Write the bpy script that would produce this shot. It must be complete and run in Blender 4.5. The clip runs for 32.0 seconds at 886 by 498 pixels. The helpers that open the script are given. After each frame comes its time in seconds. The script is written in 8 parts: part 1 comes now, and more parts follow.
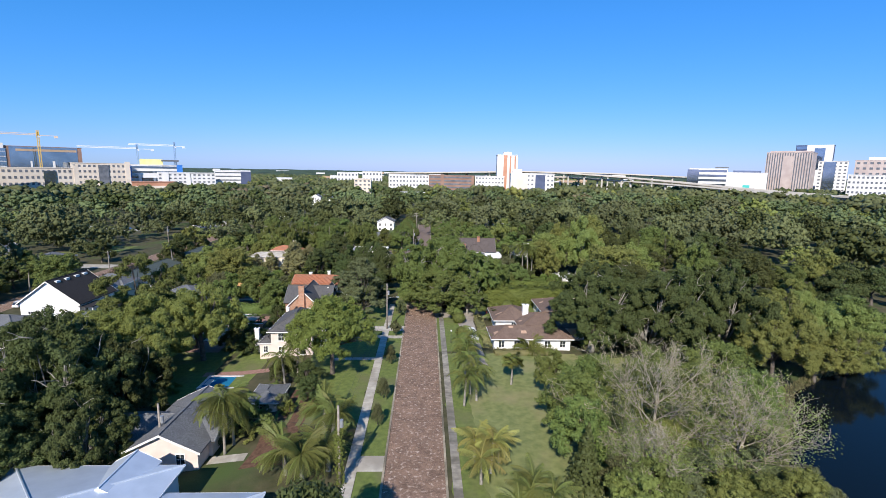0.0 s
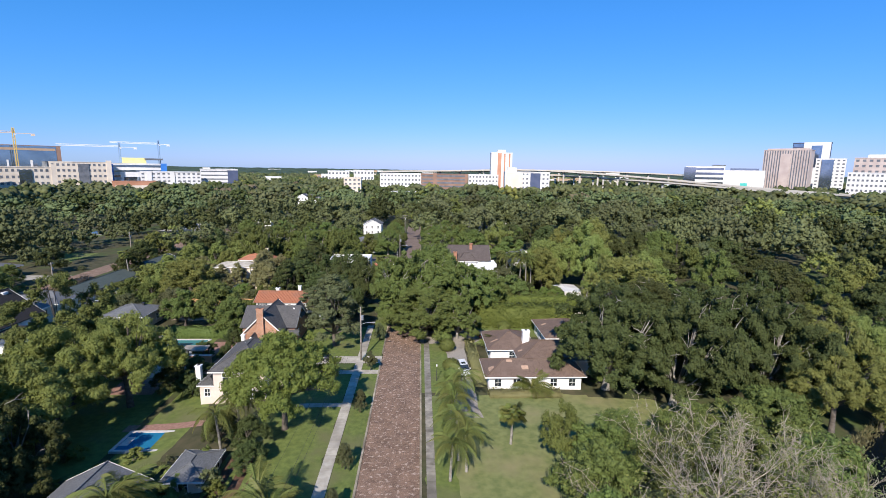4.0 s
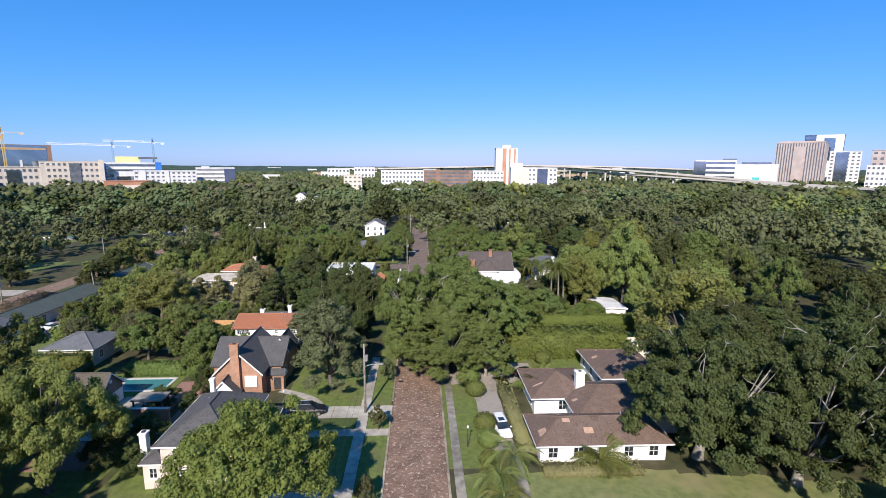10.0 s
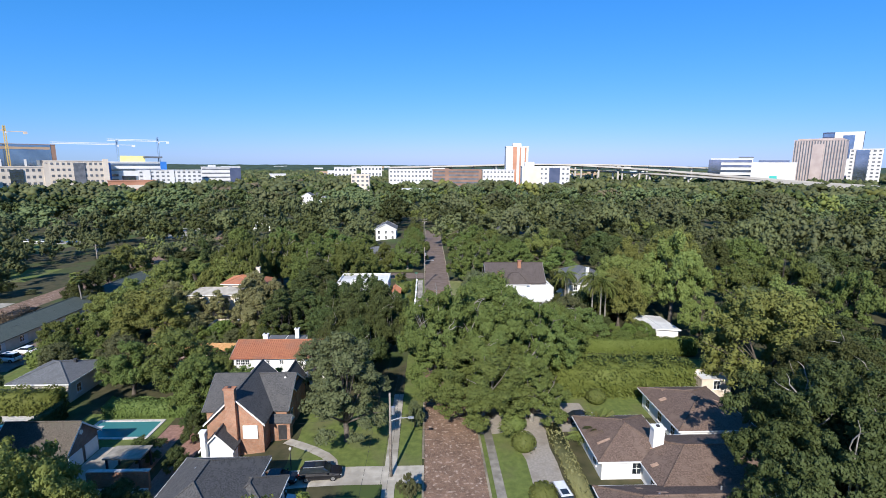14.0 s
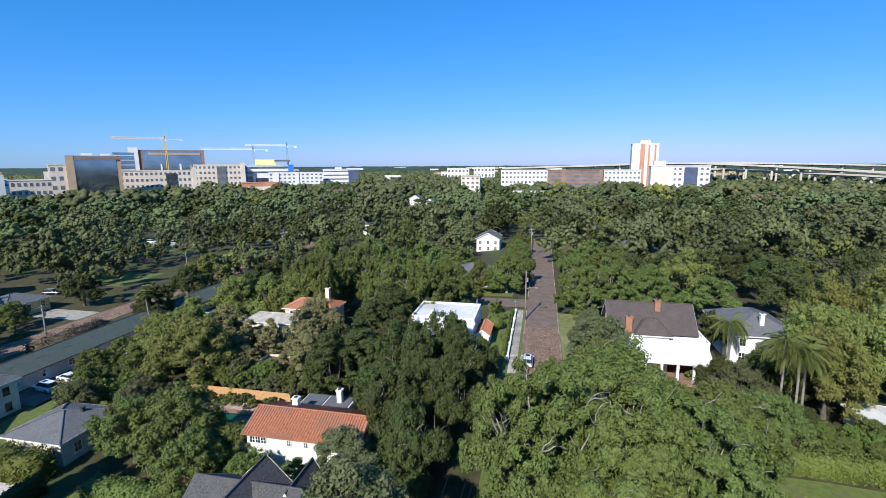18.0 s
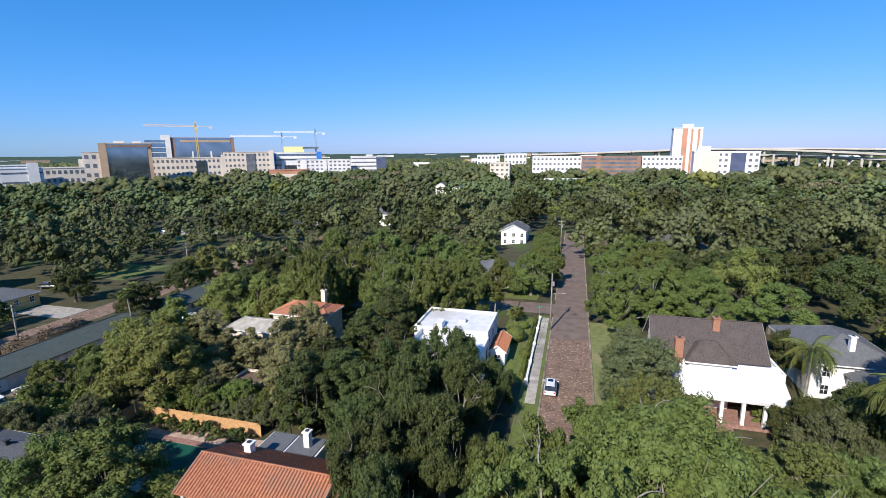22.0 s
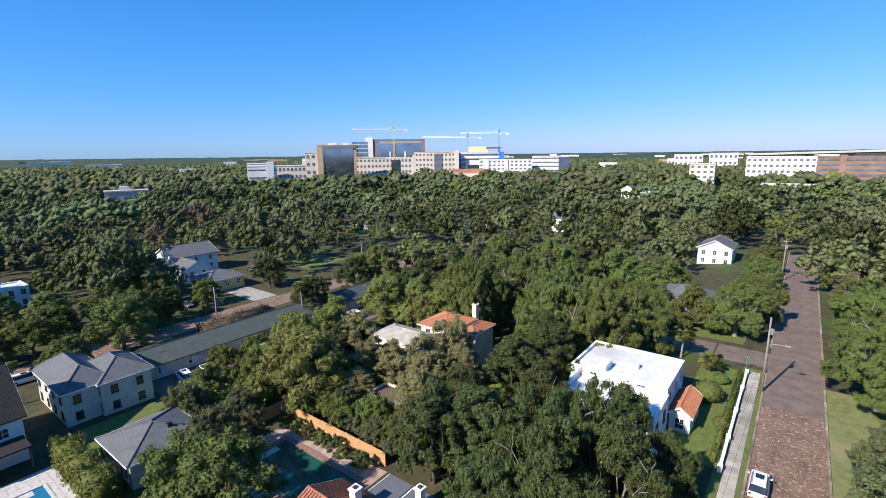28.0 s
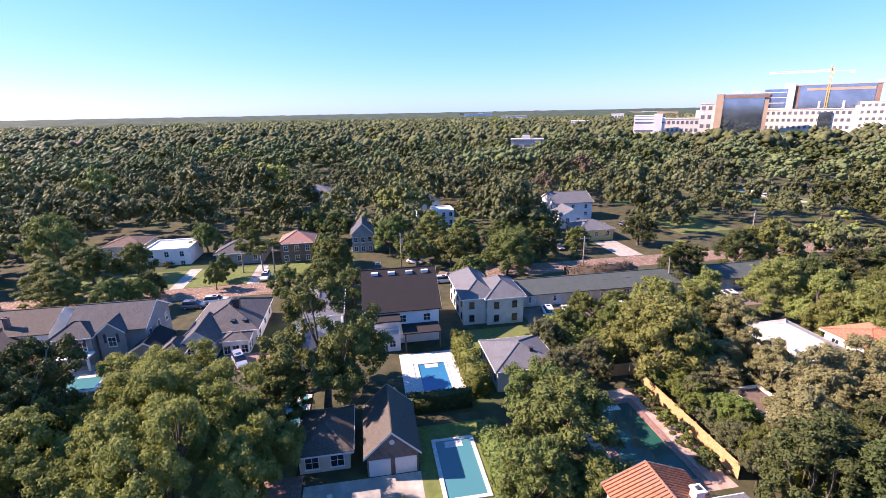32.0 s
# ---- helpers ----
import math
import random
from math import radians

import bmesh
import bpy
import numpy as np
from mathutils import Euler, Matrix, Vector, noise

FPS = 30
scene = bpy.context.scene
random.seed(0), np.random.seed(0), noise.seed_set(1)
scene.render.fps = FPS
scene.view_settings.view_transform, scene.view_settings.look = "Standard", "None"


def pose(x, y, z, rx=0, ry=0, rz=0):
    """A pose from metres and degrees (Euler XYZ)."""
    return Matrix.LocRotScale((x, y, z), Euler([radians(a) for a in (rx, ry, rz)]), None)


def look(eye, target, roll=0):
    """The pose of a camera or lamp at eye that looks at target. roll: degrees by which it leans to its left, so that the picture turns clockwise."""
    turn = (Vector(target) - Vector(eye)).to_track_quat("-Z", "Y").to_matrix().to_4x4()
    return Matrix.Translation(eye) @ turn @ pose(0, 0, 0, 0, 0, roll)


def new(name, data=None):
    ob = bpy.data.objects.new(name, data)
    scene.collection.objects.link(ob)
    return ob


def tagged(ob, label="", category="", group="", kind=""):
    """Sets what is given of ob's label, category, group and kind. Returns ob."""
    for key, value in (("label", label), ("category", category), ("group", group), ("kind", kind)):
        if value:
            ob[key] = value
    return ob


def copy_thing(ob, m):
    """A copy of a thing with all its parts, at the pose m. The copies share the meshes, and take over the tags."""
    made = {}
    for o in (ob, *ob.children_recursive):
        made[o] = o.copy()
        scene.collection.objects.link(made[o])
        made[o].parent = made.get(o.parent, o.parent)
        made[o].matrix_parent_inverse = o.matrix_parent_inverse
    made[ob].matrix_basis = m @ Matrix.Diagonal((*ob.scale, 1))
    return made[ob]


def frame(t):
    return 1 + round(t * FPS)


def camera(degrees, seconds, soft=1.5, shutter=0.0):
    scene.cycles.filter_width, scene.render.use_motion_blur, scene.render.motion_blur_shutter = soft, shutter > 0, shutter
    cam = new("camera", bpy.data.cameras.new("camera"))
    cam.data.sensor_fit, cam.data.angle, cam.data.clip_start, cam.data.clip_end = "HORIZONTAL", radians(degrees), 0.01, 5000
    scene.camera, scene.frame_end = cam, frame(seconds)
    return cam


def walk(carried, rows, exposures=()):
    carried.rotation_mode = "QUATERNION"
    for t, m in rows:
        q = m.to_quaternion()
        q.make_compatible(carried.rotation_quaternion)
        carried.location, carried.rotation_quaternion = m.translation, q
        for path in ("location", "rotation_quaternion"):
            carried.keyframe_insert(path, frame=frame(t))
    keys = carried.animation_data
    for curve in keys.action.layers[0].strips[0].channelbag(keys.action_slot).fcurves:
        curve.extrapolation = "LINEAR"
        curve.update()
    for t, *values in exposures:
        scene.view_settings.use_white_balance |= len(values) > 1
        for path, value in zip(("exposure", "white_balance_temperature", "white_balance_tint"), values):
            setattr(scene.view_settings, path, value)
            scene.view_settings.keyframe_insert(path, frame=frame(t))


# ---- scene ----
cam = camera(86.0, 32.0, soft=0.85)
PATH = [
    (0, (0.977, 2.595, 36.24), (1.051, 4.567, 35.912), 1.0),
    (0.5, (1.092, 4.623, 36.239), (1.173, 6.594, 35.909), 1.1),
    (1, (1.419, 6.521, 36.327), (1.503, 8.491, 35.997), 1.1),
    (1.5, (1.618, 8.476, 36.442), (1.707, 10.446, 36.111), 1.0),
    (2, (1.899, 11.168, 36.351), (1.991, 13.139, 36.019), 1.0),
    (2.5, (2.398, 14.081, 36.169), (2.491, 16.051, 35.837), 0.9),
    (3, (2.676, 16.266, 36.414), (2.77, 18.236, 36.079), 0.9),
    (3.5, (3.071, 18.254, 36.601), (3.165, 20.223, 36.266), 0.9),
    (5.5, (3.993, 27.74, 36.843), (4.119, 29.707, 36.504), 0.8),
    (6, (3.485, 29.953, 36.833), (3.611, 31.919, 36.492), 0.7),
    (6.5, (2.954, 31.743, 36.737), (3.07, 33.71, 36.395), 0.7),
    (7, (2.354, 33.558, 36.614), (2.462, 35.525, 36.27), 0.7),
    (7.5, (1.903, 35.31, 36.481), (2.0, 37.278, 36.134), 0.6),
    (8, (1.522, 36.822, 36.323), (1.611, 38.79, 35.976), 0.6),
    (8.5, (1.234, 38.248, 36.143), (1.316, 40.217, 35.797), 0.6),
    (9, (1.063, 39.714, 36.119), (1.139, 41.682, 35.771), 0.5),
    (9.5, (0.923, 41.046, 36.151), (1.01, 43.013, 35.803), 0.5),
    (10, (0.551, 42.434, 36.022), (0.645, 44.401, 35.674), 0.4),
    (10.5, (-0.05, 43.707, 35.985), (0.044, 45.674, 35.637), 0.5),
    (11, (-0.71, 45.015, 35.956), (-0.617, 46.982, 35.605), 0.6),
    (11.5, (-1.495, 46.265, 36.026), (-1.407, 48.232, 35.672), 0.6),
    (12, (-2.141, 47.607, 36.17), (-2.061, 49.574, 35.815), 0.5),
    (12.5, (-2.664, 49.431, 36.32), (-2.59, 51.398, 35.965), 0.5),
    (13, (-3.089, 51.604, 36.464), (-3.021, 53.571, 36.11), 0.4),
    (13.5, (-3.258, 53.988, 36.623), (-3.191, 55.955, 36.268), 0.4),
    (14, (-3.378, 56.688, 36.683), (-3.308, 58.655, 36.328), 0.3),
    (14.5, (-3.292, 59.519, 36.706), (-3.216, 61.486, 36.352), 0.2),
    (16.5, (-1.858, 75.203, 36.77), (-1.759, 77.169, 36.414), 0.0),
    (17, (-1.439, 78.784, 36.837), (-1.344, 80.75, 36.481), 0.0),
    (17.5, (-0.962, 82.089, 36.985), (-1.083, 84.054, 36.63), -0.2),
    (18, (-0.781, 85.47, 36.99), (-1.183, 87.397, 36.637), -0.3),
    (18.5, (-0.586, 88.57, 36.998), (-1.036, 90.486, 36.644), -0.5),
    (19, (-0.529, 91.386, 36.984), (-0.997, 93.298, 36.629), -0.5),
    (19.5, (-0.386, 93.886, 36.919), (-0.867, 95.795, 36.563), -0.6),
    (20, (-0.271, 95.913, 36.837), (-0.762, 97.819, 36.482), -0.6),
    (20.5, (-0.189, 97.596, 36.691), (-0.69, 99.498, 36.326), -0.5),
    (21, (-0.167, 99.058, 36.456), (-0.676, 100.95, 36.054), -0.4),
    (21.5, (-0.13, 100.307, 36.291), (-0.649, 102.196, 35.887), -0.5),
    (22, (-0.158, 101.489, 36.314), (-0.685, 103.376, 35.91), -0.5),
    (22.5, (-0.239, 102.61, 36.365), (-0.773, 104.495, 35.96), -0.4),
    (23, (-0.306, 103.729, 36.417), (-0.845, 105.612, 36.012), -0.4),
    (23.5, (-0.342, 105.022, 36.577), (-0.887, 106.903, 36.169), -0.6),
    (24, (-0.574, 106.367, 36.605), (-1.121, 108.247, 36.198), -0.6),
    (24.5, (-0.868, 107.882, 36.682), (-1.418, 109.762, 36.276), -0.4),
    (26.5, (-1.984, 112.882, 36.312), (-2.559, 114.754, 35.907), 0.0),
    (27, (-2.233, 113.522, 36.411), (-2.979, 115.332, 36.004), -0.1),
    (27.5, (-2.068, 113.806, 36.527), (-3.041, 115.506, 36.122), -0.5),
    (28, (-2.137, 113.696, 36.638), (-3.322, 115.257, 36.24), -0.7),
    (28.5, (-2.089, 113.592, 36.793), (-3.428, 114.983, 36.27), -0.7),
    (29, (-1.963, 113.608, 36.868), (-3.407, 114.862, 36.281), -0.8),
    (29.5, (-1.995, 113.409, 36.871), (-3.536, 114.543, 36.288), -0.8),
    (30, (-2.008, 113.33, 36.849), (-3.691, 114.246, 36.274), -1.1),
    (30.5, (-1.992, 113.318, 36.926), (-3.761, 114.055, 36.355), -1.2),
    (31, (-2.272, 113.37, 36.988), (-4.051, 114.081, 36.416), -1.2),
    (31.5, (-2.999, 113.54, 36.89), (-4.798, 114.201, 36.32), -1.1),
    (32, (-3.898, 113.717, 36.836), (-5.792, 114.029, 36.275), -1.1),
]
EXPOSURES = [(0.0, 0.43, 6650, 12), (2.0, 0.39, 6500, 12), (6.0, 0.47, 7080, 16), (8.0, 0.47, 7180, 17), (10.0, 0.43, 6750, 14), (12.0, 0.39, 6400, 10), (14.0, 0.41, 6500, 11), (18.0, 0.39, 6430, 9), (20.0, 0.39, 6630, 11), (22.0, 0.39, 6680, 12), (24.0, 0.39, 6480, 10), (27.0, 0.47, 6710, 11), (28.0, 0.57, 6820, 14), (29.0, 0.76, 6910, 20), (30.0, 1.01, 7150, 28), (31.0, 1.22, 7400, 34), (32.0, 1.34, 7600, 40)]
walk(cam, [(t, look(eye, aim, lean)) for t, eye, aim, lean in PATH], EXPOSURES)

# ---------------------------------------------------------------- world, sun
world = bpy.data.worlds.new("sky")
scene.world = world
world.use_nodes = True
_n, _l = world.node_tree.nodes, world.node_tree.links
sky = _n.new("ShaderNodeTexSky")
sky.sky_type, sky.sun_disc = "NISHITA", False
SUN_ELEV, SUN_AZ = 36.0, 193.5          # degrees; azimuth clockwise from +y: the sun stands behind, a little to the left
sky.sun_elevation, sky.sun_rotation = radians(SUN_ELEV), radians(SUN_AZ)
sky.air_density, sky.dust_density, sky.ozone_density, sky.altitude = 1.0, 0.2, 1.4, 50
_n["Background"].inputs["Strength"].default_value = 0.081
# a clear autumn sky: deep blue overhead, paling to a milky blue at the horizon
_sp, _cb = _n.new("ShaderNodeSeparateColor"), _n.new("ShaderNodeCombineColor")
_l.new(sky.outputs["Color"], _sp.inputs["Color"])
for _ch, _power, _gain in (("Red", 1.40, 0.185), ("Green", 0.713, 1.27), ("Blue", 0.75, 2.45)):
    _pw, _ml = _n.new("ShaderNodeMath"), _n.new("ShaderNodeMath")
    _pw.operation, _ml.operation = "POWER", "MULTIPLY"
    _pw.inputs[1].default_value, _ml.inputs[1].default_value = _power, _gain
    _l.new(_sp.outputs[_ch], _pw.inputs[0])
    _l.new(_pw.outputs["Value"], _ml.inputs[0])
    _l.new(_ml.outputs["Value"], _cb.inputs[_ch])
_l.new(_cb.outputs["Color"], _n["Background"].inputs["Color"])
sun_data = bpy.data.lights.new("sun", "SUN")
sun_data.energy, sun_data.angle, sun_data.color = 5.0, radians(0.5), (1.0, 0.95, 0.87)
sun = new("sun", sun_data)
_a, _e = radians(SUN_AZ), radians(SUN_ELEV)
sun.matrix_world = look((0, 0, 300), (-300 * math.sin(_a) * math.cos(_e), -300 * math.cos(_a) * math.cos(_e), 300 - 300 * math.sin(_e)))


# ---------------------------------------------------------------- materials
def mat(name, c1, c2, scale=1.0, rough=0.8, bump=0.0, fine=None, metal=0.0, spec=0.3, stain=None, rnd=0.0):
    """Two-scale noise between two colours; stain: a third colour in broad blotches; rnd: variation from object to object."""
    m = bpy.data.materials.new(name)
    m.use_nodes = True
    n, l = m.node_tree.nodes, m.node_tree.links
    b = n["Principled BSDF"]
    b.inputs["Roughness"].default_value, b.inputs["Metallic"].default_value = rough, metal
    b.inputs["Specular IOR Level"].default_value = spec
    g = n.new("ShaderNodeNewGeometry")
    t = n.new("ShaderNodeTexNoise")
    t.inputs["Scale"].default_value, t.inputs["Detail"].default_value = scale, 6
    l.new(g.outputs["Position"], t.inputs["Vector"])
    r = n.new("ShaderNodeValToRGB")
    r.color_ramp.elements[0].position, r.color_ramp.elements[1].position = 0.35, 0.65
    r.color_ramp.elements[0].color, r.color_ramp.elements[1].color = (*c1, 1), (*c2, 1)
    l.new(t.outputs["Fac"], r.inputs["Fac"])
    out = r.outputs["Color"]
    if stain:
        t2 = n.new("ShaderNodeTexNoise")
        t2.inputs["Scale"].default_value, t2.inputs["Detail"].default_value = scale * 0.13, 4
        l.new(g.outputs["Position"], t2.inputs["Vector"])
        r2 = n.new("ShaderNodeValToRGB")
        r2.color_ramp.elements[0].position, r2.color_ramp.elements[1].position = 0.5, 0.68
        l.new(t2.outputs["Fac"], r2.inputs["Fac"])
        x = n.new("ShaderNodeMix")
        x.data_type = "RGBA"
        l.new(r2.outputs["Color"], x.inputs["Factor"])
        l.new(out, x.inputs["A"])
        x.inputs["B"].default_value = (*stain, 1)
        out = x.outputs["Result"]
    if rnd:
        o = n.new("ShaderNodeObjectInfo")
        hv = n.new("ShaderNodeHueSaturation")
        mr = n.new("ShaderNodeMapRange")
        mr.inputs["To Min"].default_value, mr.inputs["To Max"].default_value = 1 - rnd, 1 + rnd
        l.new(o.outputs["Random"], mr.inputs["Value"])
        l.new(mr.outputs["Result"], hv.inputs["Value"])
        l.new(out, hv.inputs["Color"])
        out = hv.outputs["Color"]
    l.new(out, b.inputs["Base Color"])
    if bump:
        f = n.new("ShaderNodeTexNoise")
        f.inputs["Scale"].default_value, f.inputs["Detail"].default_value = fine or scale * 6, 4
        l.new(g.outputs["Position"], f.inputs["Vector"])
        bp = n.new("ShaderNodeBump")
        bp.inputs["Strength"].default_value, bp.inputs["Distance"].default_value = bump, 0.05
        l.new(f.outputs["Fac"], bp.inputs["Height"])
        l.new(bp.outputs["Normal"], b.inputs["Normal"])
    return m


def foliage(name, dark, light, trans=0.13, tree_var=0.25, hue_var=0.03, rough=0.55):
    """Leaves: each leaf island between two greens, each tree a little lighter or darker, some light passing through."""
    m = bpy.data.materials.new(name)
    m.use_nodes = True
    n, l = m.node_tree.nodes, m.node_tree.links
    b = n["Principled BSDF"]
    b.inputs["Roughness"].default_value, b.inputs["Specular IOR Level"].default_value = rough, 0.1
    g, o = n.new("ShaderNodeNewGeometry"), n.new("ShaderNodeObjectInfo")
    r = n.new("ShaderNodeValToRGB")
    dark, light = [a * 0.66 + c * 0.34 for a, c in zip(dark, light)], [a * 0.34 + c * 0.66 for a, c in zip(dark, light)]
    r.color_ramp.elements[0].color, r.color_ramp.elements[1].color = (*dark, 1), (*light, 1)
    l.new(g.outputs["Random Per Island"], r.inputs["Fac"])
    t = n.new("ShaderNodeTexNoise")
    t.inputs["Scale"].default_value, t.inputs["Detail"].default_value = 0.22, 3
    l.new(g.outputs["Position"], t.inputs["Vector"])
    ad = n.new("ShaderNodeMath")
    ad.operation = "ADD"
    l.new(t.outputs["Fac"], ad.inputs[0])
    l.new(o.outputs["Random"], ad.inputs[1])
    mr = n.new("ShaderNodeMapRange")
    mr.inputs["From Min"].default_value, mr.inputs["From Max"].default_value = 0.3, 1.7
    mr.inputs["To Min"].default_value, mr.inputs["To Max"].default_value = 1 - tree_var, 1 + tree_var
    l.new(ad.outputs["Value"], mr.inputs["Value"])
    mh = n.new("ShaderNodeMapRange")
    mh.inputs["To Min"].default_value, mh.inputs["To Max"].default_value = 0.5 - hue_var, 0.5 + hue_var * 0.6
    l.new(o.outputs["Random"], mh.inputs["Value"])
    hv = n.new("ShaderNodeHueSaturation")
    hv.inputs["Saturation"].default_value = 0.96
    l.new(mh.outputs["Result"], hv.inputs["Hue"])
    at, sm = n.new("ShaderNodeAttribute"), n.new("ShaderNodeMath")
    at.attribute_name = "tree_tint"
    sm.operation = "ADD"
    l.new(mr.outputs["Result"], sm.inputs[0])
    l.new(at.outputs["Fac"], sm.inputs[1])
    l.new(sm.outputs["Value"], hv.inputs["Value"])
    l.new(r.outputs["Color"], hv.inputs["Color"])
    l.new(hv.outputs["Color"], b.inputs["Base Color"])
    tr = n.new("ShaderNodeBsdfTranslucent")
    l.new(hv.outputs["Color"], tr.inputs["Color"])
    mx = n.new("ShaderNodeMixShader")
    mx.inputs["Fac"].default_value = trans
    l.new(b.outputs["BSDF"], mx.inputs[1])
    l.new(tr.outputs["BSDF"], mx.inputs[2])
    l.new(mx.outputs["Shader"], n["Material Output"].inputs["Surface"])
    return m


def brick_mat(name, c1, c2, mortar, scale, row=0.35, width=0.8, rough=0.85, flat=True, stain=None):
    m = mat(name, c1, c2, 0.6, rough)
    n, l = m.node_tree.nodes, m.node_tree.links
    b = n["Principled BSDF"]
    g = n.new("ShaderNodeNewGeometry")
    v = n.new("ShaderNodeMapping")
    v.inputs["Scale"].default_value = (scale, scale, scale)
    if not flat:
        v.inputs["Rotation"].default_value = (radians(90), 0, 0)
    l.new(g.outputs["Position"], v.inputs["Vector"])
    k = n.new("ShaderNodeTexBrick")
    k.inputs["Color1"].default_value, k.inputs["Color2"].default_value, k.inputs["Mortar"].default_value = (*c1, 1), (*c2, 1), (*mortar, 1)
    k.inputs["Mortar Size"].default_value, k.inputs["Row Height"].default_value, k.inputs["Brick Width"].default_value = 0.02, row, width
    k.inputs["Scale"].default_value = 1.0
    l.new(v.outputs["Vector"], k.inputs["Vector"])
    t = n.new("ShaderNodeTexNoise")
    t.inputs["Scale"].default_value, t.inputs["Detail"].default_value = 0.45, 7
    t.inputs["Roughness"].default_value = 0.7
    l.new(g.outputs["Position"], t.inputs["Vector"])
    mr = n.new("ShaderNodeMapRange")
    mr.inputs["From Min"].default_value, mr.inputs["From Max"].default_value = 0.3, 0.7
    mr.inputs["To Min"].default_value, mr.inputs["To Max"].default_value = 0.62, 1.35
    l.new(t.outputs["Fac"], mr.inputs["Value"])
    hv = n.new("ShaderNodeHueSaturation")
    l.new(k.outputs["Color"], hv.inputs["Color"])
    l.new(mr.outputs["Result"], hv.inputs["Value"])
    out = hv.outputs["Color"]
    if stain:
        t2 = n.new("ShaderNodeTexNoise")
        t2.inputs["Scale"].default_value, t2.inputs["Detail"].default_value = 2.2, 5
        l.new(g.outputs["Position"], t2.inputs["Vector"])
        r2 = n.new("ShaderNodeValToRGB")
        r2.color_ramp.elements[0].position, r2.color_ramp.elements[1].position = 0.55, 0.7
        l.new(t2.outputs["Fac"], r2.inputs["Fac"])
        x = n.new("ShaderNodeMix")
        x.data_type = "RGBA"
        l.new(r2.outputs["Color"], x.inputs["Factor"])
        l.new(out, x.inputs["A"])
        x.inputs["B"].default_value = (*stain, 1)
        out = x.outputs["Result"]
    l.new(out, b.inputs["Base Color"])
    bp = n.new("ShaderNodeBump")
    bp.inputs["Strength"].default_value, bp.inputs["Distance"].default_value = 0.4, 0.02
    l.new(k.outputs["Fac"], bp.inputs["Height"])
    bp.invert = True
    l.new(bp.outputs["Normal"], b.inputs["Normal"])
    return m


M_SOIL = mat("soil", (0.044, 0.046, 0.020), (0.082, 0.072, 0.038), 0.5, 0.95, 0.6, 4.0, stain=(0.055, 0.085, 0.022))
M_GRASS = mat("grass", (0.092, 0.122, 0.030), (0.140, 0.176, 0.044), 1.3, 0.9, 0.8, 14.0, stain=(0.13, 0.135, 0.055))
M_DRYGRASS = mat("dry_grass", (0.128, 0.152, 0.052), (0.196, 0.212, 0.078), 0.9, 0.9, 0.7, 14.0, stain=(0.24, 0.215, 0.105))
M_ROAD = brick_mat("brick_paving", (0.212, 0.128, 0.086), (0.300, 0.190, 0.130), (0.125, 0.088, 0.066), 1.0, 0.12, 0.24, stain=(0.46, 0.36, 0.29))
M_STREET = mat("asphalt_street", (0.145, 0.108, 0.089), (0.200, 0.152, 0.127), 0.5, 0.9, 0.3, 20)
M_CONC = mat("concrete", (0.32, 0.295, 0.25), (0.45, 0.415, 0.355), 0.9, 0.85, 0.3, 25, stain=(0.25, 0.225, 0.185), rnd=0.12)
M_OLDCONC = mat("weathered_concrete", (0.17, 0.155, 0.13), (0.30, 0.275, 0.23), 0.9, 0.88, 0.35, 25, stain=(0.13, 0.118, 0.09), rnd=0.25)
M_KERB = mat("worn_kerb_concrete", (0.22, 0.185, 0.135), (0.36, 0.31, 0.23), 0.9, 0.88, 0.35, 25, stain=(0.15, 0.13, 0.095), rnd=0.22)
M_PAVER = mat("pale_paver", (0.43, 0.41, 0.39), (0.58, 0.56, 0.53), 2.5, 0.8, 0.3, 12)
M_GRAVEL = mat("driveway_gravel", (0.265, 0.235, 0.20), (0.335, 0.302, 0.26), 3.5, 0.95, 0.6, 20, stain=(0.23, 0.20, 0.165))
M_REDPAVE = mat("red_paver", (0.22, 0.12, 0.095), (0.32, 0.19, 0.15), 3.0, 0.9, 0.3, 12)
M_MULCH = mat("mulch", (0.075, 0.040, 0.025), (0.135, 0.075, 0.048), 2.0, 0.95, 0.7, 10)
M_WHITE = mat("white_paint", (0.72, 0.71, 0.68), (0.82, 0.81, 0.79), 0.5, 0.6, 0.1, 10, rnd=0.03)
M_CREAM = mat("cream_stucco", (0.62, 0.53, 0.42), (0.72, 0.62, 0.50), 0.8, 0.85, 0.3, 14)
M_PINK = mat("pale_pink_stucco", (0.60, 0.50, 0.44), (0.68, 0.575, 0.51), 0.8, 0.85, 0.3, 14)
M_BEIGE = mat("beige_stucco", (0.50, 0.46, 0.39), (0.60, 0.55, 0.47), 0.8, 0.85, 0.3, 14)
M_GREYWALL = mat("grey_siding", (0.20, 0.22, 0.22), (0.26, 0.28, 0.28), 0.8, 0.7, 0.2, 9)
M_BLUEWALL = mat("pale_blue_siding", (0.50, 0.55, 0.58), (0.58, 0.63, 0.66), 0.8, 0.7, 0.2, 9)
M_YELLOW = mat("yellow_stucco", (0.62, 0.44, 0.16), (0.70, 0.52, 0.22), 0.8, 0.8)
M_BROWNWALL = mat("brown_siding", (0.15, 0.10, 0.075), (0.21, 0.145, 0.11), 0.9, 0.8)
M_BRICKW = brick_mat("brick_wall", (0.29, 0.100, 0.050), (0.47, 0.190, 0.098), (0.36, 0.25, 0.18), 1.0, 0.075, 0.22, flat=False)
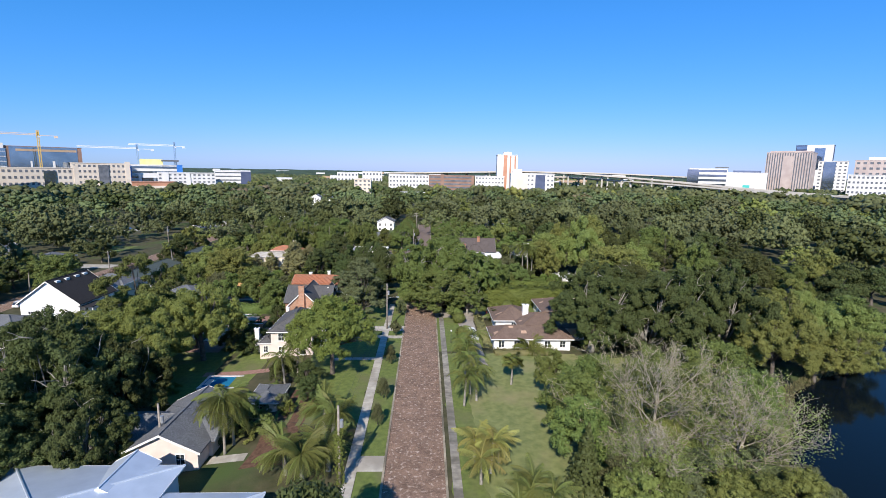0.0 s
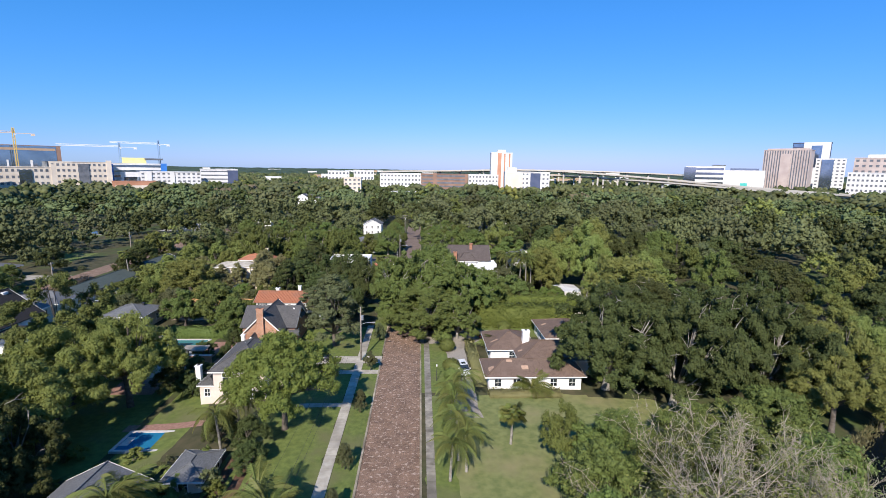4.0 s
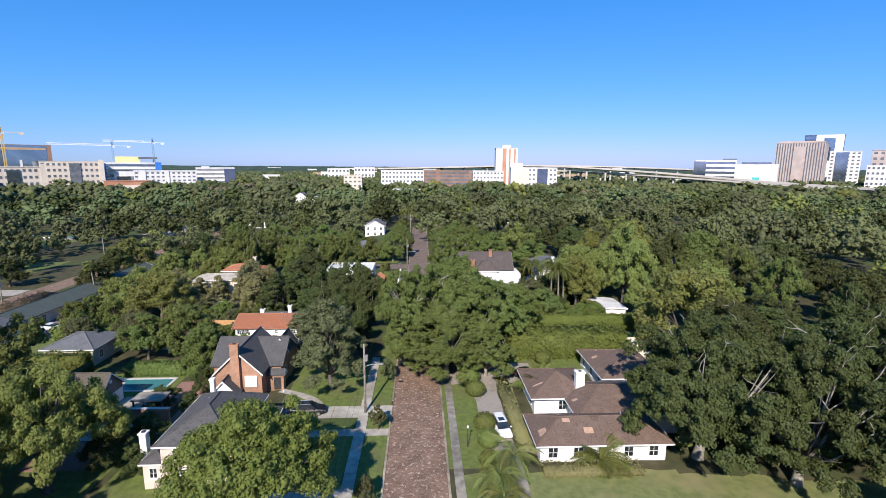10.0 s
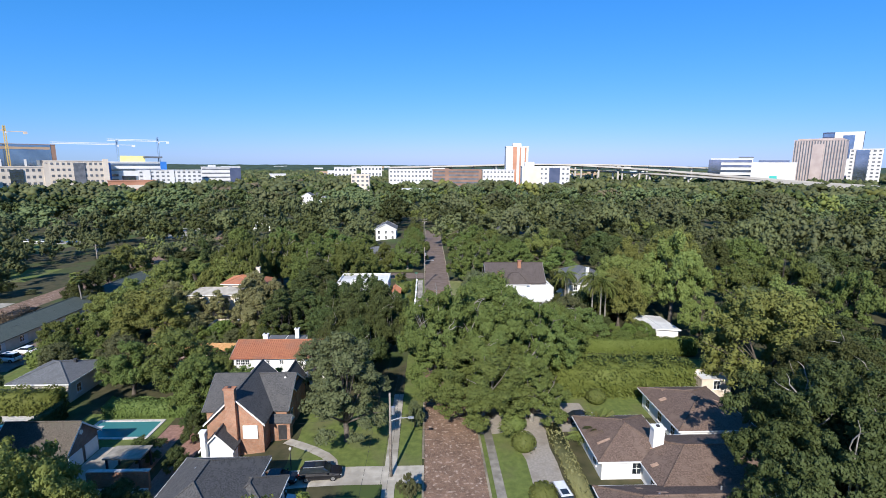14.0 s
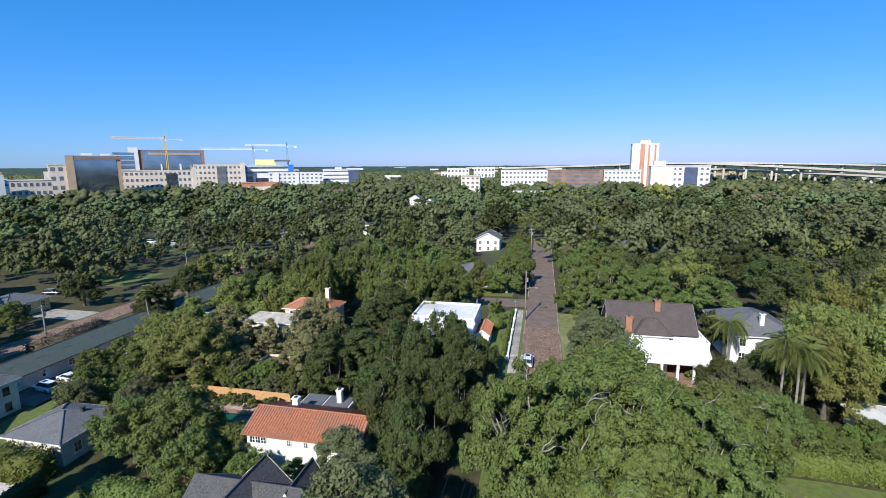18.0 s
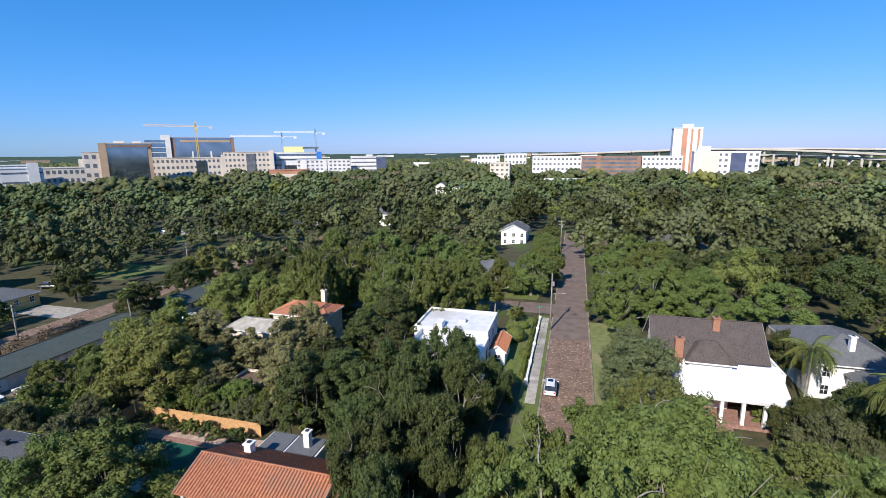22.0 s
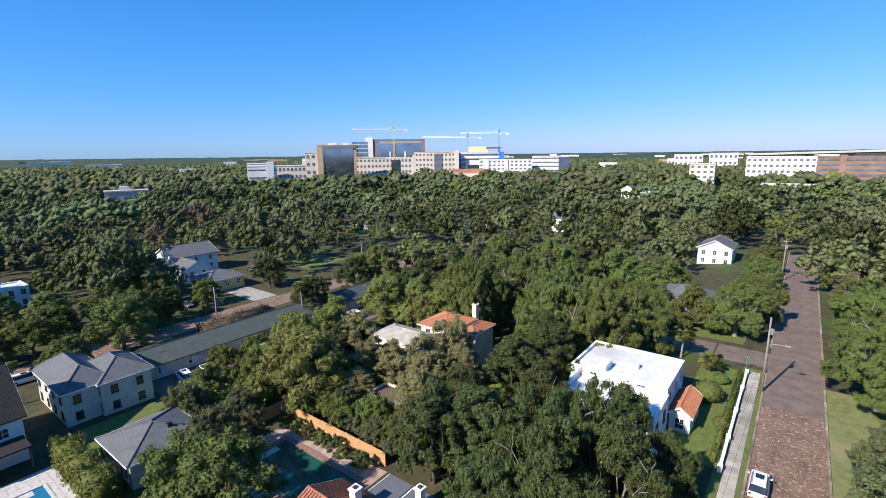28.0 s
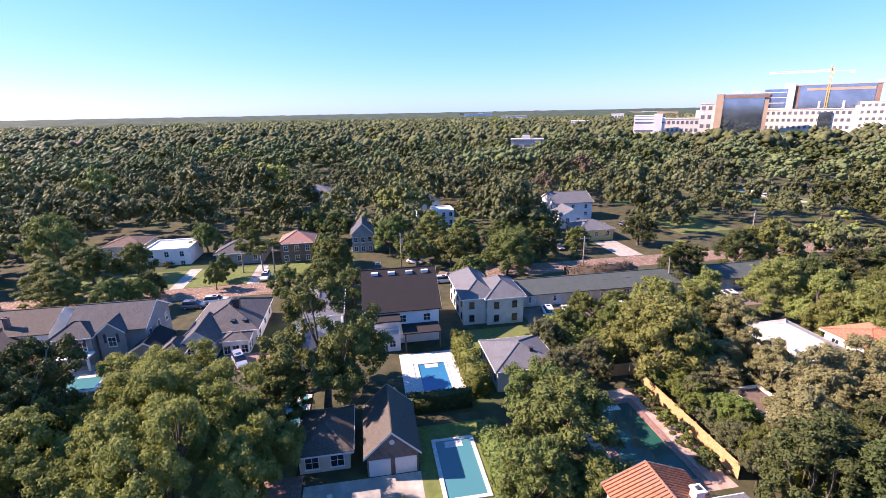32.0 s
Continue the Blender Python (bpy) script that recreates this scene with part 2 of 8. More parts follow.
M_BRICKD = brick_mat("dark_brick_wall", (0.16, 0.085, 0.065), (0.24, 0.13, 0.10), (0.22, 0.18, 0.16), 1.0, 0.075, 0.22, flat=False)


def shingle(name, c1, c2, stain=None):
    return mat(name, [c * 0.86 for c in c1], [c * 1.12 for c in c2], 6.5, 0.9, 0.6, 16, stain=stain and [0.45 * a + 0.275 * (b + c) for a, b, c in zip(stain, c1, c2)])


M_SH_DARK = shingle("dark_grey_shingles", (0.058, 0.057, 0.058), (0.100, 0.098, 0.098), (0.125, 0.12, 0.115))
M_SH_GREY = shingle("grey_shingles", (0.100, 0.105, 0.112), (0.150, 0.155, 0.162), (0.085, 0.086, 0.09))
M_SH_BLACK = shingle("black_shingles", (0.019, 0.017, 0.016), (0.036, 0.032, 0.031))
M_SH_BROWN = shingle("brown_shingles", (0.100, 0.068, 0.053), (0.165, 0.115, 0.090), (0.20, 0.145, 0.115))
M_SH_MOSSY = shingle("mossy_brown_shingles", (0.070, 0.060, 0.050), (0.118, 0.100, 0.083), (0.10, 0.10, 0.075))
M_SH_UMBER = shingle("umber_shingles", (0.062, 0.050, 0.046), (0.105, 0.086, 0.079), (0.12, 0.10, 0.09))
M_SH_RED = shingle("reddish_shingles", (0.24, 0.125, 0.095), (0.33, 0.18, 0.14))
M_SH_GREEN = shingle("grey_green_roll_roofing", (0.055, 0.072, 0.066), (0.085, 0.105, 0.095), (0.10, 0.115, 0.105))
M_TILE = mat("terracotta_tile", (0.30, 0.110, 0.060), (0.43, 0.185, 0.10), 3.5, 0.75, 0.3, 12, stain=(0.29, 0.14, 0.09))
M_FLATROOF = mat("white_membrane_roof", (0.60, 0.60, 0.60), (0.72, 0.72, 0.71), 0.7, 0.6, 0.1, 6, stain=(0.50, 0.49, 0.48))
M_METAL = mat("standing_seam_metal", (0.50, 0.56, 0.63), (0.57, 0.63, 0.70), 0.6, 0.35, metal=0.35, spec=0.5)
M_PINKPAVE = mat("pinkish_pavers", (0.36, 0.26, 0.21), (0.50, 0.38, 0.31), 1.2, 0.85, 0.2, 12, stain=(0.22, 0.16, 0.12))
M_PATCH = mat("bare_roof_boards", (0.34, 0.22, 0.15), (0.46, 0.31, 0.22), 3, 0.9)
M_STEEL = mat("galvanised_steel", (0.36, 0.37, 0.38), (0.46, 0.47, 0.48), 3, 0.5, metal=0.6)
M_POLE = mat("weathered_pole_wood", (0.20, 0.17, 0.14), (0.31, 0.275, 0.235), 2, 0.9, 0.3, 20)
M_WIRE = mat("cable_black", (0.015, 0.015, 0.015), (0.03, 0.03, 0.03), 2, 0.6)
M_FENCE = mat("new_cedar", (0.45, 0.25, 0.11), (0.57, 0.34, 0.16), 4.0, 0.8, 0.3, 20)
M_GLASS = mat("window_glass", (0.015, 0.02, 0.025), (0.03, 0.038, 0.045), 0.6, 0.06, spec=0.8)
M_TRIM = mat("trim_white", (0.74, 0.73, 0.70), (0.80, 0.79, 0.77), 2, 0.5)
M_DARKTRIM = mat("trim_dark", (0.03, 0.03, 0.033), (0.05, 0.05, 0.052), 2, 0.5)
M_DOOR = mat("door_wood", (0.14, 0.06, 0.03), (0.20, 0.09, 0.05), 4, 0.5)
M_TYRE = mat("tyre_rubber", (0.012, 0.012, 0.012), (0.022, 0.022, 0.022), 5, 0.85)
M_RIM = mat("alloy_rim", (0.35, 0.36, 0.37), (0.45, 0.46, 0.47), 5, 0.35, metal=0.8)
M_LENS = mat("lamp_lens", (0.55, 0.55, 0.52), (0.65, 0.65, 0.62), 5, 0.2, spec=0.6)
M_TAIL = mat("tail_lens", (0.30, 0.01, 0.01), (0.40, 0.02, 0.02), 5, 0.25)
M_BARK = mat("bark", (0.075, 0.062, 0.050), (0.140, 0.120, 0.100), 2.5, 0.95, 0.7, 12)
M_BARKTAN = mat("tan_bark", (0.24, 0.205, 0.155), (0.37, 0.325, 0.25), 2.5, 0.95, 0.5, 12)
M_BARKGREY = mat("pale_bark", (0.18, 0.165, 0.14), (0.30, 0.28, 0.245), 2.5, 0.95, 0.5, 12)
M_TERRACOTTA_SHAFT = mat("orange_brick", (0.29, 0.135, 0.082), (0.38, 0.19, 0.12), 6, 0.85)
L_OAK = foliage("live_oak_leaves", (0.058, 0.089, 0.023), (0.158, 0.196, 0.050))
L_DARK = foliage("dark_oak_leaves", (0.035, 0.050, 0.017), (0.094, 0.118, 0.036))
L_LIGHT = foliage("camphor_leaves", (0.105, 0.138, 0.034), (0.230, 0.258, 0.068), 0.2)
L_GREY = foliage("greyish_leaves", (0.072, 0.088, 0.037), (0.136, 0.150, 0.068))
L_YELLOW = foliage("yellowing_leaves", (0.160, 0.172, 0.040), (0.295, 0.280, 0.078), 0.2)
L_BRIGHT = foliage("bright_young_leaves", (0.120, 0.198, 0.023), (0.240, 0.326, 0.047), 0.4)
L_PALM = foliage("palm_leaves", (0.077, 0.107, 0.023), (0.180, 0.198, 0.055), 0.25, rough=0.4)
L_PALMY = foliage("yellowed_palm_leaves", (0.150, 0.165, 0.036), (0.330, 0.310, 0.080), 0.25, rough=0.4)
L_HEDGE = foliage("hedge_leaves", (0.080, 0.117, 0.023), (0.168, 0.210, 0.049), 0.2)
L_MOSS = foliage("spanish_moss", (0.110, 0.110, 0.070), (0.190, 0.182, 0.120), 0.2)
L_CYPRESS = foliage("cypress_leaves", (0.150, 0.150, 0.058), (0.275, 0.260, 0.115), 0.2, 0.2, 0.01)
L_STREET = foliage("street_tree_leaves", (0.108, 0.148, 0.030), (0.222, 0.264, 0.060), 0.35, 0.2, 0.01)
L_PALEOAK = foliage("pale_oak_leaves", (0.068, 0.099, 0.028), (0.162, 0.200, 0.056))
L_CAMPHOR = foliage("yellow_camphor_leaves", (0.140, 0.170, 0.040), (0.282, 0.310, 0.083), 0.42, 0.12, 0.008)
# distant woods: aerial haze is put into the leaf colour, greyer and bluer
L_WOOD = foliage("haze_toned_wood_leaves", (0.061, 0.085, 0.035), (0.154, 0.184, 0.073))
L_RUST = foliage("rusty_leaves", (0.110, 0.094, 0.052), (0.190, 0.158, 0.092))


def water_mat(name, colour, rough=0.03):
    m = bpy.data.materials.new(name)
    m.use_nodes = True
    n, l = m.node_tree.nodes, m.node_tree.links
    b = n["Principled BSDF"]
    b.inputs["Base Color"].default_value = (*colour, 1)
    b.inputs["Roughness"].default_value, b.inputs["IOR"].default_value = rough, 1.33
    g, t, bp = n.new("ShaderNodeNewGeometry"), n.new("ShaderNodeTexNoise"), n.new("ShaderNodeBump")
    t.inputs["Scale"].default_value, t.inputs["Detail"].default_value = 0.9, 5
    bp.inputs["Strength"].default_value, bp.inputs["Distance"].default_value = 0.12, 0.05
    l.new(g.outputs["Position"], t.inputs["Vector"])
    l.new(t.outputs["Fac"], bp.inputs["Height"])
    l.new(bp.outputs["Normal"], b.inputs["Normal"])
    return m


M_LAKE = water_mat("lake_water", (0.003, 0.006, 0.009), 0.10)
M_LAKE.node_tree.nodes["Principled BSDF"].inputs["Specular IOR Level"].default_value = 0.16
M_POOLB = water_mat("blue_pool_water", (0.015, 0.16, 0.29))
M_POOLT = water_mat("turquoise_pool_water", (0.045, 0.19, 0.205))
M_POOLG = water_mat("green_pool_water", (0.012, 0.085, 0.062))


# ---------------------------------------------------------------- mesh helpers
class Mesh:
    """Collects corners and faces, then becomes one mesh."""

    def __init__(self):
        self.v, self.f = [], []

    def face(self, *pts):
        i = len(self.v)
        self.v += [tuple(p) for p in pts]
        self.f.append(tuple(range(i, i + len(pts))))
        return self

    def box(self, x0, x1, y0, y1, z0, z1):
        i = len(self.v)
        self.v += [(x0, y0, z0), (x1, y0, z0), (x1, y1, z0), (x0, y1, z0), (x0, y0, z1), (x1, y0, z1), (x1, y1, z1), (x0, y1, z1)]
        self.f += [tuple(i + k for k in q) for q in ((3, 2, 1, 0), (4, 5, 6, 7), (0, 1, 5, 4), (1, 2, 6, 5), (2, 3, 7, 6), (3, 0, 4, 7))]
        return self

    def tube(self, pts, radii, sides=8, cap=True):
        i0 = len(self.v)
        for k, (p, r) in enumerate(zip(pts, radii)):
            p = Vector(p)
            d = (Vector(pts[min(k + 1, len(pts) - 1)]) - Vector(pts[max(k - 1, 0)])).normalized()
            u = d.orthogonal().normalized() if abs(d.z) < 0.95 else Vector((1, 0, 0))
            w = d.cross(u).normalized()
            u = w.cross(d)
            for s in range(sides):
                a = 2 * math.pi * s / sides
                self.v.append(tuple(p + r * (math.cos(a) * u + math.sin(a) * w)))
        for k in range(len(pts) - 1):
            for s in range(sides):
                a, b = i0 + k * sides + s, i0 + k * sides + (s + 1) % sides
                self.f.append((a, b, b + sides, a + sides))
        if cap:
            e = i0 + (len(pts) - 1) * sides
            self.f.append(tuple(range(e, e + sides)))
            self.f.append(tuple(range(i0 + sides - 1, i0 - 1, -1)))
        return self

    def data(self, name, smooth=False):
        m = bpy.data.meshes.new(name)
        m.from_pydata(self.v, [], self.f)
        if smooth:
            m.polygons.foreach_set("use_smooth", [True] * len(m.polygons))
        m.update()
        return m


def np_mesh(name, verts, quads=None, tris=None):
    """A mesh from arrays, quickly."""
    m = bpy.data.meshes.new(name)
    parts_v, loops, starts, totals = np.asarray(verts, "f4"), [], [], []
    at = 0
    for arr, k in ((quads, 4), (tris, 3)):
        if arr is None or len(arr) == 0:
            continue
        arr = np.asarray(arr, "i4")
        loops.append(arr.ravel())
        starts.append(at + np.arange(len(arr)) * k)
        totals.append(np.full(len(arr), k))
        at += arr.size
    m.vertices.add(len(parts_v))
    m.vertices.foreach_set("co", parts_v.ravel())
    lp = np.concatenate(loops)
    m.loops.add(len(lp))
    m.loops.foreach_set("vertex_index", lp)
    st, to = np.concatenate(starts), np.concatenate(totals)
    m.polygons.add(len(st))
    m.polygons.foreach_set("loop_start", st.astype("i4"))
    m.polygons.foreach_set("loop_total", to.astype("i4"))
    m.update(calc_edges=True)
    return m


def part(name, mesh, material, parent, label="", at=None):
    """One mesh object under a thing or a part."""
    if isinstance(mesh, Mesh):
        mesh = mesh.data(name)
    if material is not None and not mesh.materials:
        mesh.materials.append(material)
    ob = new(name, mesh)
    ob.parent = parent
    if at is not None:
        ob.matrix_basis = at
    if label:
        tagged(ob, label)
    return ob


def thing(name, at, label, category, group="", kind=""):
    ob = new(name)
    ob.empty_display_size = 0.3
    ob.matrix_basis = at
    return tagged(ob, label, category, group, kind)


def solid(name, mesh, material, label, category="", kind="structure", group=""):
    """A thing or a piece of the setting that is one mesh."""
    if isinstance(mesh, Mesh):
        mesh = mesh.data(name)
    mesh.materials.append(material)
    return tagged(new(name, mesh), label, category, group, kind)


# ---------------------------------------------------------------- the lie of the land
def smooth01(t):
    t = min(1.0, max(0.0, t))
    return t * t * (3 - 2 * t)


SHORE = [(-400, 46), (40, 46), (58, 49), (79, 66), (86, 77), (91.5, 92), (126, 130), (150, 175), (165, 320)]


def shore_x(y):
    if y > 165:
        return 1e9
    for (y0, x0), (y1, x1) in zip(SHORE, SHORE[1:]):
        if y <= y1:
            return x0 + (x1 - x0) * (y - y0) / (y1 - y0)
    return 1e9


def G(x, y):
    """Height of the ground."""
    z = -2.2 * smooth01((-x - 12) / 28) - 1.2 * smooth01((x - 28) / 24) * (1 - smooth01((y - 150) / 40))
    s = shore_x(y)
    if x > s - 3 and x < 420:
        z -= 3.0 * smooth01((x - s + 3) / 9)
    return z


SHEETS = []


def sheet(name, x0, x1, y0, y1, material, label, dz=0.02, step=2.0, kind="structure", category="", edge=0.0, seed=0):
    """A level patch that follows the ground; edge: how far its outline wanders."""
    SHEETS.append((x0, x1, y0, y1))
    nx, ny = max(1, round((x1 - x0) / step)), max(1, round((y1 - y0) / step))
    v, q = [], []
    for j in range(ny + 1):
        for i in range(nx + 1):
            x, y = x0 + (x1 - x0) * i / nx, y0 + (y1 - y0) * j / ny
            if edge and (i in (0, nx) or j in (0, ny)):
                x += edge * noise.noise((x * 0.35, y * 0.35, seed))
                y += edge * noise.noise((x * 0.35, y * 0.35, seed + 9))
            v.append((x, y, G(x, y) + dz))
    for j in range(ny):
        for i in range(nx):
            a = j * (nx + 1) + i
            q.append((a, a + 1, a + nx + 2, a + nx + 1))
    return solid(name, np_mesh(name, v, q), material, label, category, kind)


# ground: one sheet to the horizon, fine in the middle
_xs = sorted(set([-4900, -3500, -2500, -1800, -1300, -900, -650, -500, -400, -320, -250] + list(range(-200, 241, 4)) + [280, 340, 420, 430, 520, 650, 900, 1300, 1800, 2500, 3500, 4900]))
_ys = sorted(set([-4900, -3000, -1500, -800, -400, -200, -100, -50] + list(range(-30, 261, 4)) + [280, 320, 380, 460, 560, 700, 900, 1300, 1800, 2500, 3500, 4900]))
_v = [(x, y, G(x, y)) for y in _ys for x in _xs]
_w = len(_xs)
_q = [(j * _w + i, j * _w + i + 1, (j + 1) * _w + i + 1, (j + 1) * _w + i) for j in range(len(_ys) - 1) for i in range(_w - 1)]
solid("ground", np_mesh("ground", _v, _q), M_SOIL, "dark leaf-littered soil and rough grass under the trees", "ground")
# lake
_m = Mesh()
_m.face((40, -400, -2.0), (425, -400, -2.0), (425, 166, -2.0), (40, 166, -2.0))
solid("lake_water", _m, M_LAKE, "dark calm lake water along a wooded shore", "lake")
_m = Mesh().face((300, 800, 0.3), (420, 790, 0.3), (430, 900, 0.3), (310, 905, 0.3))
solid("pond_water", _m, M_LAKE, "small distant lake beside the raised highway", "lake")


# ---------------------------------------------------------------- vegetation
def ico(sub):
    bm = bmesh.new()
    bmesh.ops.create_icosphere(bm, subdivisions=sub, radius=1.0)
    bm.verts.ensure_lookup_table()
    v = np.array([tuple(x.co) for x in bm.verts])
    f = np.array([[x.index for x in p.verts] for p in bm.faces])
    bm.free()
    return v, f


ICO0, ICO1 = ico(1), ico(2)          # 20 and 80 faces
OCTA = (np.array([(1, 0, 0), (0, 1, 0), (-1, 0, 0), (0, -1, 0), (0, 0, 1), (0, 0, -1.0)]), np.array([(0, 1, 4), (1, 2, 4), (2, 3, 4), (3, 0, 4), (1, 0, 5), (2, 1, 5), (3, 2, 5), (0, 3, 5)]))


def cards(rng, centre, normal, size, flat=0.55):
    """Leaf sprays: one crooked four-cornered piece at each centre, facing roughly along its normal."""
    n = len(centre)
    nn = normal + rng.normal(0, flat, (n, 3))
    nn /= np.linalg.norm(nn, axis=1)[:, None] + 1e-9
    u = np.cross(nn, rng.normal(0, 1, (n, 3)))
    u /= np.linalg.norm(u, axis=1)[:, None] + 1e-9
    w = np.cross(nn, u)
    s = size * rng.uniform(0.6, 1.35, (n, 1))
    el = rng.uniform(0.45, 0.8, (n, 1))
    bend = nn * s * 0.25
    p0, p2 = centre - u * s, centre + u * s
    p1 = centre + w * s * el + bend * rng.uniform(-1, 1, (n, 1)) + u * s * rng.uniform(-0.4, 0.4, (n, 1))
    p3 = centre - w * s * el + bend * rng.uniform(-1, 1, (n, 1)) + u * s * rng.uniform(-0.4, 0.4, (n, 1))
    return np.stack([p0, p1, p2, p3], 1).reshape(-1, 3), np.arange(4 * n).reshape(-1, 4)


def sprays(rng, centre, normal, size, flat=0.5):
    """Three-cornered leaf sprays, for the crowns of trees."""
    n = len(centre)
    nn = normal + rng.normal(0, flat, (n, 3))
    nn /= np.linalg.norm(nn, axis=1)[:, None] + 1e-9
    u = np.cross(nn, rng.normal(0, 1, (n, 3)))
    u /= np.linalg.norm(u, axis=1)[:, None] + 1e-9
    w = np.cross(nn, u)
    s = size * rng.uniform(0.6, 1.4, (n, 1))
    p0 = centre - u * s * rng.uniform(0.7, 1.1, (n, 1)) - w * s * 0.4
    p1 = centre + u * s * rng.uniform(0.7, 1.1, (n, 1)) - w * s * rng.uniform(0.1, 0.6, (n, 1))
    p2 = centre + w * s * rng.uniform(0.7, 1.2, (n, 1)) + u * s * rng.uniform(-0.5, 0.5, (n, 1))
    return np.stack([p0, p1, p2], 1).reshape(-1, 3), np.arange(3 * n).reshape(-1, 3)


def puffs_of(rng, R, H, n, low=0.15, top=0.0, small=0.17, large=0.27, boughs=0):
    """Centres and radii of the leaf masses of a crown: radius R, height H, its underside at z = 0. boughs: how many great limbs
    carry the leaf masses, with gaps between them."""
    out = []
    if boughs:
        heads = [(0.0, 0.0, H * 0.66, R * 0.42)]
        for b in range(boughs - 1):
            a = b * 6.2832 / (boughs - 1) + rng.uniform(-0.35, 0.35)
            rb = R * rng.uniform(0.34, 0.47)
            q = (R - rb) * rng.uniform(0.86, 1.12)
            heads.append((math.cos(a) * q, math.sin(a) * q, H * (0.08 + 0.48 * ((b * 0.618) % 1.0)), rb))
        for k in range(n):
            x, y, z, rb = heads[k % boughs]
            d = rng.normal(0, 1, 3)
            d[2] = abs(d[2]) * 0.95 - 0.38
            d += 0.25 * np.array([x, y, 0]) / R
            d /= np.linalg.norm(d)
            rad = R * rng.uniform(small, large) * 0.82
            e = (rb - rad * 0.45) * rng.uniform(0.8, 1.1)
            out.append((x + d[0] * e, y + d[1] * e, max(rad * 0.4, z + d[2] * e * 0.85), rad, rad * rng.uniform(0.7, 0.95)))
        return out
    for k in range(n):
        h = (k + 0.5) / n
        ang = k * 2.39996 + rng.uniform(-0.5, 0.5)
        zz = low + (1 - low) * h ** 0.85
        full = math.sqrt(max(0.02, 1 - zz ** (2.4 + top)))
        reach = full if rng.random() < 0.78 else full * rng.uniform(0.3, 0.7)
        rad = R * rng.uniform(small, large)
        rr = max(0.0, R - rad * 0.8) * reach * rng.uniform(0.78, 1.16)
        wave = 0.10 * H * math.sin(ang * 2 + n)
        out.append((math.cos(ang) * rr, math.sin(ang) * rr, zz * (H - rad * 0.7) + rng.uniform(-0.06, 0.06) * H + wave * (1 - full), rad, rad * rng.uniform(0.7, 0.95)))
    return out


def crown_arrays(seed, R, H, n_puffs, n_leaves, size, low=0.15, core=0.8, top=0.0, small=0.17, large=0.27, boughs=0, heart=None, flat=0.55, subs=5):
    """heart: the shape of the dense, knobbly middle of each leaf clump, round which the outer sprays stand; subs: clumps on each leaf mass."""
    rng = np.random.default_rng(seed)
    pf = puffs_of(rng, R, H, n_puffs, low, top, small, large, boughs)
    hv, hf = heart or ICO0
    clumps = []
    for x, y, z, r, rz in pf:
        if subs < 2:
            clumps.append((x, y, z, r, rz))
            continue
        clumps.append((x, y, z, r * 0.62, rz * 0.62))
        for _ in range(subs):
            d = rng.normal(0, 1, 3)
            d[2] = d[2] * 0.8 + 0.35
            d += 0.4 * np.array([x, y, 0]) / max(R, 1)
            d /= np.linalg.norm(d)
            q, e = r * rng.uniform(0.26, 0.56), rng.uniform(0.55, 0.92)
            clumps.append((x + d[0] * r * e, y + d[1] * r * e, z + d[2] * rz * e, q, q * rng.uniform(0.55, 0.95)))
    vs, ts, at = [], [], 0
    area = np.array([p[3] ** 2 for p in clumps])
    share = np.maximum(2, (n_leaves * area / area.sum()).astype(int))
    for (x, y, z, r, rz), m in zip(clumps, share):
        v = hv * np.array([r * rng.uniform(0.8, 1.2), r * rng.uniform(0.8, 1.2), rz]) * core * rng.uniform(0.55, 1.2, (len(hv), 1)) + (x, y, z)
        vs.append(v)
        ts.append(hf + at)
        at += len(v)
        d = rng.normal(0, 1, (m, 3))
        d[:, 2] = d[:, 2] * 0.9 + 0.2
        d += 0.35 * np.array([x, y, 0]) / max(R, 1)
        d /= np.linalg.norm(d, axis=1)[:, None]
        c = d * np.array([r, r, rz]) * rng.uniform(0.74, 1.22, (m, 1)) + (x, y, z)
        v, q = sprays(rng, c, d + np.array([0.3 * x / R, 0.3 * y / R, 0.25 + 0.2 * z / H]), size, flat)
        vs.append(v)
        ts.append(q + at)
        at += len(v)
    return np.concatenate(vs), np.concatenate(ts), pf


def crown(*a, **k):
    v, t, pf = crown_arrays(*a, **k)
    return np_mesh("crown", v, None, t), pf


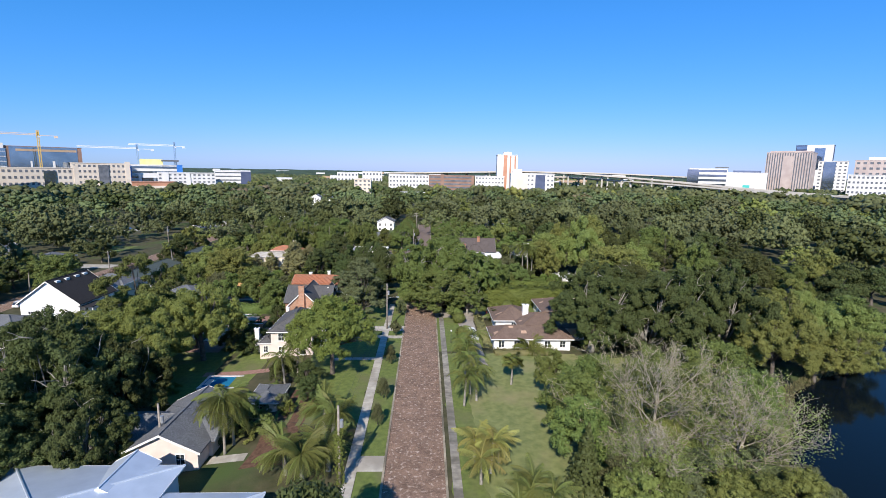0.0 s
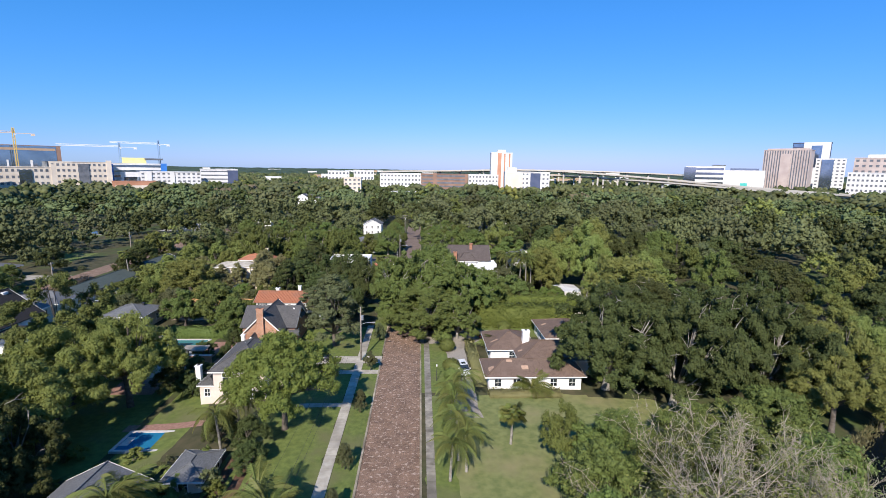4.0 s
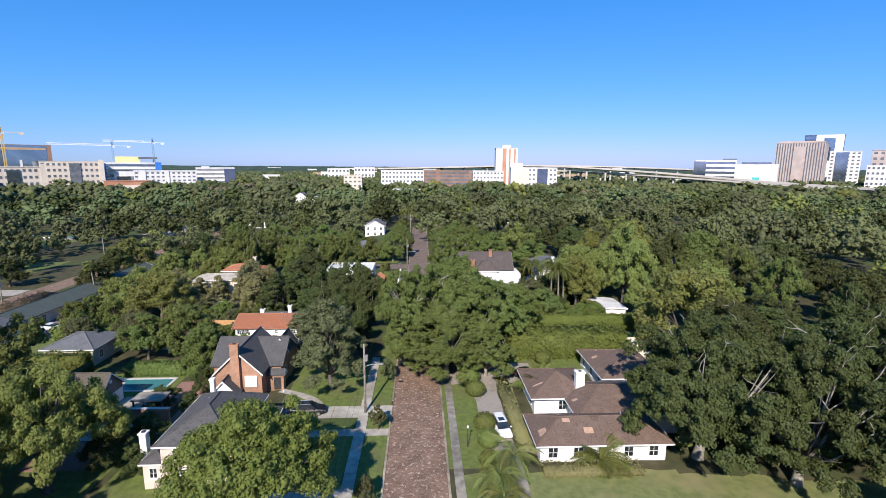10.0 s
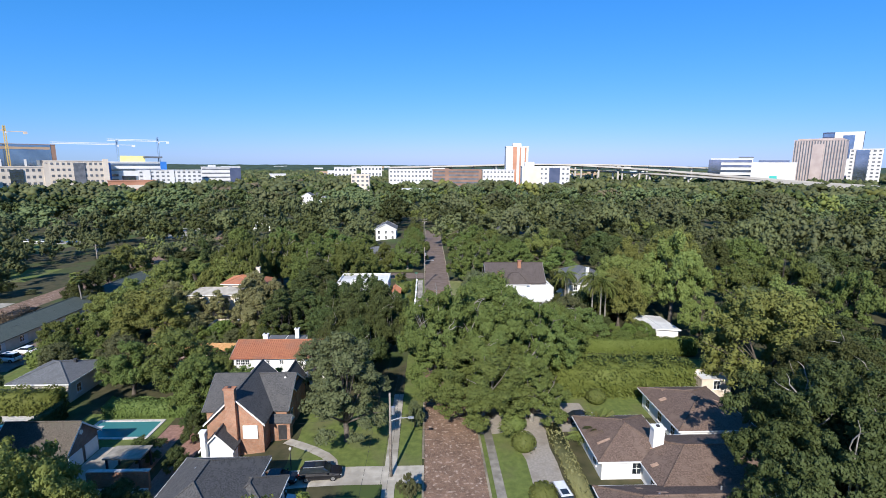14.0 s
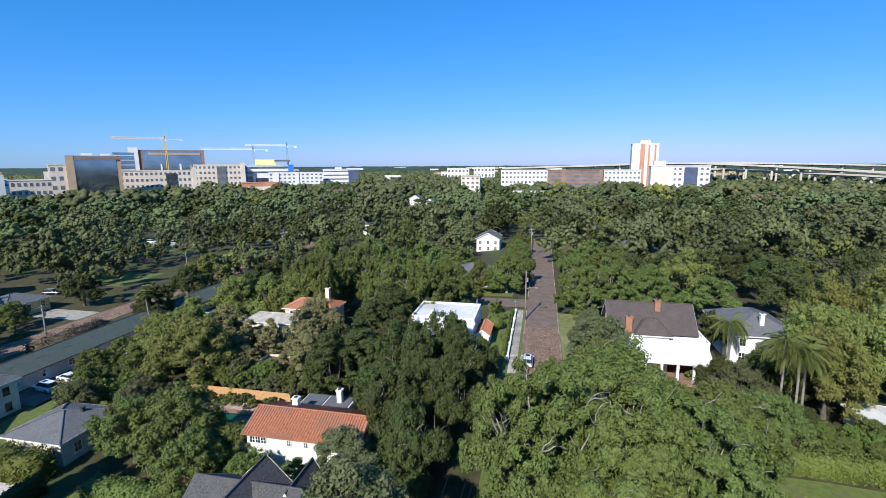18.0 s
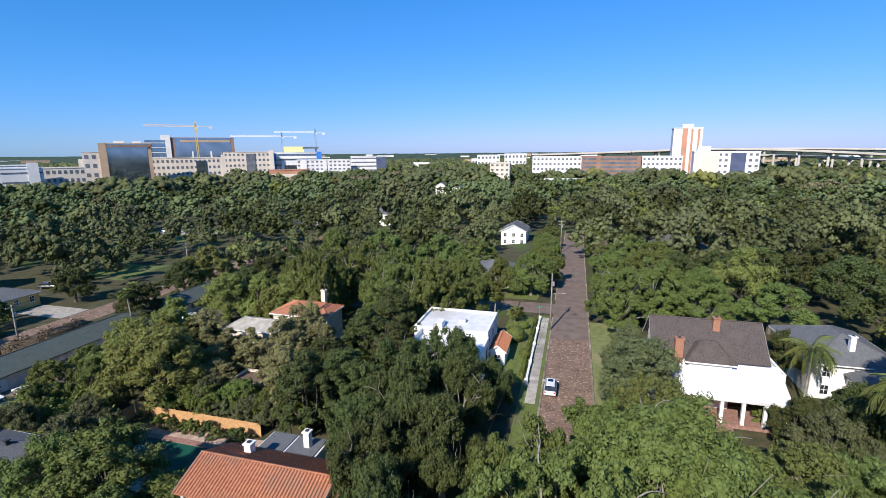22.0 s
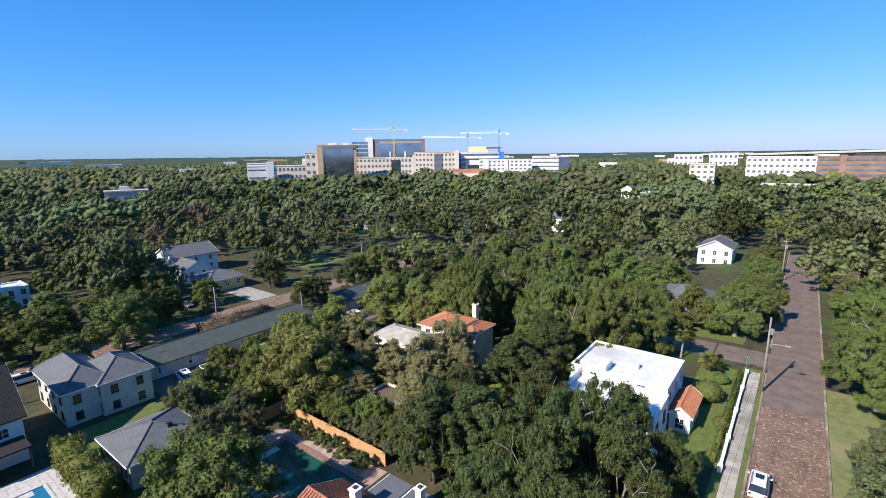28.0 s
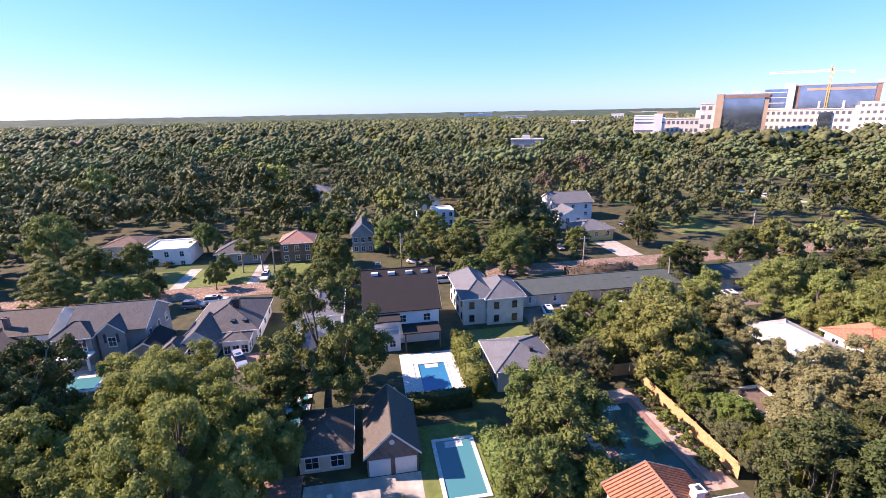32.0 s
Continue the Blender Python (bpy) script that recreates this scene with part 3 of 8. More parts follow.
def woody(seed, pf, R, trunk_h, r0, lean=0.3, n_limbs=7, bark_out=0, subs=3):
    """Trunk with limbs that reach into the leaf masses; bark_out: bare limb ends that stand out of the crown."""
    rng = random.Random(seed)
    m = Mesh()
    lx, ly = rng.uniform(-lean, lean), rng.uniform(-lean, lean)
    fork = (lx, ly, trunk_h)
    m.tube([(0, 0, -0.6), (0, 0, 0.15), (lx * 0.3, ly * 0.3, trunk_h * 0.45), fork], [r0 * 1.6, r0 * 1.25, r0, r0 * 0.8], 9)
    idx = sorted(range(len(pf)), key=lambda k: -pf[k][3])[: n_limbs + bark_out]
    for j, k in enumerate(idx):
        x, y, z, r, rz = pf[k]
        z += trunk_h
        ext = 1.12 if j >= n_limbs else 0.95
        if j >= n_limbs:
            for _ in range(2):
                p, pts = Vector((x * 0.8, y * 0.8, z + rz * 0.55)), [fork, (lx + x * 0.4, ly + y * 0.4, trunk_h + (z - trunk_h) * 0.45)]
                d = Vector((rng.uniform(-1, 1), rng.uniform(-1, 1), 0.5)).normalized()
                for _ in range(5):
                    pts.append(tuple(p))
                    d = (d + Vector((rng.uniform(-1, 1), rng.uniform(-1, 1), rng.uniform(-0.5, 0.4))) * 0.7).normalized()
                    p = p + d * 0.62
                m.tube(pts, [r0 * 0.4, r0 * 0.22, r0 * 0.13, r0 * 0.12, r0 * 0.10, r0 * 0.07, r0 * 0.04], 4, cap=False)
            continue
        mid = (lx + (x - lx) * 0.45 + rng.uniform(-0.4, 0.4), ly + (y - ly) * 0.45 + rng.uniform(-0.4, 0.4), trunk_h + (z - trunk_h) * 0.35 + rng.uniform(0, 0.5))
        m.tube([fork, mid, (x * ext, y * ext, z + rz * (0.4 if j < n_limbs else 1.15))], [r0 * 0.55, r0 * 0.32, r0 * (0.07 if j < n_limbs else 0.16)], 6)
        for _ in range(subs):
            e = (x + rng.uniform(-1, 1) * r, y + rng.uniform(-1, 1) * r, z + rng.uniform(-0.2, 0.9) * rz)
            m.tube([mid, tuple(0.5 * (a + b) + rng.uniform(-0.2, 0.2) for a, b in zip(mid, e)), e], [r0 * 0.22, r0 * 0.13, r0 * 0.04], 4, cap=False)
    return m.data("trunk", True)


def moss(seed, pf, R, n, zoff):
    """Hanging beards under the outer leaf masses."""
    rng = np.random.default_rng(seed)
    vs, qs, at = [], [], 0
    for _ in range(n):
        x, y, z, r, rz = pf[rng.integers(len(pf))]
        a = rng.uniform(0, 6.28)
        px, py, pz = x + math.cos(a) * r * 0.95, y + math.sin(a) * r * 0.95, z + zoff - rz * rng.uniform(0, 0.5)
        w, h, b = rng.uniform(0.04, 0.10), rng.uniform(0.5, 1.5), rng.uniform(0, 3.14)
        dx, dy = math.cos(b) * w, math.sin(b) * w
        vs += [(px - dx, py - dy, pz), (px + dx, py + dy, pz), (px + dx * 0.3 + 0.05, py + dy * 0.3, pz - h), (px - dx * 0.3, py - dy * 0.3 + 0.05, pz - h * 0.9)]
        qs.append((at, at + 1, at + 2, at + 3))
        at += 4
    return np_mesh("moss", vs, qs)


class Kind:
    """A tree shape, drawn once and shared by all trees that look like it."""

    def __init__(self, seed, R, H, trunk_h, puffs, n_leaves, size, r0, bark=None, beard=0, low=0.15, out=0, core=0.66, top=0.0, limbs=7, small=0.17, large=0.27, boughs=0, heart=None, subs=5):
        self.R, self.h = R, H + trunk_h
        self.crown, pf = crown(seed, R, H, puffs, n_leaves, size, low, core, top, small, large, boughs, heart, 0.55, subs)
        self.crown.transform(Matrix.Translation((0, 0, trunk_h)))
        co = np.empty(len(self.crown.vertices) * 3, "f4")
        self.crown.vertices.foreach_get("co", co)
        co = co.reshape(-1, 3)
        self.R, self.h = float(np.percentile(np.hypot(co[:, 0], co[:, 1]), 95)), float(np.percentile(co[:, 2], 99))
        self.trunk = woody(seed, pf, R, trunk_h, r0, n_limbs=limbs, bark_out=out, subs=3 if limbs > 6 else 1)
        self.trunk.materials.append(bark or M_BARK)
        self.moss = moss(seed, pf, R, beard, trunk_h) if beard else None
        if self.moss:
            self.moss.materials.append(L_MOSS)
        self.crown.materials.append(None)


TREE_SPOTS = []          # (x, y, radius) of every tree that has been set
_trng = random.Random(5)


def tree(kind, x, y, R, h, leaves, label, name="tree", group="", turn=None, z=None):
    sx, sz = R / kind.R, h / kind.h
    t = new(name)
    t.empty_display_size = 0.3
    g = G(x, y) if z is None else z
    t.matrix_basis = Matrix.LocRotScale((x, y, g), Euler((0, 0, _trng.uniform(0, 6.28) if turn is None else turn)), (sx, sx, sz))
    tagged(t, label, "tree", group)
    o = new("trunk", kind.trunk)
    o.parent = t
    o = new("crown", kind.crown)
    o.parent = t
    o.material_slots[0].link = "OBJECT"
    o.material_slots[0].material = leaves
    if kind.moss:
        o = tagged(new("moss", kind.moss), kind="stuff")
        o.parent = t
    TREE_SPOTS.append((x, y, R))
    return t


K_OAK = [Kind(11, 7.0, 8.6, 1.5, 112, 46000, 0.125, 0.45, bark=M_BARKGREY, out=9, limbs=9, boughs=8), Kind(12, 7.0, 8.0, 1.6, 106, 46000, 0.125, 0.42, out=7, limbs=8, bark=M_BARKGREY, boughs=7), Kind(13, 7.0, 9.2, 1.5, 116, 46000, 0.125, 0.5, beard=130, bark=M_BARKGREY, out=9, boughs=9)]
K_GIANT = [Kind(15, 9.0, 13.0, 2.2, 210, 80000, 0.13, 0.55, bark=M_BARKGREY, out=12, limbs=10, boughs=11, small=0.10, large=0.18, subs=4), Kind(16, 9.0, 12.4, 2.0, 200, 80000, 0.13, 0.5, bark=M_BARKGREY, out=10, limbs=10, boughs=10, small=0.10, large=0.18, subs=4), Kind(17, 9.0, 12.0, 2.0, 190, 76000, 0.13, 0.5, bark=M_BARKGREY, out=8, limbs=9, low=0.05, small=0.10, large=0.19, subs=4)]
K_ROUND = [Kind(21, 5.0, 6.8, 2.0, 60, 23000, 0.11, 0.3, low=0.03), Kind(22, 5.0, 6.4, 1.8, 70, 23000, 0.11, 0.28, boughs=7)]
K_STREET = [Kind(23, 7.6, 7.6, 4.2, 120, 50000, 0.12, 0.36, low=0.10, small=0.12, large=0.2)]
K_HIGH = [Kind(43, 7.5, 15.0, 3.0, 96, 40000, 0.135, 0.45, boughs=9, small=0.14, large=0.22)]
K_SPREAD = [Kind(31, 8.0, 6.0, 3.8, 110, 52000, 0.112, 0.42, limbs=10, small=0.13, large=0.22, boughs=10), Kind(32, 8.0, 5.4, 3.6, 106, 52000, 0.112, 0.4, limbs=10, small=0.13, large=0.22, boughs=9)]
K_TALL = [Kind(41, 4.2, 10, 2.0, 62, 23000, 0.115, 0.28, low=0.02, top=-0.8), Kind(42, 4.2, 9.5, 1.8, 52, 21000, 0.115, 0.26, beard=90, low=0.02, top=-0.7)]
K_MID = [Kind(51, 6.0, 7.0, 2.2, 46, 13000, 0.155, 0.35, limbs=5, low=0.05), Kind(52, 6.0, 6.6, 2.4, 60, 13000, 0.155, 0.35, limbs=5, boughs=7), Kind(53, 6.0, 7.4, 2.2, 64, 13000, 0.155, 0.35, limbs=5, beard=60, boughs=8), Kind(54, 6.0, 6.2, 2.6, 56, 13000, 0.155, 0.33, limbs=5, boughs=6)]
K_SHRUB = [Kind(61, 1.5, 2.2, 0.3, 12, 1500, 0.10, 0.08, low=0.0, limbs=3, small=0.25, large=0.4, subs=3), Kind(62, 1.5, 1.9, 0.3, 10, 1400, 0.10, 0.08, low=0.0, limbs=3, small=0.25, large=0.4, subs=3)]

# the trees that stand out, from the south to the north: (kinds, leaves, rows of x, y, crown radius, height)
NAMED = [
    (K_OAK, L_OAK, "corner oak shading the side street", [(-10, 220, 5.6, 10.5), (-18, 220.5, 5, 9), (-25.5, 221, 5, 9), (-7.6, 232, 5.2, 10), (-9, 246, 5, 10), (-34, 219, 5, 10), (-8.6, 260, 4.6, 9), (8.4, 266, 4.8, 10), (8.8, 281, 5, 10), (-9, 279, 4.6, 8.5)]),
    (K_ROUND, L_GREY, "low grey-green thicket by the lake", [(24, 50.5, 3, 4.5), (29, 47, 3.4, 5), (33, 52, 3.2, 4.5), (40, 52, 3.4, 5), (44, 57, 3, 5), (27, 62, 3, 5), (36, 61, 3.4, 5), (45, 50, 3, 4.5)]),
    (K_ROUND, L_LIGHT, "leafy thicket below the half-bare trees", [(31, 56, 3.6, 6), (37, 57.5, 3.6, 6), (41.5, 47, 3.4, 5.5), (23.5, 45, 3.4, 6), (33, 45.5, 3.4, 5.5), (45.5, 63, 3.4, 6)]),
    (K_OAK, L_PALEOAK, "broad live oak between the street and the hedge", [(8.5, 152.5, 5.6, 12), (22.5, 148.5, 6.2, 8.6), (29.5, 150.5, 5.0, 7)]),
    (K_OAK, L_DARK, "dark tree crowding the brick street", [(-15.2, 133.5, 4.8, 10.5), (-12.4, 144, 5.4, 11.2), (-18, 141, 5.4, 10.8), (-10.4, 164, 3.0, 7)]),
    (K_TALL, L_DARK, "leafy dark tree between two gardens", [(-29.5, 156, 5, 11.5), (-26, 165.5, 4.6, 11.5), (-33, 171, 5, 12.5), (-36.5, 162.5, 4, 10.2), (-31, 178, 5.2, 14), (-33.5, 152.5, 4.6, 12.4), (-64.5, 161, 4.6, 9), (-66, 168, 4.4, 9)]),
    (K_ROUND, L_GREY, "grey-green loquat beside the garden house", [(-57, 138, 4.2, 8), (-62, 144.5, 3.6, 6.5), (-71, 141.5, 3.0, 6)]),
    (K_ROUND, L_OAK, "round garden tree on the back street", [(-104.5, 67, 3.4, 7), (-99.5, 110, 3.8, 8), (-101, 63, 4, 8), (-103, 96.5, 4, 8), (-146, 68, 4.5, 9), (-136, 82.5, 3.6, 8), (-128, 103, 4, 8.5), (-150, 105, 5, 10), (-134, 120, 4.6, 9.5), (-104.5, 104, 4.4, 8), (-121.5, 105, 5, 8.5), (-122, 126, 5.4, 9), (-123, 49, 6, 9.5), (-114.5, 78.6, 2.4, 6.5), (-110, 147, 6, 11), (-118, 153, 5, 10), (-103, 136, 4.2, 7.5), (-121, 79, 3.0, 6.5), (-127, 57, 4.6, 9), (-96, 40, 5, 9), (-110, 103, 3.6, 7), (-124, 104, 4.5, 8.5), (-120, 135, 4.6, 8), (-131, 152, 5, 9), (-148, 162, 5, 9), (-146, 122, 5, 9), (-152, 98, 5, 10), (-152, 78, 5, 9), (-79, 152, 3.4, 6.5), (-75, 146.5, 3.6, 6), (-80, 158.5, 3.2, 6), (-71, 152.5, 3.6, 7), (-126, 140, 4.4, 8), (-133, 165, 4.6, 9), (-125, 172, 3.8, 7)]),
    (K_TALL, L_LIGHT, "feathery light green tree across the back street", [(-104, 52, 5, 9.5), (-112, 46, 6, 10), (-138, 133, 5.5, 11), (-130, 140, 5, 10)]),
    (K_ROUND, L_DARK, "very dark round tree by the long building", [(-94, 182, 4.8, 9.5), (-80, 201, 5, 10), (-101, 202, 5, 10), (-127, 192, 5, 9), (-112, 66, 3, 6), (-126, 150, 4.5, 8.5), (-121, 160, 4.4, 8)]),
    (K_ROUND, L_OAK, "green tree at the edge of the lakeside lawn", [(22, 64, 4.6, 9), (25.5, 71, 4.2, 7.5), (20.6, 57, 3.6, 8.5), (25.5, 47.5, 4.2, 6), (34, 67, 5.5, 8.5), (43, 73, 5.8, 9.5), (52, 78, 5.2, 9), (36, 45.5, 4.5, 6), (48, 66, 5, 9), (21.4, 73.6, 2.8, 8.5), (28.5, 73.5, 3.6, 7.5), (37.5, 74.5, 4.2, 8.5)]),
    (K_GIANT, L_DARK, "dark dense live oak at the street's back gardens", [(-49, 65, 9, 17.5), (-56, 71, 9.5, 16), (-58, 58, 9, 14), (-62, 66, 7, 11), (-71, 64, 6, 8.5), (-49, 54, 7, 11), (-43.5, 70.5, 6.5, 12.5), (-40.5, 57, 5.5, 11)]),
    (K_SPREAD, L_CAMPHOR, "wide light green camphor tree with spreading limbs", [(-43.2, 94.5, 8.4, 14.6), (-52, 91, 9.5, 13.8), (-60, 87, 8.5, 11.5), (-47.5, 81.5, 8.5, 12.5), (-47.5, 101, 5.2, 9.2)]),
    (K_STREET, L_STREET, "round bright green street tree on the lawn", [(-15.4, 83.5, 7.6, 14.0)]),
    (K_TALL, L_GREY, "grey-green willowy oak beside the utility pole", [(-14, 115.4, 5.6, 14.8), (-21, 129.4, 4.4, 9.2)]),
    (K_GIANT, L_OAK, "broad live oak hanging over the brick street", [(0.8, 128.8, 8.4, 17), (8.5, 126.6, 7.8, 14.6), (7.5, 136.5, 9, 17), (15.5, 132, 7.4, 13.6), (-1.6, 137.5, 6.0, 13.8), (13.5, 142.5, 6.8, 11.8), (20.5, 138.5, 5.6, 11.2), (3.5, 145.5, 6.0, 11.6), (5.0, 121.6, 8.4, 11.2), (11.8, 119.6, 5.2, 8.6)]),
    (K_GIANT, L_DARK, "old live oak with pale bare limbs near the lake lawn", [(35.5, 95.5, 9.5, 17.5), (45, 91, 9.5, 17), (43, 104, 8.5, 16), (54, 99, 9.5, 17), (61, 92.5, 9, 16.5), (51, 114, 8, 15.5), (65, 103, 8.5, 16.5)]),
    (K_SPREAD, L_LIGHT, "light green tree leaning over the lake shore", [(71, 91, 8.5, 13.5), (79, 95, 8, 13.5), (65, 83, 7, 11), (74.5, 84.5, 6, 9.5), (84, 88, 6, 9.5), (90, 96, 6.5, 11)]),
    (K_ROUND, L_YELLOW, "yellowing tree among the lakeside oaks", [(72, 110, 5.0, 12.5)]),
    (K_ROUND, L_LIGHT, "light green camphor tree behind the clipped hedge", [(52.5, 128, 9.6, 17.5), (55, 164, 7.5, 21), (60, 174, 7.5, 20.5), (63, 140, 7.5, 16)]),
    (K_OAK, L_DARK, "slender dark green laurel oak in a front yard", [(-18.5, 152, 6, 11.6), (-13.2, 156, 5.4, 11.0), (-23, 158, 6, 11.4), (-17.5, 163.5, 5.4, 11.2)]),
    (K_ROUND, L_GREY, "grey-green tree at the porch corner", [(9.6, 168.0, 5.4, 10.5), (28.6, 158, 4.2, 8.0), (8.8, 176, 3.6, 9.5)]),
    (K_ROUND, L_LIGHT, "olive green tree between car park and pool", [(-77.5, 165, 4.6, 9), (-78, 176, 5, 9.5), (-77, 190, 6, 11), (-69, 192, 6, 11), (-60, 192, 6, 12), (-74.5, 170.5, 4, 8), (-64, 188, 4, 9)]),
    (K_ROUND, L_DARK, "dark tree beside the grey-roofed house", [(45.5, 171.5, 4.5, 9), (36, 170, 3.4, 6.5), (40.5, 169.5, 3.6, 7), (31.6, 182, 3.2, 8.5), (-23, 147.5, 4.2, 9), (27.5, 163.5, 3.6, 6.5), (33, 164, 3.6, 7), (30, 157.5, 3, 5.5), (39, 164.5, 3.8, 7.5)]),
    (K_ROUND, L_OAK, "leafy bush before the tiled house", [(-33.5, 129.6, 3.2, 5.8), (-27.5, 130.4, 2.6, 4.8), (-38.5, 134, 3.4, 6.5)]),
    (K_ROUND, L_DARK, "dark leafy tree over the brick forecourt", [(-23.5, 81.6, 2.4, 4.4), (-18.6, 78.6, 2.6, 4.6), (-17.2, 74.5, 2.2, 3.6), (-36.6, 103.2, 3.0, 4.6), (-39.5, 99.6, 2.8, 4.4), (-35.4, 118.6, 2.2, 4.2), (-34.6, 111.5, 1.8, 3.4), (-40.2, 114.6, 2.2, 3.4), (-35, 98, 2.6, 4.2), (-37.4, 122, 2, 3.6)]),
    (K_ROUND, L_LIGHT, "light green tree beyond the hedge lawn", [(43.5, 168, 6, 15), (54.5, 151, 4.4, 11), (41, 160.5, 5.4, 13.5), (48.5, 166, 5.6, 14.5), (64, 186, 7, 18), (52, 184, 6, 16)]),
    (K_GIANT, L_OAK, "dense bright green tree beside the brick street", [(9.6, 199.5, 6.2, 12.5), (16.5, 205, 7.6, 13.5), (24.5, 202, 6.5, 13), (10.2, 213, 5.8, 11.5), (10.5, 226, 6, 11.5), (17, 219, 6.5, 13), (10.5, 239, 5.6, 10.5)]),
    (K_HIGH, L_OAK, "very tall spreading tree in a back garden", [(-62, 107, 8.4, 18.5)]),
    (K_TALL, L_OAK, "leafy tree below the tall one", [(-67.5, 109.5, 4.2, 10), (-58.5, 101.5, 4.0, 10)]),
    (K_ROUND, L_OAK, "bushy tree with rusty top leaves beside a pool", [(-45, 133.4, 6.4, 10.7), (-53, 133.5, 4.8, 9), (-40, 128.6, 4.4, 8.5)]),
    (K_ROUND, L_LIGHT, "round light green oak above the wooden fence", [(-62, 155.5, 7.4, 12), (-71, 158, 5, 9)]),
    (K_TALL, L_CYPRESS, "thin olive-brown cypress hung with moss", [(-54, 160, 3.4, 6), (-44, 163.5, 4.2, 12.6), (-40.5, 158.5, 4.2, 10.5), (-45.2, 170, 3.8, 12.5), (-58, 163.5, 3.6, 6.5), (-64, 169, 4, 10.5), (-39.5, 167, 4, 11.5), (-52.5, 166.4, 3.2, 9.0), (-46.4, 175.5, 3.2, 11.5), (-57.5, 166.8, 2.8, 8.4)]),
    (K_GIANT, L_OAK, "tall dark laurel oak by the flat-roofed house", [(-35, 190, 7.5, 17.5), (-54, 192, 6.5, 16.8), (-27.5, 191, 6.5, 15.5), (-49, 205, 8, 16.5), (-38, 203, 7.5, 16.5), (-24, 200, 6, 14), (-62, 200, 7, 15)]),
    (K_TALL, L_RUST, "rust-brown thinning tree beside the brick street", [(8.9, 251, 4.2, 9)]),
    (K_ROUND, L_BRIGHT, "bright green young tree by the fence end", [(-37, 157, 2.8, 7.5)]),
]
for _kinds, _leaves, _label, _rows in NAMED:
    for _i, (_x, _y, _r, _h) in enumerate(_rows):
        tree(_kinds[_i % len(_kinds)], _x, _y, _r, _h, _leaves, _label, group=_label if len(_rows) > 1 else "")


# half-bare trees at the lake lawn
def bare_tree(x, y, h, spread, seed, label, lean=(0.0, 0.0)):
    """A leader with long straight limbs that fan out and up, fine grey twigs, and some leaves left on the outer ones."""
    rng = random.Random(seed)
    m, tips = Mesh(), []

    def limb(p, d, length, r, depth):
        pts, rad, q = [tuple(p)], [r], p
        n = 4 if depth < 2 else 2
        for k in range(n):
            d = (d + Vector((rng.uniform(-1, 1), rng.uniform(-1, 1), rng.uniform(-0.2, 0.6))) * 0.13).normalized()
            q = q + d * length / n
            pts.append(tuple(q))
            rad.append(max(0.016, r * (1 - 0.8 * (k + 1) / n)))
            if depth < 3:
                for _ in range((3, 3, 2)[depth]):
                    side = Vector((rng.uniform(-1, 1), rng.uniform(-1, 1), rng.uniform(-0.4, 0.7))).normalized()
                    limb(q, (d * 0.95 + side * 0.75).normalized(), length * rng.uniform(0.3, 0.48), max(0.018, rad[-1] * 0.6), depth + 1)
        m.tube(pts, rad, 6 if depth < 1 else 3, cap=False)
        if depth >= 2:
            tips.append(q)
    top = Vector((lean[0], lean[1], h))
    base = Vector((0, 0, -0.4))
    m.tube([tuple(base), tuple(base.lerp(top, 0.3)), tuple(base.lerp(top, 0.7)), tuple(top)], [0.36, 0.26, 0.14, 0.03], 8, cap=False)
    for k in range(13):
        u = 0.14 + 0.78 * k / 12
        a = k * 2.39996 + seed
        up = 0.35 + 0.9 * u
        d = Vector((math.cos(a), math.sin(a), up)).normalized()
        limb(base.lerp(top, u), d, spread * (1.12 - 0.72 * u) * rng.uniform(0.85, 1.1), 0.15 * (1.15 - 0.75 * u), 1)
    t = thing("bare_tree", Matrix.Translation((x, y, G(x, y))), label, "tree", "half-bare trees by the lake")
    part("trunk", m.data("trunk", True), M_BARKTAN, t)
    g = np.random.default_rng(seed)
    pts = np.array([tuple(p) for p in tips])
    tw = np.repeat(pts, 3, 0)
    dr = g.normal(0, 1, tw.shape) + (0, 0, 0.5)
    dr /= np.linalg.norm(dr, axis=1)[:, None]
    sd = np.cross(dr, g.normal(0, 1, tw.shape))
    sd /= np.linalg.norm(sd, axis=1)[:, None]
    ln = g.uniform(0.5, 1.2, (len(tw), 1))
    v = np.stack([tw - sd * 0.02, tw + sd * 0.02, tw + dr * ln + sd * 0.008, tw + dr * ln - sd * 0.008], 1).reshape(-1, 3)
    tagged(part("twig", np_mesh("twig", v, np.arange(len(v)).reshape(-1, 4)), M_BARKTAN, t), kind="stuff")
    out = np.hypot(pts[:, 0], pts[:, 1]) / spread + 0.4 * (1 - pts[:, 2] / h)
    pts = pts[g.random(len(pts)) < np.clip(out - 0.15, 0.1, 0.9)]
    pts = np.repeat(pts, 22, 0) + g.normal(0, 0.55, (len(pts) * 22, 3))
    v, q = cards(g, pts, np.tile((0, 0, 1.0), (len(pts), 1)), 0.11)
    part("crown", np_mesh("crown", v, q), L_LIGHT, t, "thin scatter of yellow-green leaves")


bare_tree(30, 57, 11.0, 10.5, 3, "large half-bare tree with long pale limbs by the lake")
bare_tree(38.5, 54, 8.0, 8.5, 4, "half-bare spreading tree with pale limbs by the lake", (2.0, 0.5))
bare_tree(26.5, 51.0, 6.0, 5.0, 8, "half-bare young tree beside the lawn")


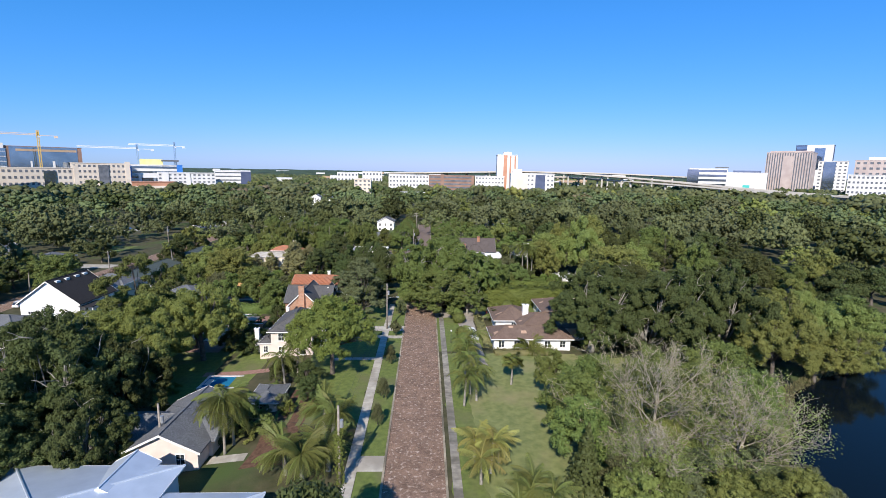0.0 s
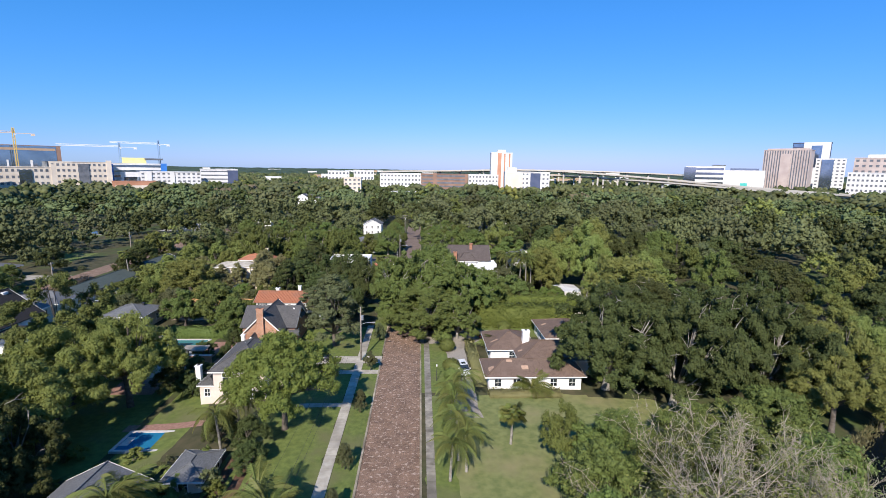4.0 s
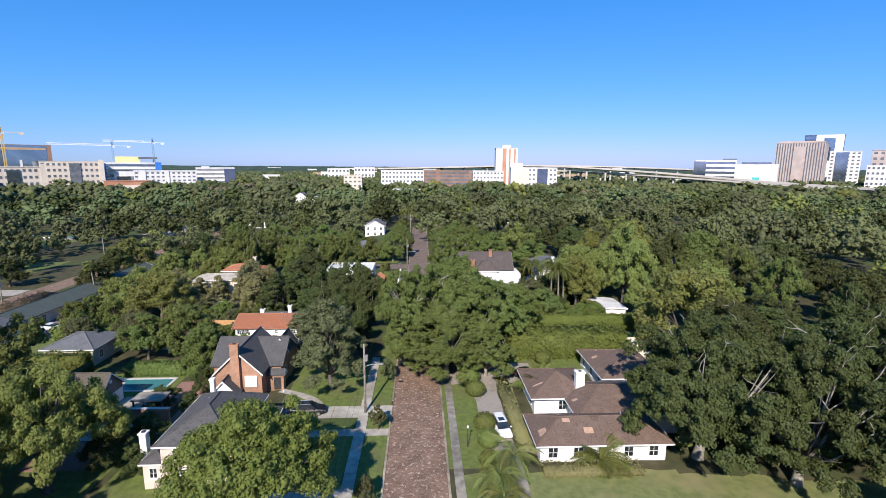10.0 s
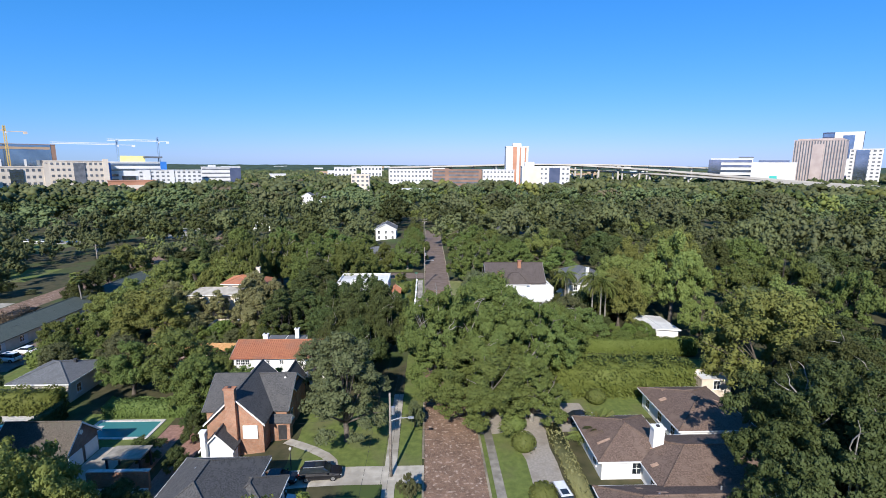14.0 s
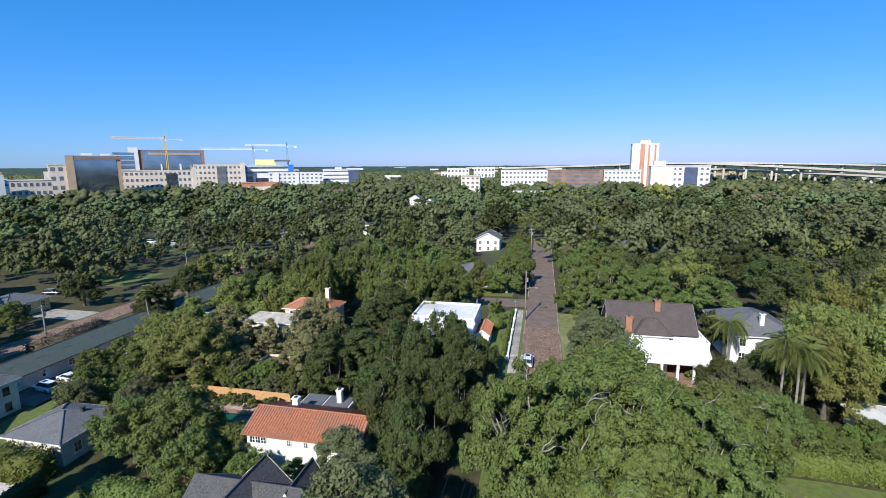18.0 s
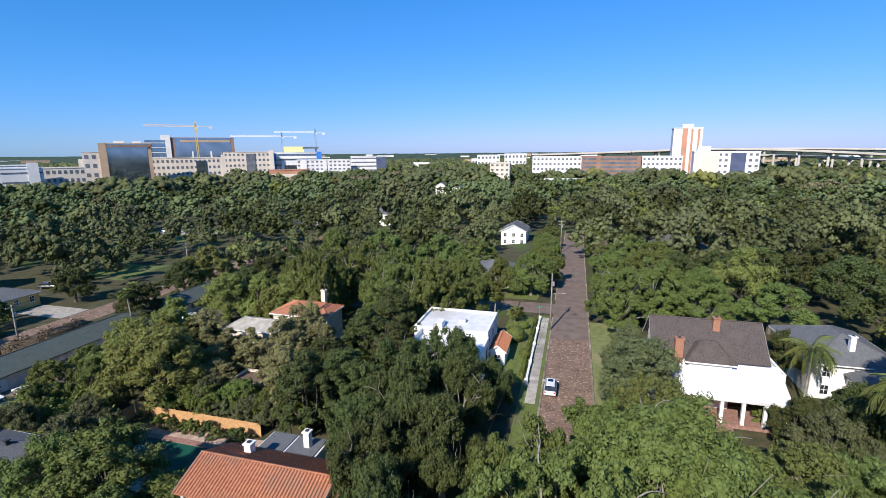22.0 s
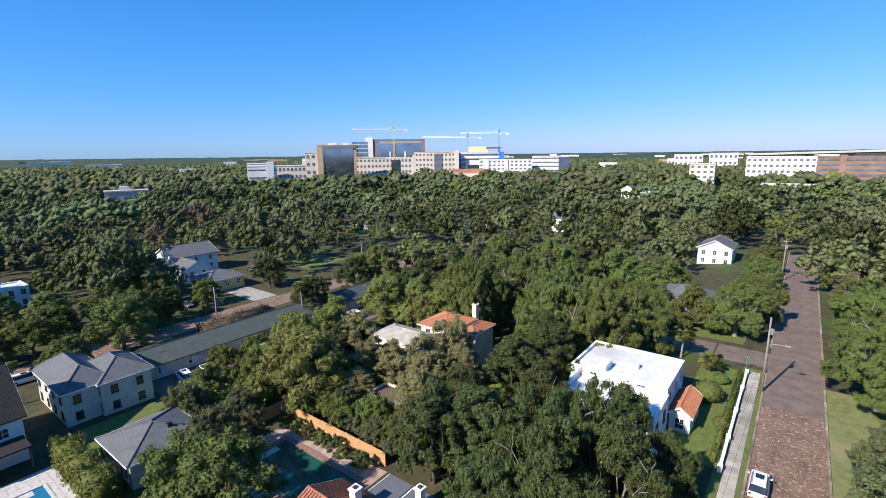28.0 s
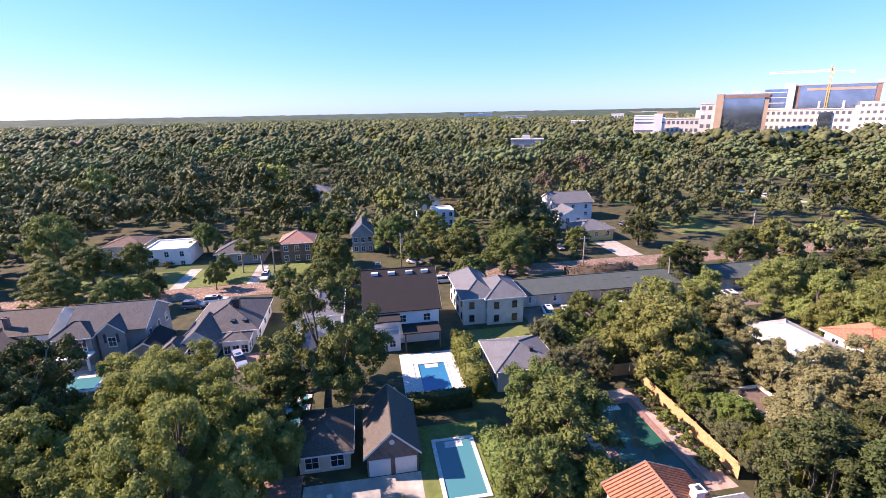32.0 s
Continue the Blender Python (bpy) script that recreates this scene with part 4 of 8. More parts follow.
def conifer(x, y, h, r):
    rng = np.random.default_rng(7)
    n = 2600
    z = h * (1 - rng.random(n) ** 0.6) * 0.97 + 0.3
    a = rng.uniform(0, 6.283, n)
    rr = r * (1 - z / (h * 1.02)) * rng.uniform(0.55, 1.1, n) * (1 + 0.18 * np.sin(z * 5))
    c = np.stack([np.cos(a) * rr, np.sin(a) * rr, z], 1)
    v, q = cards(rng, c, np.stack([np.cos(a), np.sin(a), np.full(n, 0.5)], 1), 0.2)
    t = thing("conifer", Matrix.Translation((x, y, G(x, y))), "narrow dark green conical conifer beside the lawn", "tree")
    part("trunk", Mesh().tube([(0, 0, -0.4), (0, 0, h * 0.5), (0, 0, h)], [0.2, 0.14, 0.03], 8), M_BARK, t)
    part("crown", np_mesh("crown", v, q), L_DARK, t)


conifer(19.6, 51.5, 8.5, 2.2)


# palms
def frond_mesh(L, droop, seed, leaflets=19, width=0.26, stiff=0.3):
    rng = np.random.default_rng(seed)
    vs, qs = [], []
    rib = [(L * t * (1 - 0.25 * droop * t), L * (stiff * t * 1.6 - droop * t * t)) for t in np.linspace(0, 1, 9)]
    ts = np.linspace(0, 1, 9)

    def at(t):
        return np.interp(t, ts, [p[0] for p in rib]), np.interp(t, ts, [p[1] for p in rib])
    for a, b in zip(ts[:-1], ts[1:]):
        (x0, z0), (x1, z1) = at(a), at(b)
        i = len(vs)
        w = 0.05 * (1.1 - a)
        vs += [(x0, -w, z0), (x0, w, z0), (x1, w, z1), (x1, -w, z1)]
        qs.append((i, i + 1, i + 2, i + 3))
    for k in range(leaflets):
        t = 0.12 + 0.88 * (k + 0.5) / leaflets
        x, z = at(t)
        ll = L * width * math.sin(math.pi * min(1, 0.15 + t * 0.85)) ** 0.6 * rng.uniform(0.8, 1.1)
        for s in (-1, 1):
            i = len(vs)
            ex, ey, ez = x + ll * 0.55, s * ll * 0.8, z - ll * rng.uniform(0.45, 1.0)
            w = L * 0.010
            vs += [(x - w, 0, z), (x + w, 0, z), (ex + w * 0.4, ey, ez), (ex - w * 0.4, ey, ez)]
            qs.append((i, i + 1, i + 2, i + 3))
    return np_mesh("frond", vs, qs)


def fan_mesh(L, seed):
    rng = np.random.default_rng(seed)
    vs, qs = [], []
    vs += [(0, -0.03, 0), (0, 0.03, 0), (L * 0.55, 0.02, L * 0.12), (L * 0.55, -0.02, L * 0.12)]
    qs.append((0, 1, 2, 3))
    for k in range(15):
        a = radians(-105 + 210 * k / 14)
        i = len(vs)
        e = L * 0.55 * rng.uniform(0.85, 1.05)
        cx, cz = L * 0.55, L * 0.12
        px, py = math.cos(a), math.sin(a)
        vs += [(cx - py * 0.03, px * 0.03, cz), (cx + py * 0.03, -px * 0.03, cz), (cx + px * e * 0.6 + py * 0.07, py * e * 0.6 - px * 0.07, cz + 0.03), (cx + px * e, py * e, cz - e * 0.28)]
        qs.append((i, i + 1, i + 2, i + 3))
    return np_mesh("leaf", vs, qs)


FRONDS = {"queen": [frond_mesh(3.0, 0.95, 1, 24, 0.24, 0.42), frond_mesh(2.9, 1.2, 2, 24, 0.26, 0.42)], "date": [frond_mesh(2.6, 0.50, 3, 28, 0.2), frond_mesh(2.4, 0.75, 4, 28, 0.2)], "fan": [fan_mesh(1.7, 5), fan_mesh(1.6, 6)]}
_leafed = {}


def palm(kind, x, y, h, label, leaves=None, n=15, scale=1.0, group="", r=0.16):
    leaves = leaves or L_PALM
    rng = random.Random(int(x * 31 + y * 17))
    t = thing("palm_tree", pose(x, y, G(x, y), 0, 0, rng.uniform(0, 360)), label, "palm", group)
    lx, ly = rng.uniform(-0.4, 0.4), rng.uniform(-0.4, 0.4)
    part("trunk", Mesh().tube([(0, 0, -0.4), (0, 0, 0.3), (lx * 0.4, ly * 0.4, h * 0.5), (lx, ly, h * 0.93), (lx, ly, h)], [r * 1.5, r * 1.2, r, r * 0.95, r * 0.5], 9).data("trunk", True), M_BARKGREY, t)
    for k in range(n):
        f = FRONDS[kind][k % 2]
        key = (f.name, leaves.name)
        if key not in _leafed:
            _leafed[key] = f.copy()
            _leafed[key].materials.append(leaves)
        o = new("frond", _leafed[key])
        o.parent = t
        up = 62 - 125 * ((k * 7 % n) / n) ** 0.85
        o.matrix_basis = Matrix.LocRotScale((lx, ly, h), Euler((0, -radians(up * 0.62 + 4), k * 2.39996), "XYZ"), [scale * rng.uniform(0.88, 1.1)] * 3)
    TREE_SPOTS.append((x, y, 2.0))


for _x, _y, _h in ((-25.0, 60.6, 7.2), (-24.6, 62.6, 5.8), (-21, 81.5, 6.2), (-22.5, 79, 5.5), (8.6, 75.5, 5.6), (9.4, 73.2, 5.0), (7.3, 71.5, 4.6), (8.2, 85.5, 5.2), (10.4, 88.2, 5.4), (8.4, 83, 4.6), (32.6, 175, 8.5), (33.2, 156.6, 12.0), (34.8, 155.6, 11.2), (36.8, 158, 10.5)):
    palm("queen", _x, _y, _h, "feathery queen palm with drooping fronds and a pale trunk", scale=1.55 if _x < -24 or _y > 150 else 1.3, n=34 if _x < -24 else 24 if _y > 150 else 16, group="queen palms")
for _x, _y, _h in ((-13, 53, 3.6), (-10.5, 55.5, 3.2), (-15.5, 55, 3.0), (-11.2, 61.5, 4.2), (-12.8, 64, 3.6), (18.8, 112.5, 1.4), (22, 93.6, 1.0)):
    palm("date", _x, _y, _h, "low thick date palm with arching fronds", n=28, scale=1.7, group="date palms", r=0.24)
for _x, _y, _h in ((7.4, 56.5, 3.6), (9.2, 54.8, 4.0), (7.8, 52.8, 3.4), (10.6, 57, 3.0)):
    palm("date", _x, _y, _h, "palm with yellowed arching fronds at the roadside", leaves=L_PALMY, n=20, scale=1.3, group="yellowed palms")
for _x, _y, _h in ((12, 47.5, 3.0), (14.5, 46.5, 3.2), (10.8, 45.5, 2.8), (13, 49.5, 2.6)):
    palm("date", _x, _y, _h, "clumped green palm beside the lawn", n=20, scale=1.3, group="clumped palms")
for _x, _y, _h in ((16.0, 79, 4.2), (-16.5, 203, 4.2), (-11.5, 199.5, 2.0), (-92, 178, 9), (-97, 184, 8.5), (-99, 127, 6.5), (-94, 186, 8), (-35.9, 162.3, 6.0), (-31.8, 164.8, 6.5), (-70, 146, 2.0), (-67, 149, 2.0), (-66, 141.5, 1.6), (-118, 146, 7), (-126, 82, 7), (-124, 90, 8), (-121, 88, 7)):
    palm("fan", _x, _y, _h, "cabbage palm with a round head of fan leaves", n=26 if abs(_x) < 60 else 20, scale=1.15, group="cabbage palms")


# hedges and clipped shrubs
def leafy_box(name, x0, x1, y0, y1, h, leaves, label, density=26, size=0.15, z=None, wob=0.15, cat="hedge", kind=""):
    rng = np.random.default_rng(int(abs(x0 * 7 + y0 * 3)))
    cx, cy = (x0 + x1) / 2, (y0 + y1) / 2
    z0 = G(cx, cy) if z is None else z
    m = Mesh().box(x0 - cx + 0.12, x1 - cx - 0.12, y0 - cy + 0.12, y1 - cy - 0.12, -0.3, h - 0.12)
    w, d = x1 - x0, y1 - y0
    sides = [((0, 0, 1), w * d), ((0, -1, 0), w * h), ((0, 1, 0), w * h), ((1, 0, 0), d * h), ((-1, 0, 0), d * h)]
    cs, ns = [], []
    for nrm, area in sides:
        k = int(area * density) + 4
        u = rng.uniform(-0.5, 0.5, (k, 3)) * (w, d, h) + (0, 0, h / 2)
        for ax in range(3):
            if nrm[ax]:
                u[:, ax] = (h if ax == 2 else nrm[ax] * (w, d)[ax] / 2) + rng.normal(0, wob * 0.5, k)
        u[:, 2] += wob * np.sin(u[:, 0] * 1.3 + cx) * np.sin(u[:, 1] * 1.1) * (u[:, 2] > h * 0.6)
        cs.append(u)
        ns.append(np.tile(nrm, (k, 1)))
    v, q = cards(rng, np.concatenate(cs), np.concatenate(ns).astype(float) + (0, 0, 0.2), size)
    i = len(m.v)
    mesh = np_mesh(name, np.concatenate([np.array(m.v), v]), np.concatenate([np.array(m.f), q + i]))
    mesh.materials.append(leaves)
    o = tagged(new(name, mesh), label, cat, "", kind)
    o.matrix_basis = Matrix.Translation((cx, cy, z0))
    return o


def round_shrub(x, y, r, label, leaves=None, squash=0.85, name="round_shrub", group="clipped round shrubs"):
    rng = np.random.default_rng(int(abs(x * 13 + y * 7)))
    d = rng.normal(0, 1, (int(420 * r), 3))
    d[:, 2] = np.abs(d[:, 2]) * 1.0 - 0.25
    d /= np.linalg.norm(d, axis=1)[:, None]
    c = d * np.array([r, r, r * squash]) * rng.uniform(0.93, 1.05, (len(d), 1)) + (0, 0, r * squash * 0.8)
    v, q = cards(rng, c, d, 0.13)
    core = ICO1[0] * np.array([r, r, r * squash]) * 0.93 + (0, 0, r * squash * 0.8)
    mesh = np_mesh(name, np.concatenate([core, v]), q + len(core), ICO1[1])
    mesh.materials.append(leaves or L_OAK)
    o = tagged(new(name, mesh), label, "shrub", group)
    o.matrix_basis = Matrix.Translation((x, y, G(x, y)))


leafy_box("clipped_hedge", 17.5, 39.5, 126.2, 132.5, 4.6, L_HEDGE, "deep rounded light green hedge beside the driveway", 34, 0.19, wob=0.8)
leafy_box("clipped_hedge", 26.5, 50.5, 144.2, 146.2, 3.0, L_HEDGE, "long clipped bright green hedge along a lawn", 26, 0.17)
leafy_box("clipped_hedge", -53, -37.4, 125.6, 128.2, 2.2, L_OAK, "clipped dark green hedge behind the pool", 26, 0.16)
leafy_box("clipped_hedge", -75, -61, 126.6, 129.4, 3.4, L_HEDGE, "tall loose hedge between pool deck and garden house", 24, 0.2, wob=0.5)
leafy_box("clipped_hedge", -60, -58.6, 117.6, 126.4, 2.6, L_DARK, "low dark hedge between two pool gardens", 24, 0.16)
leafy_box("clipped_hedge", -7.6, -7.0, 173, 201.5, 0.9, L_HEDGE, "low clipped hedge inside the white garden wall", 40, 0.12)
leafy_box("flower_bed", 13.2, 15.2, 96, 118, 0.7, L_CYPRESS, "brownish planting bed between driveway and house", 24, 0.13, cat="plants")
leafy_box("flower_bed", 15, 27, 91.8, 94, 0.8, L_CYPRESS, "brownish planting bed before the white house wall", 24, 0.13, cat="plants")
for _i in range(9):
    tree(K_SHRUB[_i % 2], -57.5 + _i * 1.9, 149.6 + 0.5 * (_i % 2), 1.1 + 0.3 * ((_i * 0.37) % 1), 1.3 + 1.2 * ((_i * 0.73) % 1), (L_OAK, L_HEDGE, L_DARK)[_i % 3], "loose shrub along the foot of the wooden fence", "shrub", "shrubs along the wooden fence")
for _i in range(18):
    tree(K_ROUND[_i % 2], 26.5 + _i * 1.05, 147.6 + 6.5 * ((_i * 0.618) % 1), 1.5 + 0.9 * ((_i * 0.37) % 1), 2.4 + 2.4 * ((_i * 0.73) % 1), (L_HEDGE, L_OAK, L_DARK)[_i % 3], "leafy bush at the foot of the queen palms", "shrub", "bushes behind the long hedge")
for _i in range(16):
    tree(K_ROUND[_i % 2], -58 + _i * 1.35, 154.2 + 2.6 * ((_i * 0.618) % 1), 1.6 + 1.2 * ((_i * 0.37) % 1), 3.0 + 2.5 * ((_i * 0.73) % 1), (L_OAK, L_GREY, L_HEDGE)[_i % 3], "bushy young tree above the wooden fence", "young_tree", "bushes above the wooden fence")
leafy_box("understorey", -80, -66, 145, 151, 2.6, L_OAK, "dense shrubs and young palms beside the car park", 13, 0.26, wob=1.0, cat="shrubs", kind="stuff")
leafy_box("understorey", -106, -102, 160, 177, 2.4, L_RUST, "brownish roadside shrubs behind the long roof", 16, 0.2, wob=0.7, cat="shrubs", kind="stuff")
for _x, _y, _r in ((8.8, 117.2, 1.7), (9.2, 112.5, 1.6), (9.4, 102.5, 1.6), (9.3, 98.6, 1.5), (8.9, 94.4, 1.3), (-10.2, 189, 2.0), (-7.6, 182, 1.0), (-9.3, 196, 1.1), (23, 124.5, 1.5)):
    round_shrub(_x, _y, _r, "clipped ball-shaped dark green shrub beside the drive")
for _x, _y, _r in ((-5.5, 74, 1.2), (-5.4, 88, 1.3), (-5.3, 103, 1.4), (-5.0, 118.5, 1.5), (-5.6, 66, 1.0)):
    tree(K_ROUND[int(_y) % 2], _x, _y, _r * 0.85, 2.2 + _r, L_GREY, "young grey-green street tree on the grass verge", "young_tree", "young trees on the verge")
for _i in range(70):
    _x, _y = _trng.uniform(-34, -18), _trng.uniform(62, 82)
    if _i >= 22:
        _x, _y = [(_trng.uniform(16, 30), _trng.uniform(40, 52)), (_trng.uniform(-60, -30), _trng.uniform(72, 84)), (_trng.uniform(46, 62), _trng.uniform(66, 84)), (_trng.uniform(-44, -20), _trng.uniform(156, 176))][_i % 4]
        if _x > shore_x(_y) - 2:
            continue
    tree(K_SHRUB[_i % 2], _x, _y, _trng.uniform(0.9, 1.9), _trng.uniform(1.3, 3.0), _trng.choice([L_OAK, L_HEDGE, L_GREY, L_LIGHT]), "loose garden shrub under the trees", "shrub", "garden shrubs")


# ---------------------------------------------------------------- streets and yards
sheet("road", -3.65, 3.65, -60, 318, M_ROAD, "worn reddish brick-paved street", 0.015, 6)
sheet("street_asphalt", -3.6, 3.6, 192, 317, M_STREET, "smooth brown-grey street surface beyond the junction", 0.03, 6)
sheet("cross_street", -110, -3.4, 206.5, 214.0, M_STREET, "shaded side street running off the brick street", 0.012, 4)
sheet("back_street", -117, -109.2, -60, 330, M_ROAD, "reddish brick-paved back street", 0.015, 6)
sheet("lawn", 5.9, 31, 40, 93, M_DRYGRASS, "sunny dry-green lawn sloping to the lake", 0.02, 2, edge=1.2)
sheet("lawn", 31, 58, 62, 92, M_DRYGRASS, "patchy shaded lawn under the lakeside oaks", 0.02, 2, edge=1.5, seed=3)
sheet("lawn", -7.0, -3.95, 30, 205, M_GRASS, "grass verge between kerb and footpath", 0.02, 3)
sheet("lawn", 4.7, 8.4, 40, 92, M_GRASS, "grass strip beside the street", 0.03, 1.2, edge=0.8)
sheet("lawn", 3.95, 9.5, 94, 119, M_GRASS, "grass island between footpath and drive", 0.012, 3)
sheet("lawn", 4.0, 9.5, 160, 203, M_DRYGRASS, "dry grass verge by the street", 0.02, 3)
sheet("lawn", -21, -8.5, 66, 104, M_GRASS, "shaded green front lawn", 0.02, 2, edge=0.6)
sheet("lawn", -21, -8.5, 109.5, 127, M_GRASS, "bright green front lawn of the brick house", 0.02, 2, edge=0.3)
sheet("lawn", -13, -7.2, 172, 203, M_GRASS, "bright green front lawn behind the garden wall", 0.02, 2)
sheet("lawn", -60, -30, 76, 104, M_GRASS, "shaded back lawn under camphor trees", 0.02, 2, edge=1.0)
sheet("lawn", -56, -42, 118, 127, M_GRASS, "pool garden lawn", 0.015, 2)
sheet("lawn", 24, 52, 134, 143.6, M_GRASS, "lawn between two hedges", 0.02, 2)
sheet("lawn", 17, 42, 120, 127, M_GRASS, "lawn behind the brown-roofed house", 0.02, 2, edge=0.5)
sheet("lawn", -82, -74, 128, 146, M_GRASS, "sunny strip of lawn beside the stucco house", 0.02, 2)
sheet("lawn", -131, -117.5, 40, 110, M_GRASS, "front lawns along the back street", 0.02, 3, edge=1)
sheet("lawn", -158, -136, 212, 231, M_GRASS, "open park lawn beyond the back street", 0.02, 4, edge=3)
sheet("lawn", 9.5, 13, 176, 200, M_GRASS, "green front lawn beside the porch house", 0.02, 2)
sheet("lawn", -30, -8, 216, 240, M_GRASS, "corner lawn across the side street", 0.02, 3, edge=1)
sheet("drive_gravel", 9.0, 13.0, 86, 119, M_GRAVEL, "pale gravel driveway", 0.03, 3, edge=0.5)
sheet("drive_gravel", 3.7, 20.5, 116.5, 124.5, M_GRAVEL, "wide pale gravel drive to the street", 0.026, 2, edge=0.8)
sheet("drive_concrete", -21.5, -3.7, 106.2, 109.6, M_CONC, "concrete driveway with joints", 0.05, 2)
sheet("drive_concrete", -17, -3.7, 101.5, 103.2, M_CONC, "narrow concrete path to the street", 0.03, 2)
sheet("drive_concrete", -17, -8, 89.5, 90.8, M_CONC, "narrow garden path", 0.03, 2)
sheet("drive_concrete", -8.4, -3.7, 55.2, 58.4, M_CONC, "concrete driveway apron", 0.05, 2)
sheet("garden_bed", -21.5, -16.4, 57, 78, M_MULCH, "bare reddish-brown mulch bed beside the gabled house", 0.02, 2, edge=0.8)
_m = Mesh()
_pts = [(-22.4, 116.4), (-20.6, 115.3), (-18.2, 113.7), (-16.2, 112.1), (-15.0, 110.6), (-14.6, 109.2)]
for (_x0, _y0), (_x1, _y1) in zip(_pts, _pts[1:]):
    _m.face(*[(_x, _y, G(_x, _y) + 0.06) for _x, _y in ((_x0 - 0.4, _y0 - 0.5), (_x1 - 0.45, _y1 - 0.45), (_x1 + 0.45, _y1 + 0.45), (_x0 + 0.4, _y0 + 0.5))])
solid("garden_path", _m.data("garden_path"), M_CONC, "curved concrete path to the brick house door", "path", "structure")
sheet("patio", -41.8, -34.4, 106.5, 123.5, M_REDPAVE, "shaded brick-paved patio beside the pool", 0.02, 2)
sheet("garden_bed", -45.5, -34.5, 128.6, 132.2, M_MULCH, "reddish mulch bed behind the pool hedge", 0.02, 2, edge=0.6)
sheet("garden_path", -26.5, -21.8, 58.5, 60.2, M_CONC, "narrow concrete path through the mulch bed", 0.035, 2)
sheet("drive_brick", -48.2, -43.6, 105.2, 118, M_CONC, "concrete court before the garage", 0.03, 2)
sheet("patio_brick", -50, -42, 98.5, 105, M_REDPAVE, "red brick patio before the cottage", 0.035, 2)
sheet("patio_brick", -40, -27.8, 86.8, 88.6, M_REDPAVE, "red brick terrace beside the pool", 0.024, 2, edge=0.3)
sheet("car_park", -89.5, -81.5, 143, 196, M_STREET, "asphalt parking strip before the long building", 0.02, 3)
sheet("lawn", -205, -168, 262, 300, M_GRASS, "park lawn between tree groups", 0.02, 5, edge=3)
sheet("park_path", -203, -168, 286, 294, M_CONC, "pale park road", 0.05, 4)
sheet("car_lot", -150, -128, 304, 342, M_CONC, "pale open car park among the trees", 0.03, 4)
sheet("drive_back", -109.5, -101, 80, 82.5, M_CONC, "concrete driveway on the back street", 0.03, 2)
for _y0, _y1 in ((67.4, 70.4), (84.6, 87.4)):
    sheet("drive_back", -132, -117, _y0, _y1, M_CONC, "pale concrete driveway", 0.03, 3)
sheet("drive_back", -81, -75, 88, 98, M_REDPAVE, "paved driveway by the grey house", 0.03, 3)
sheet("drive_back", -133, -117.4, 181, 188, M_CONC, "pale forecourt across the back street", 0.03, 3)


def pool(x0, x1, y0, y1, water, label, coping=0.5, cop_mat=None, z=None):
    z = G((x0 + x1) / 2, (y0 + y1) / 2) + 0.08 if z is None else z
    t = thing("swimming_pool", Matrix.Translation(((x0 + x1) / 2, (y0 + y1) / 2, z)), label, "pool")
    a, b, c = (x1 - x0) / 2, (y1 - y0) / 2, coping
    m = Mesh().box(-a - c, a + c, -b - c, -b, -0.3, 0.06).box(-a - c, a + c, b, b + c, -0.3, 0.06).box(-a - c, -a, -b, b, -0.3, 0.06).box(a, a + c, -b, b, -0.3, 0.06)
    part("coping", m, cop_mat or M_PAVER, t)
    part("water", Mesh().face((-a, -b, -0.05), (a, -b, -0.05), (a, b, -0.05), (-a, b, -0.05)), water, t)
    part("steps", Mesh().box(-a + 0.1, -a + 1.2, -b * 0.5, b * 0.5, -0.25, -0.03), M_PAVER, t)
    return t


pool(-71.4, -62.2, 120.4, 124.6, M_POOLB, "blue rectangular pool in a white paver deck", 0.35)
pool(-52.6, -43.6, 120.3, 124.6, M_POOLT, "turquoise rectangular pool with pale coping", 0.45)
sheet("pool_terrace", -59, -39.6, 138.6, 150.9, M_PINKPAVE, "worn pinkish terrace round the green pool", 0.012, 2, edge=0.4)
pool(-55.6, -41.3, 141.0, 147.5, M_POOLG, "dark green neglected pool with red brick edge", 0.9, M_REDPAVE)
pool(-38, -28.8, 81.6, 86, M_POOLB, "shaded blue pool behind the garden trees", 0.4)
pool(-72, -66, 177, 183, M_POOLT, "turquoise pool behind the tower house", 0.5)
pool(-79, -74, 66.5, 72, M_POOLT, "small turquoise pool behind the grey house", 0.6)
pool(-66, -59, 100, 104, M_POOLT, "turquoise pool under the tall tree", 0.5)
sheet("deck_bed", -75.2, -61.1, 117.7, 126.3, M_PAVER, "pale paver bed of the pool deck", 0.012, 2)
# white paver deck: slabs round the blue pool
deck = tagged(new("pool_deck"), "white paver deck round the blue pool", "paving", "", "structure")
_slab = Mesh().box(-0.57, 0.57, -0.48, 0.48, -0.1, 0.03).data("slab")
_slab.materials.append(M_PAVER)
for _i in range(12):
    for _j in range(9):
        _x, _y = -74.6 + _i * 1.17, 118.2 + _j * 0.99
        if -72.2 < _x < -61.4 and 119.6 < _y < 124.9:
            continue
        o = new("slab", _slab)
        o.parent = deck
        o.matrix_basis = Matrix.Translation((_x, _y, G(_x, _y) + 0.05))


# ---------------------------------------------------------------- houses
def local(t):
    return t.matrix_basis.translation


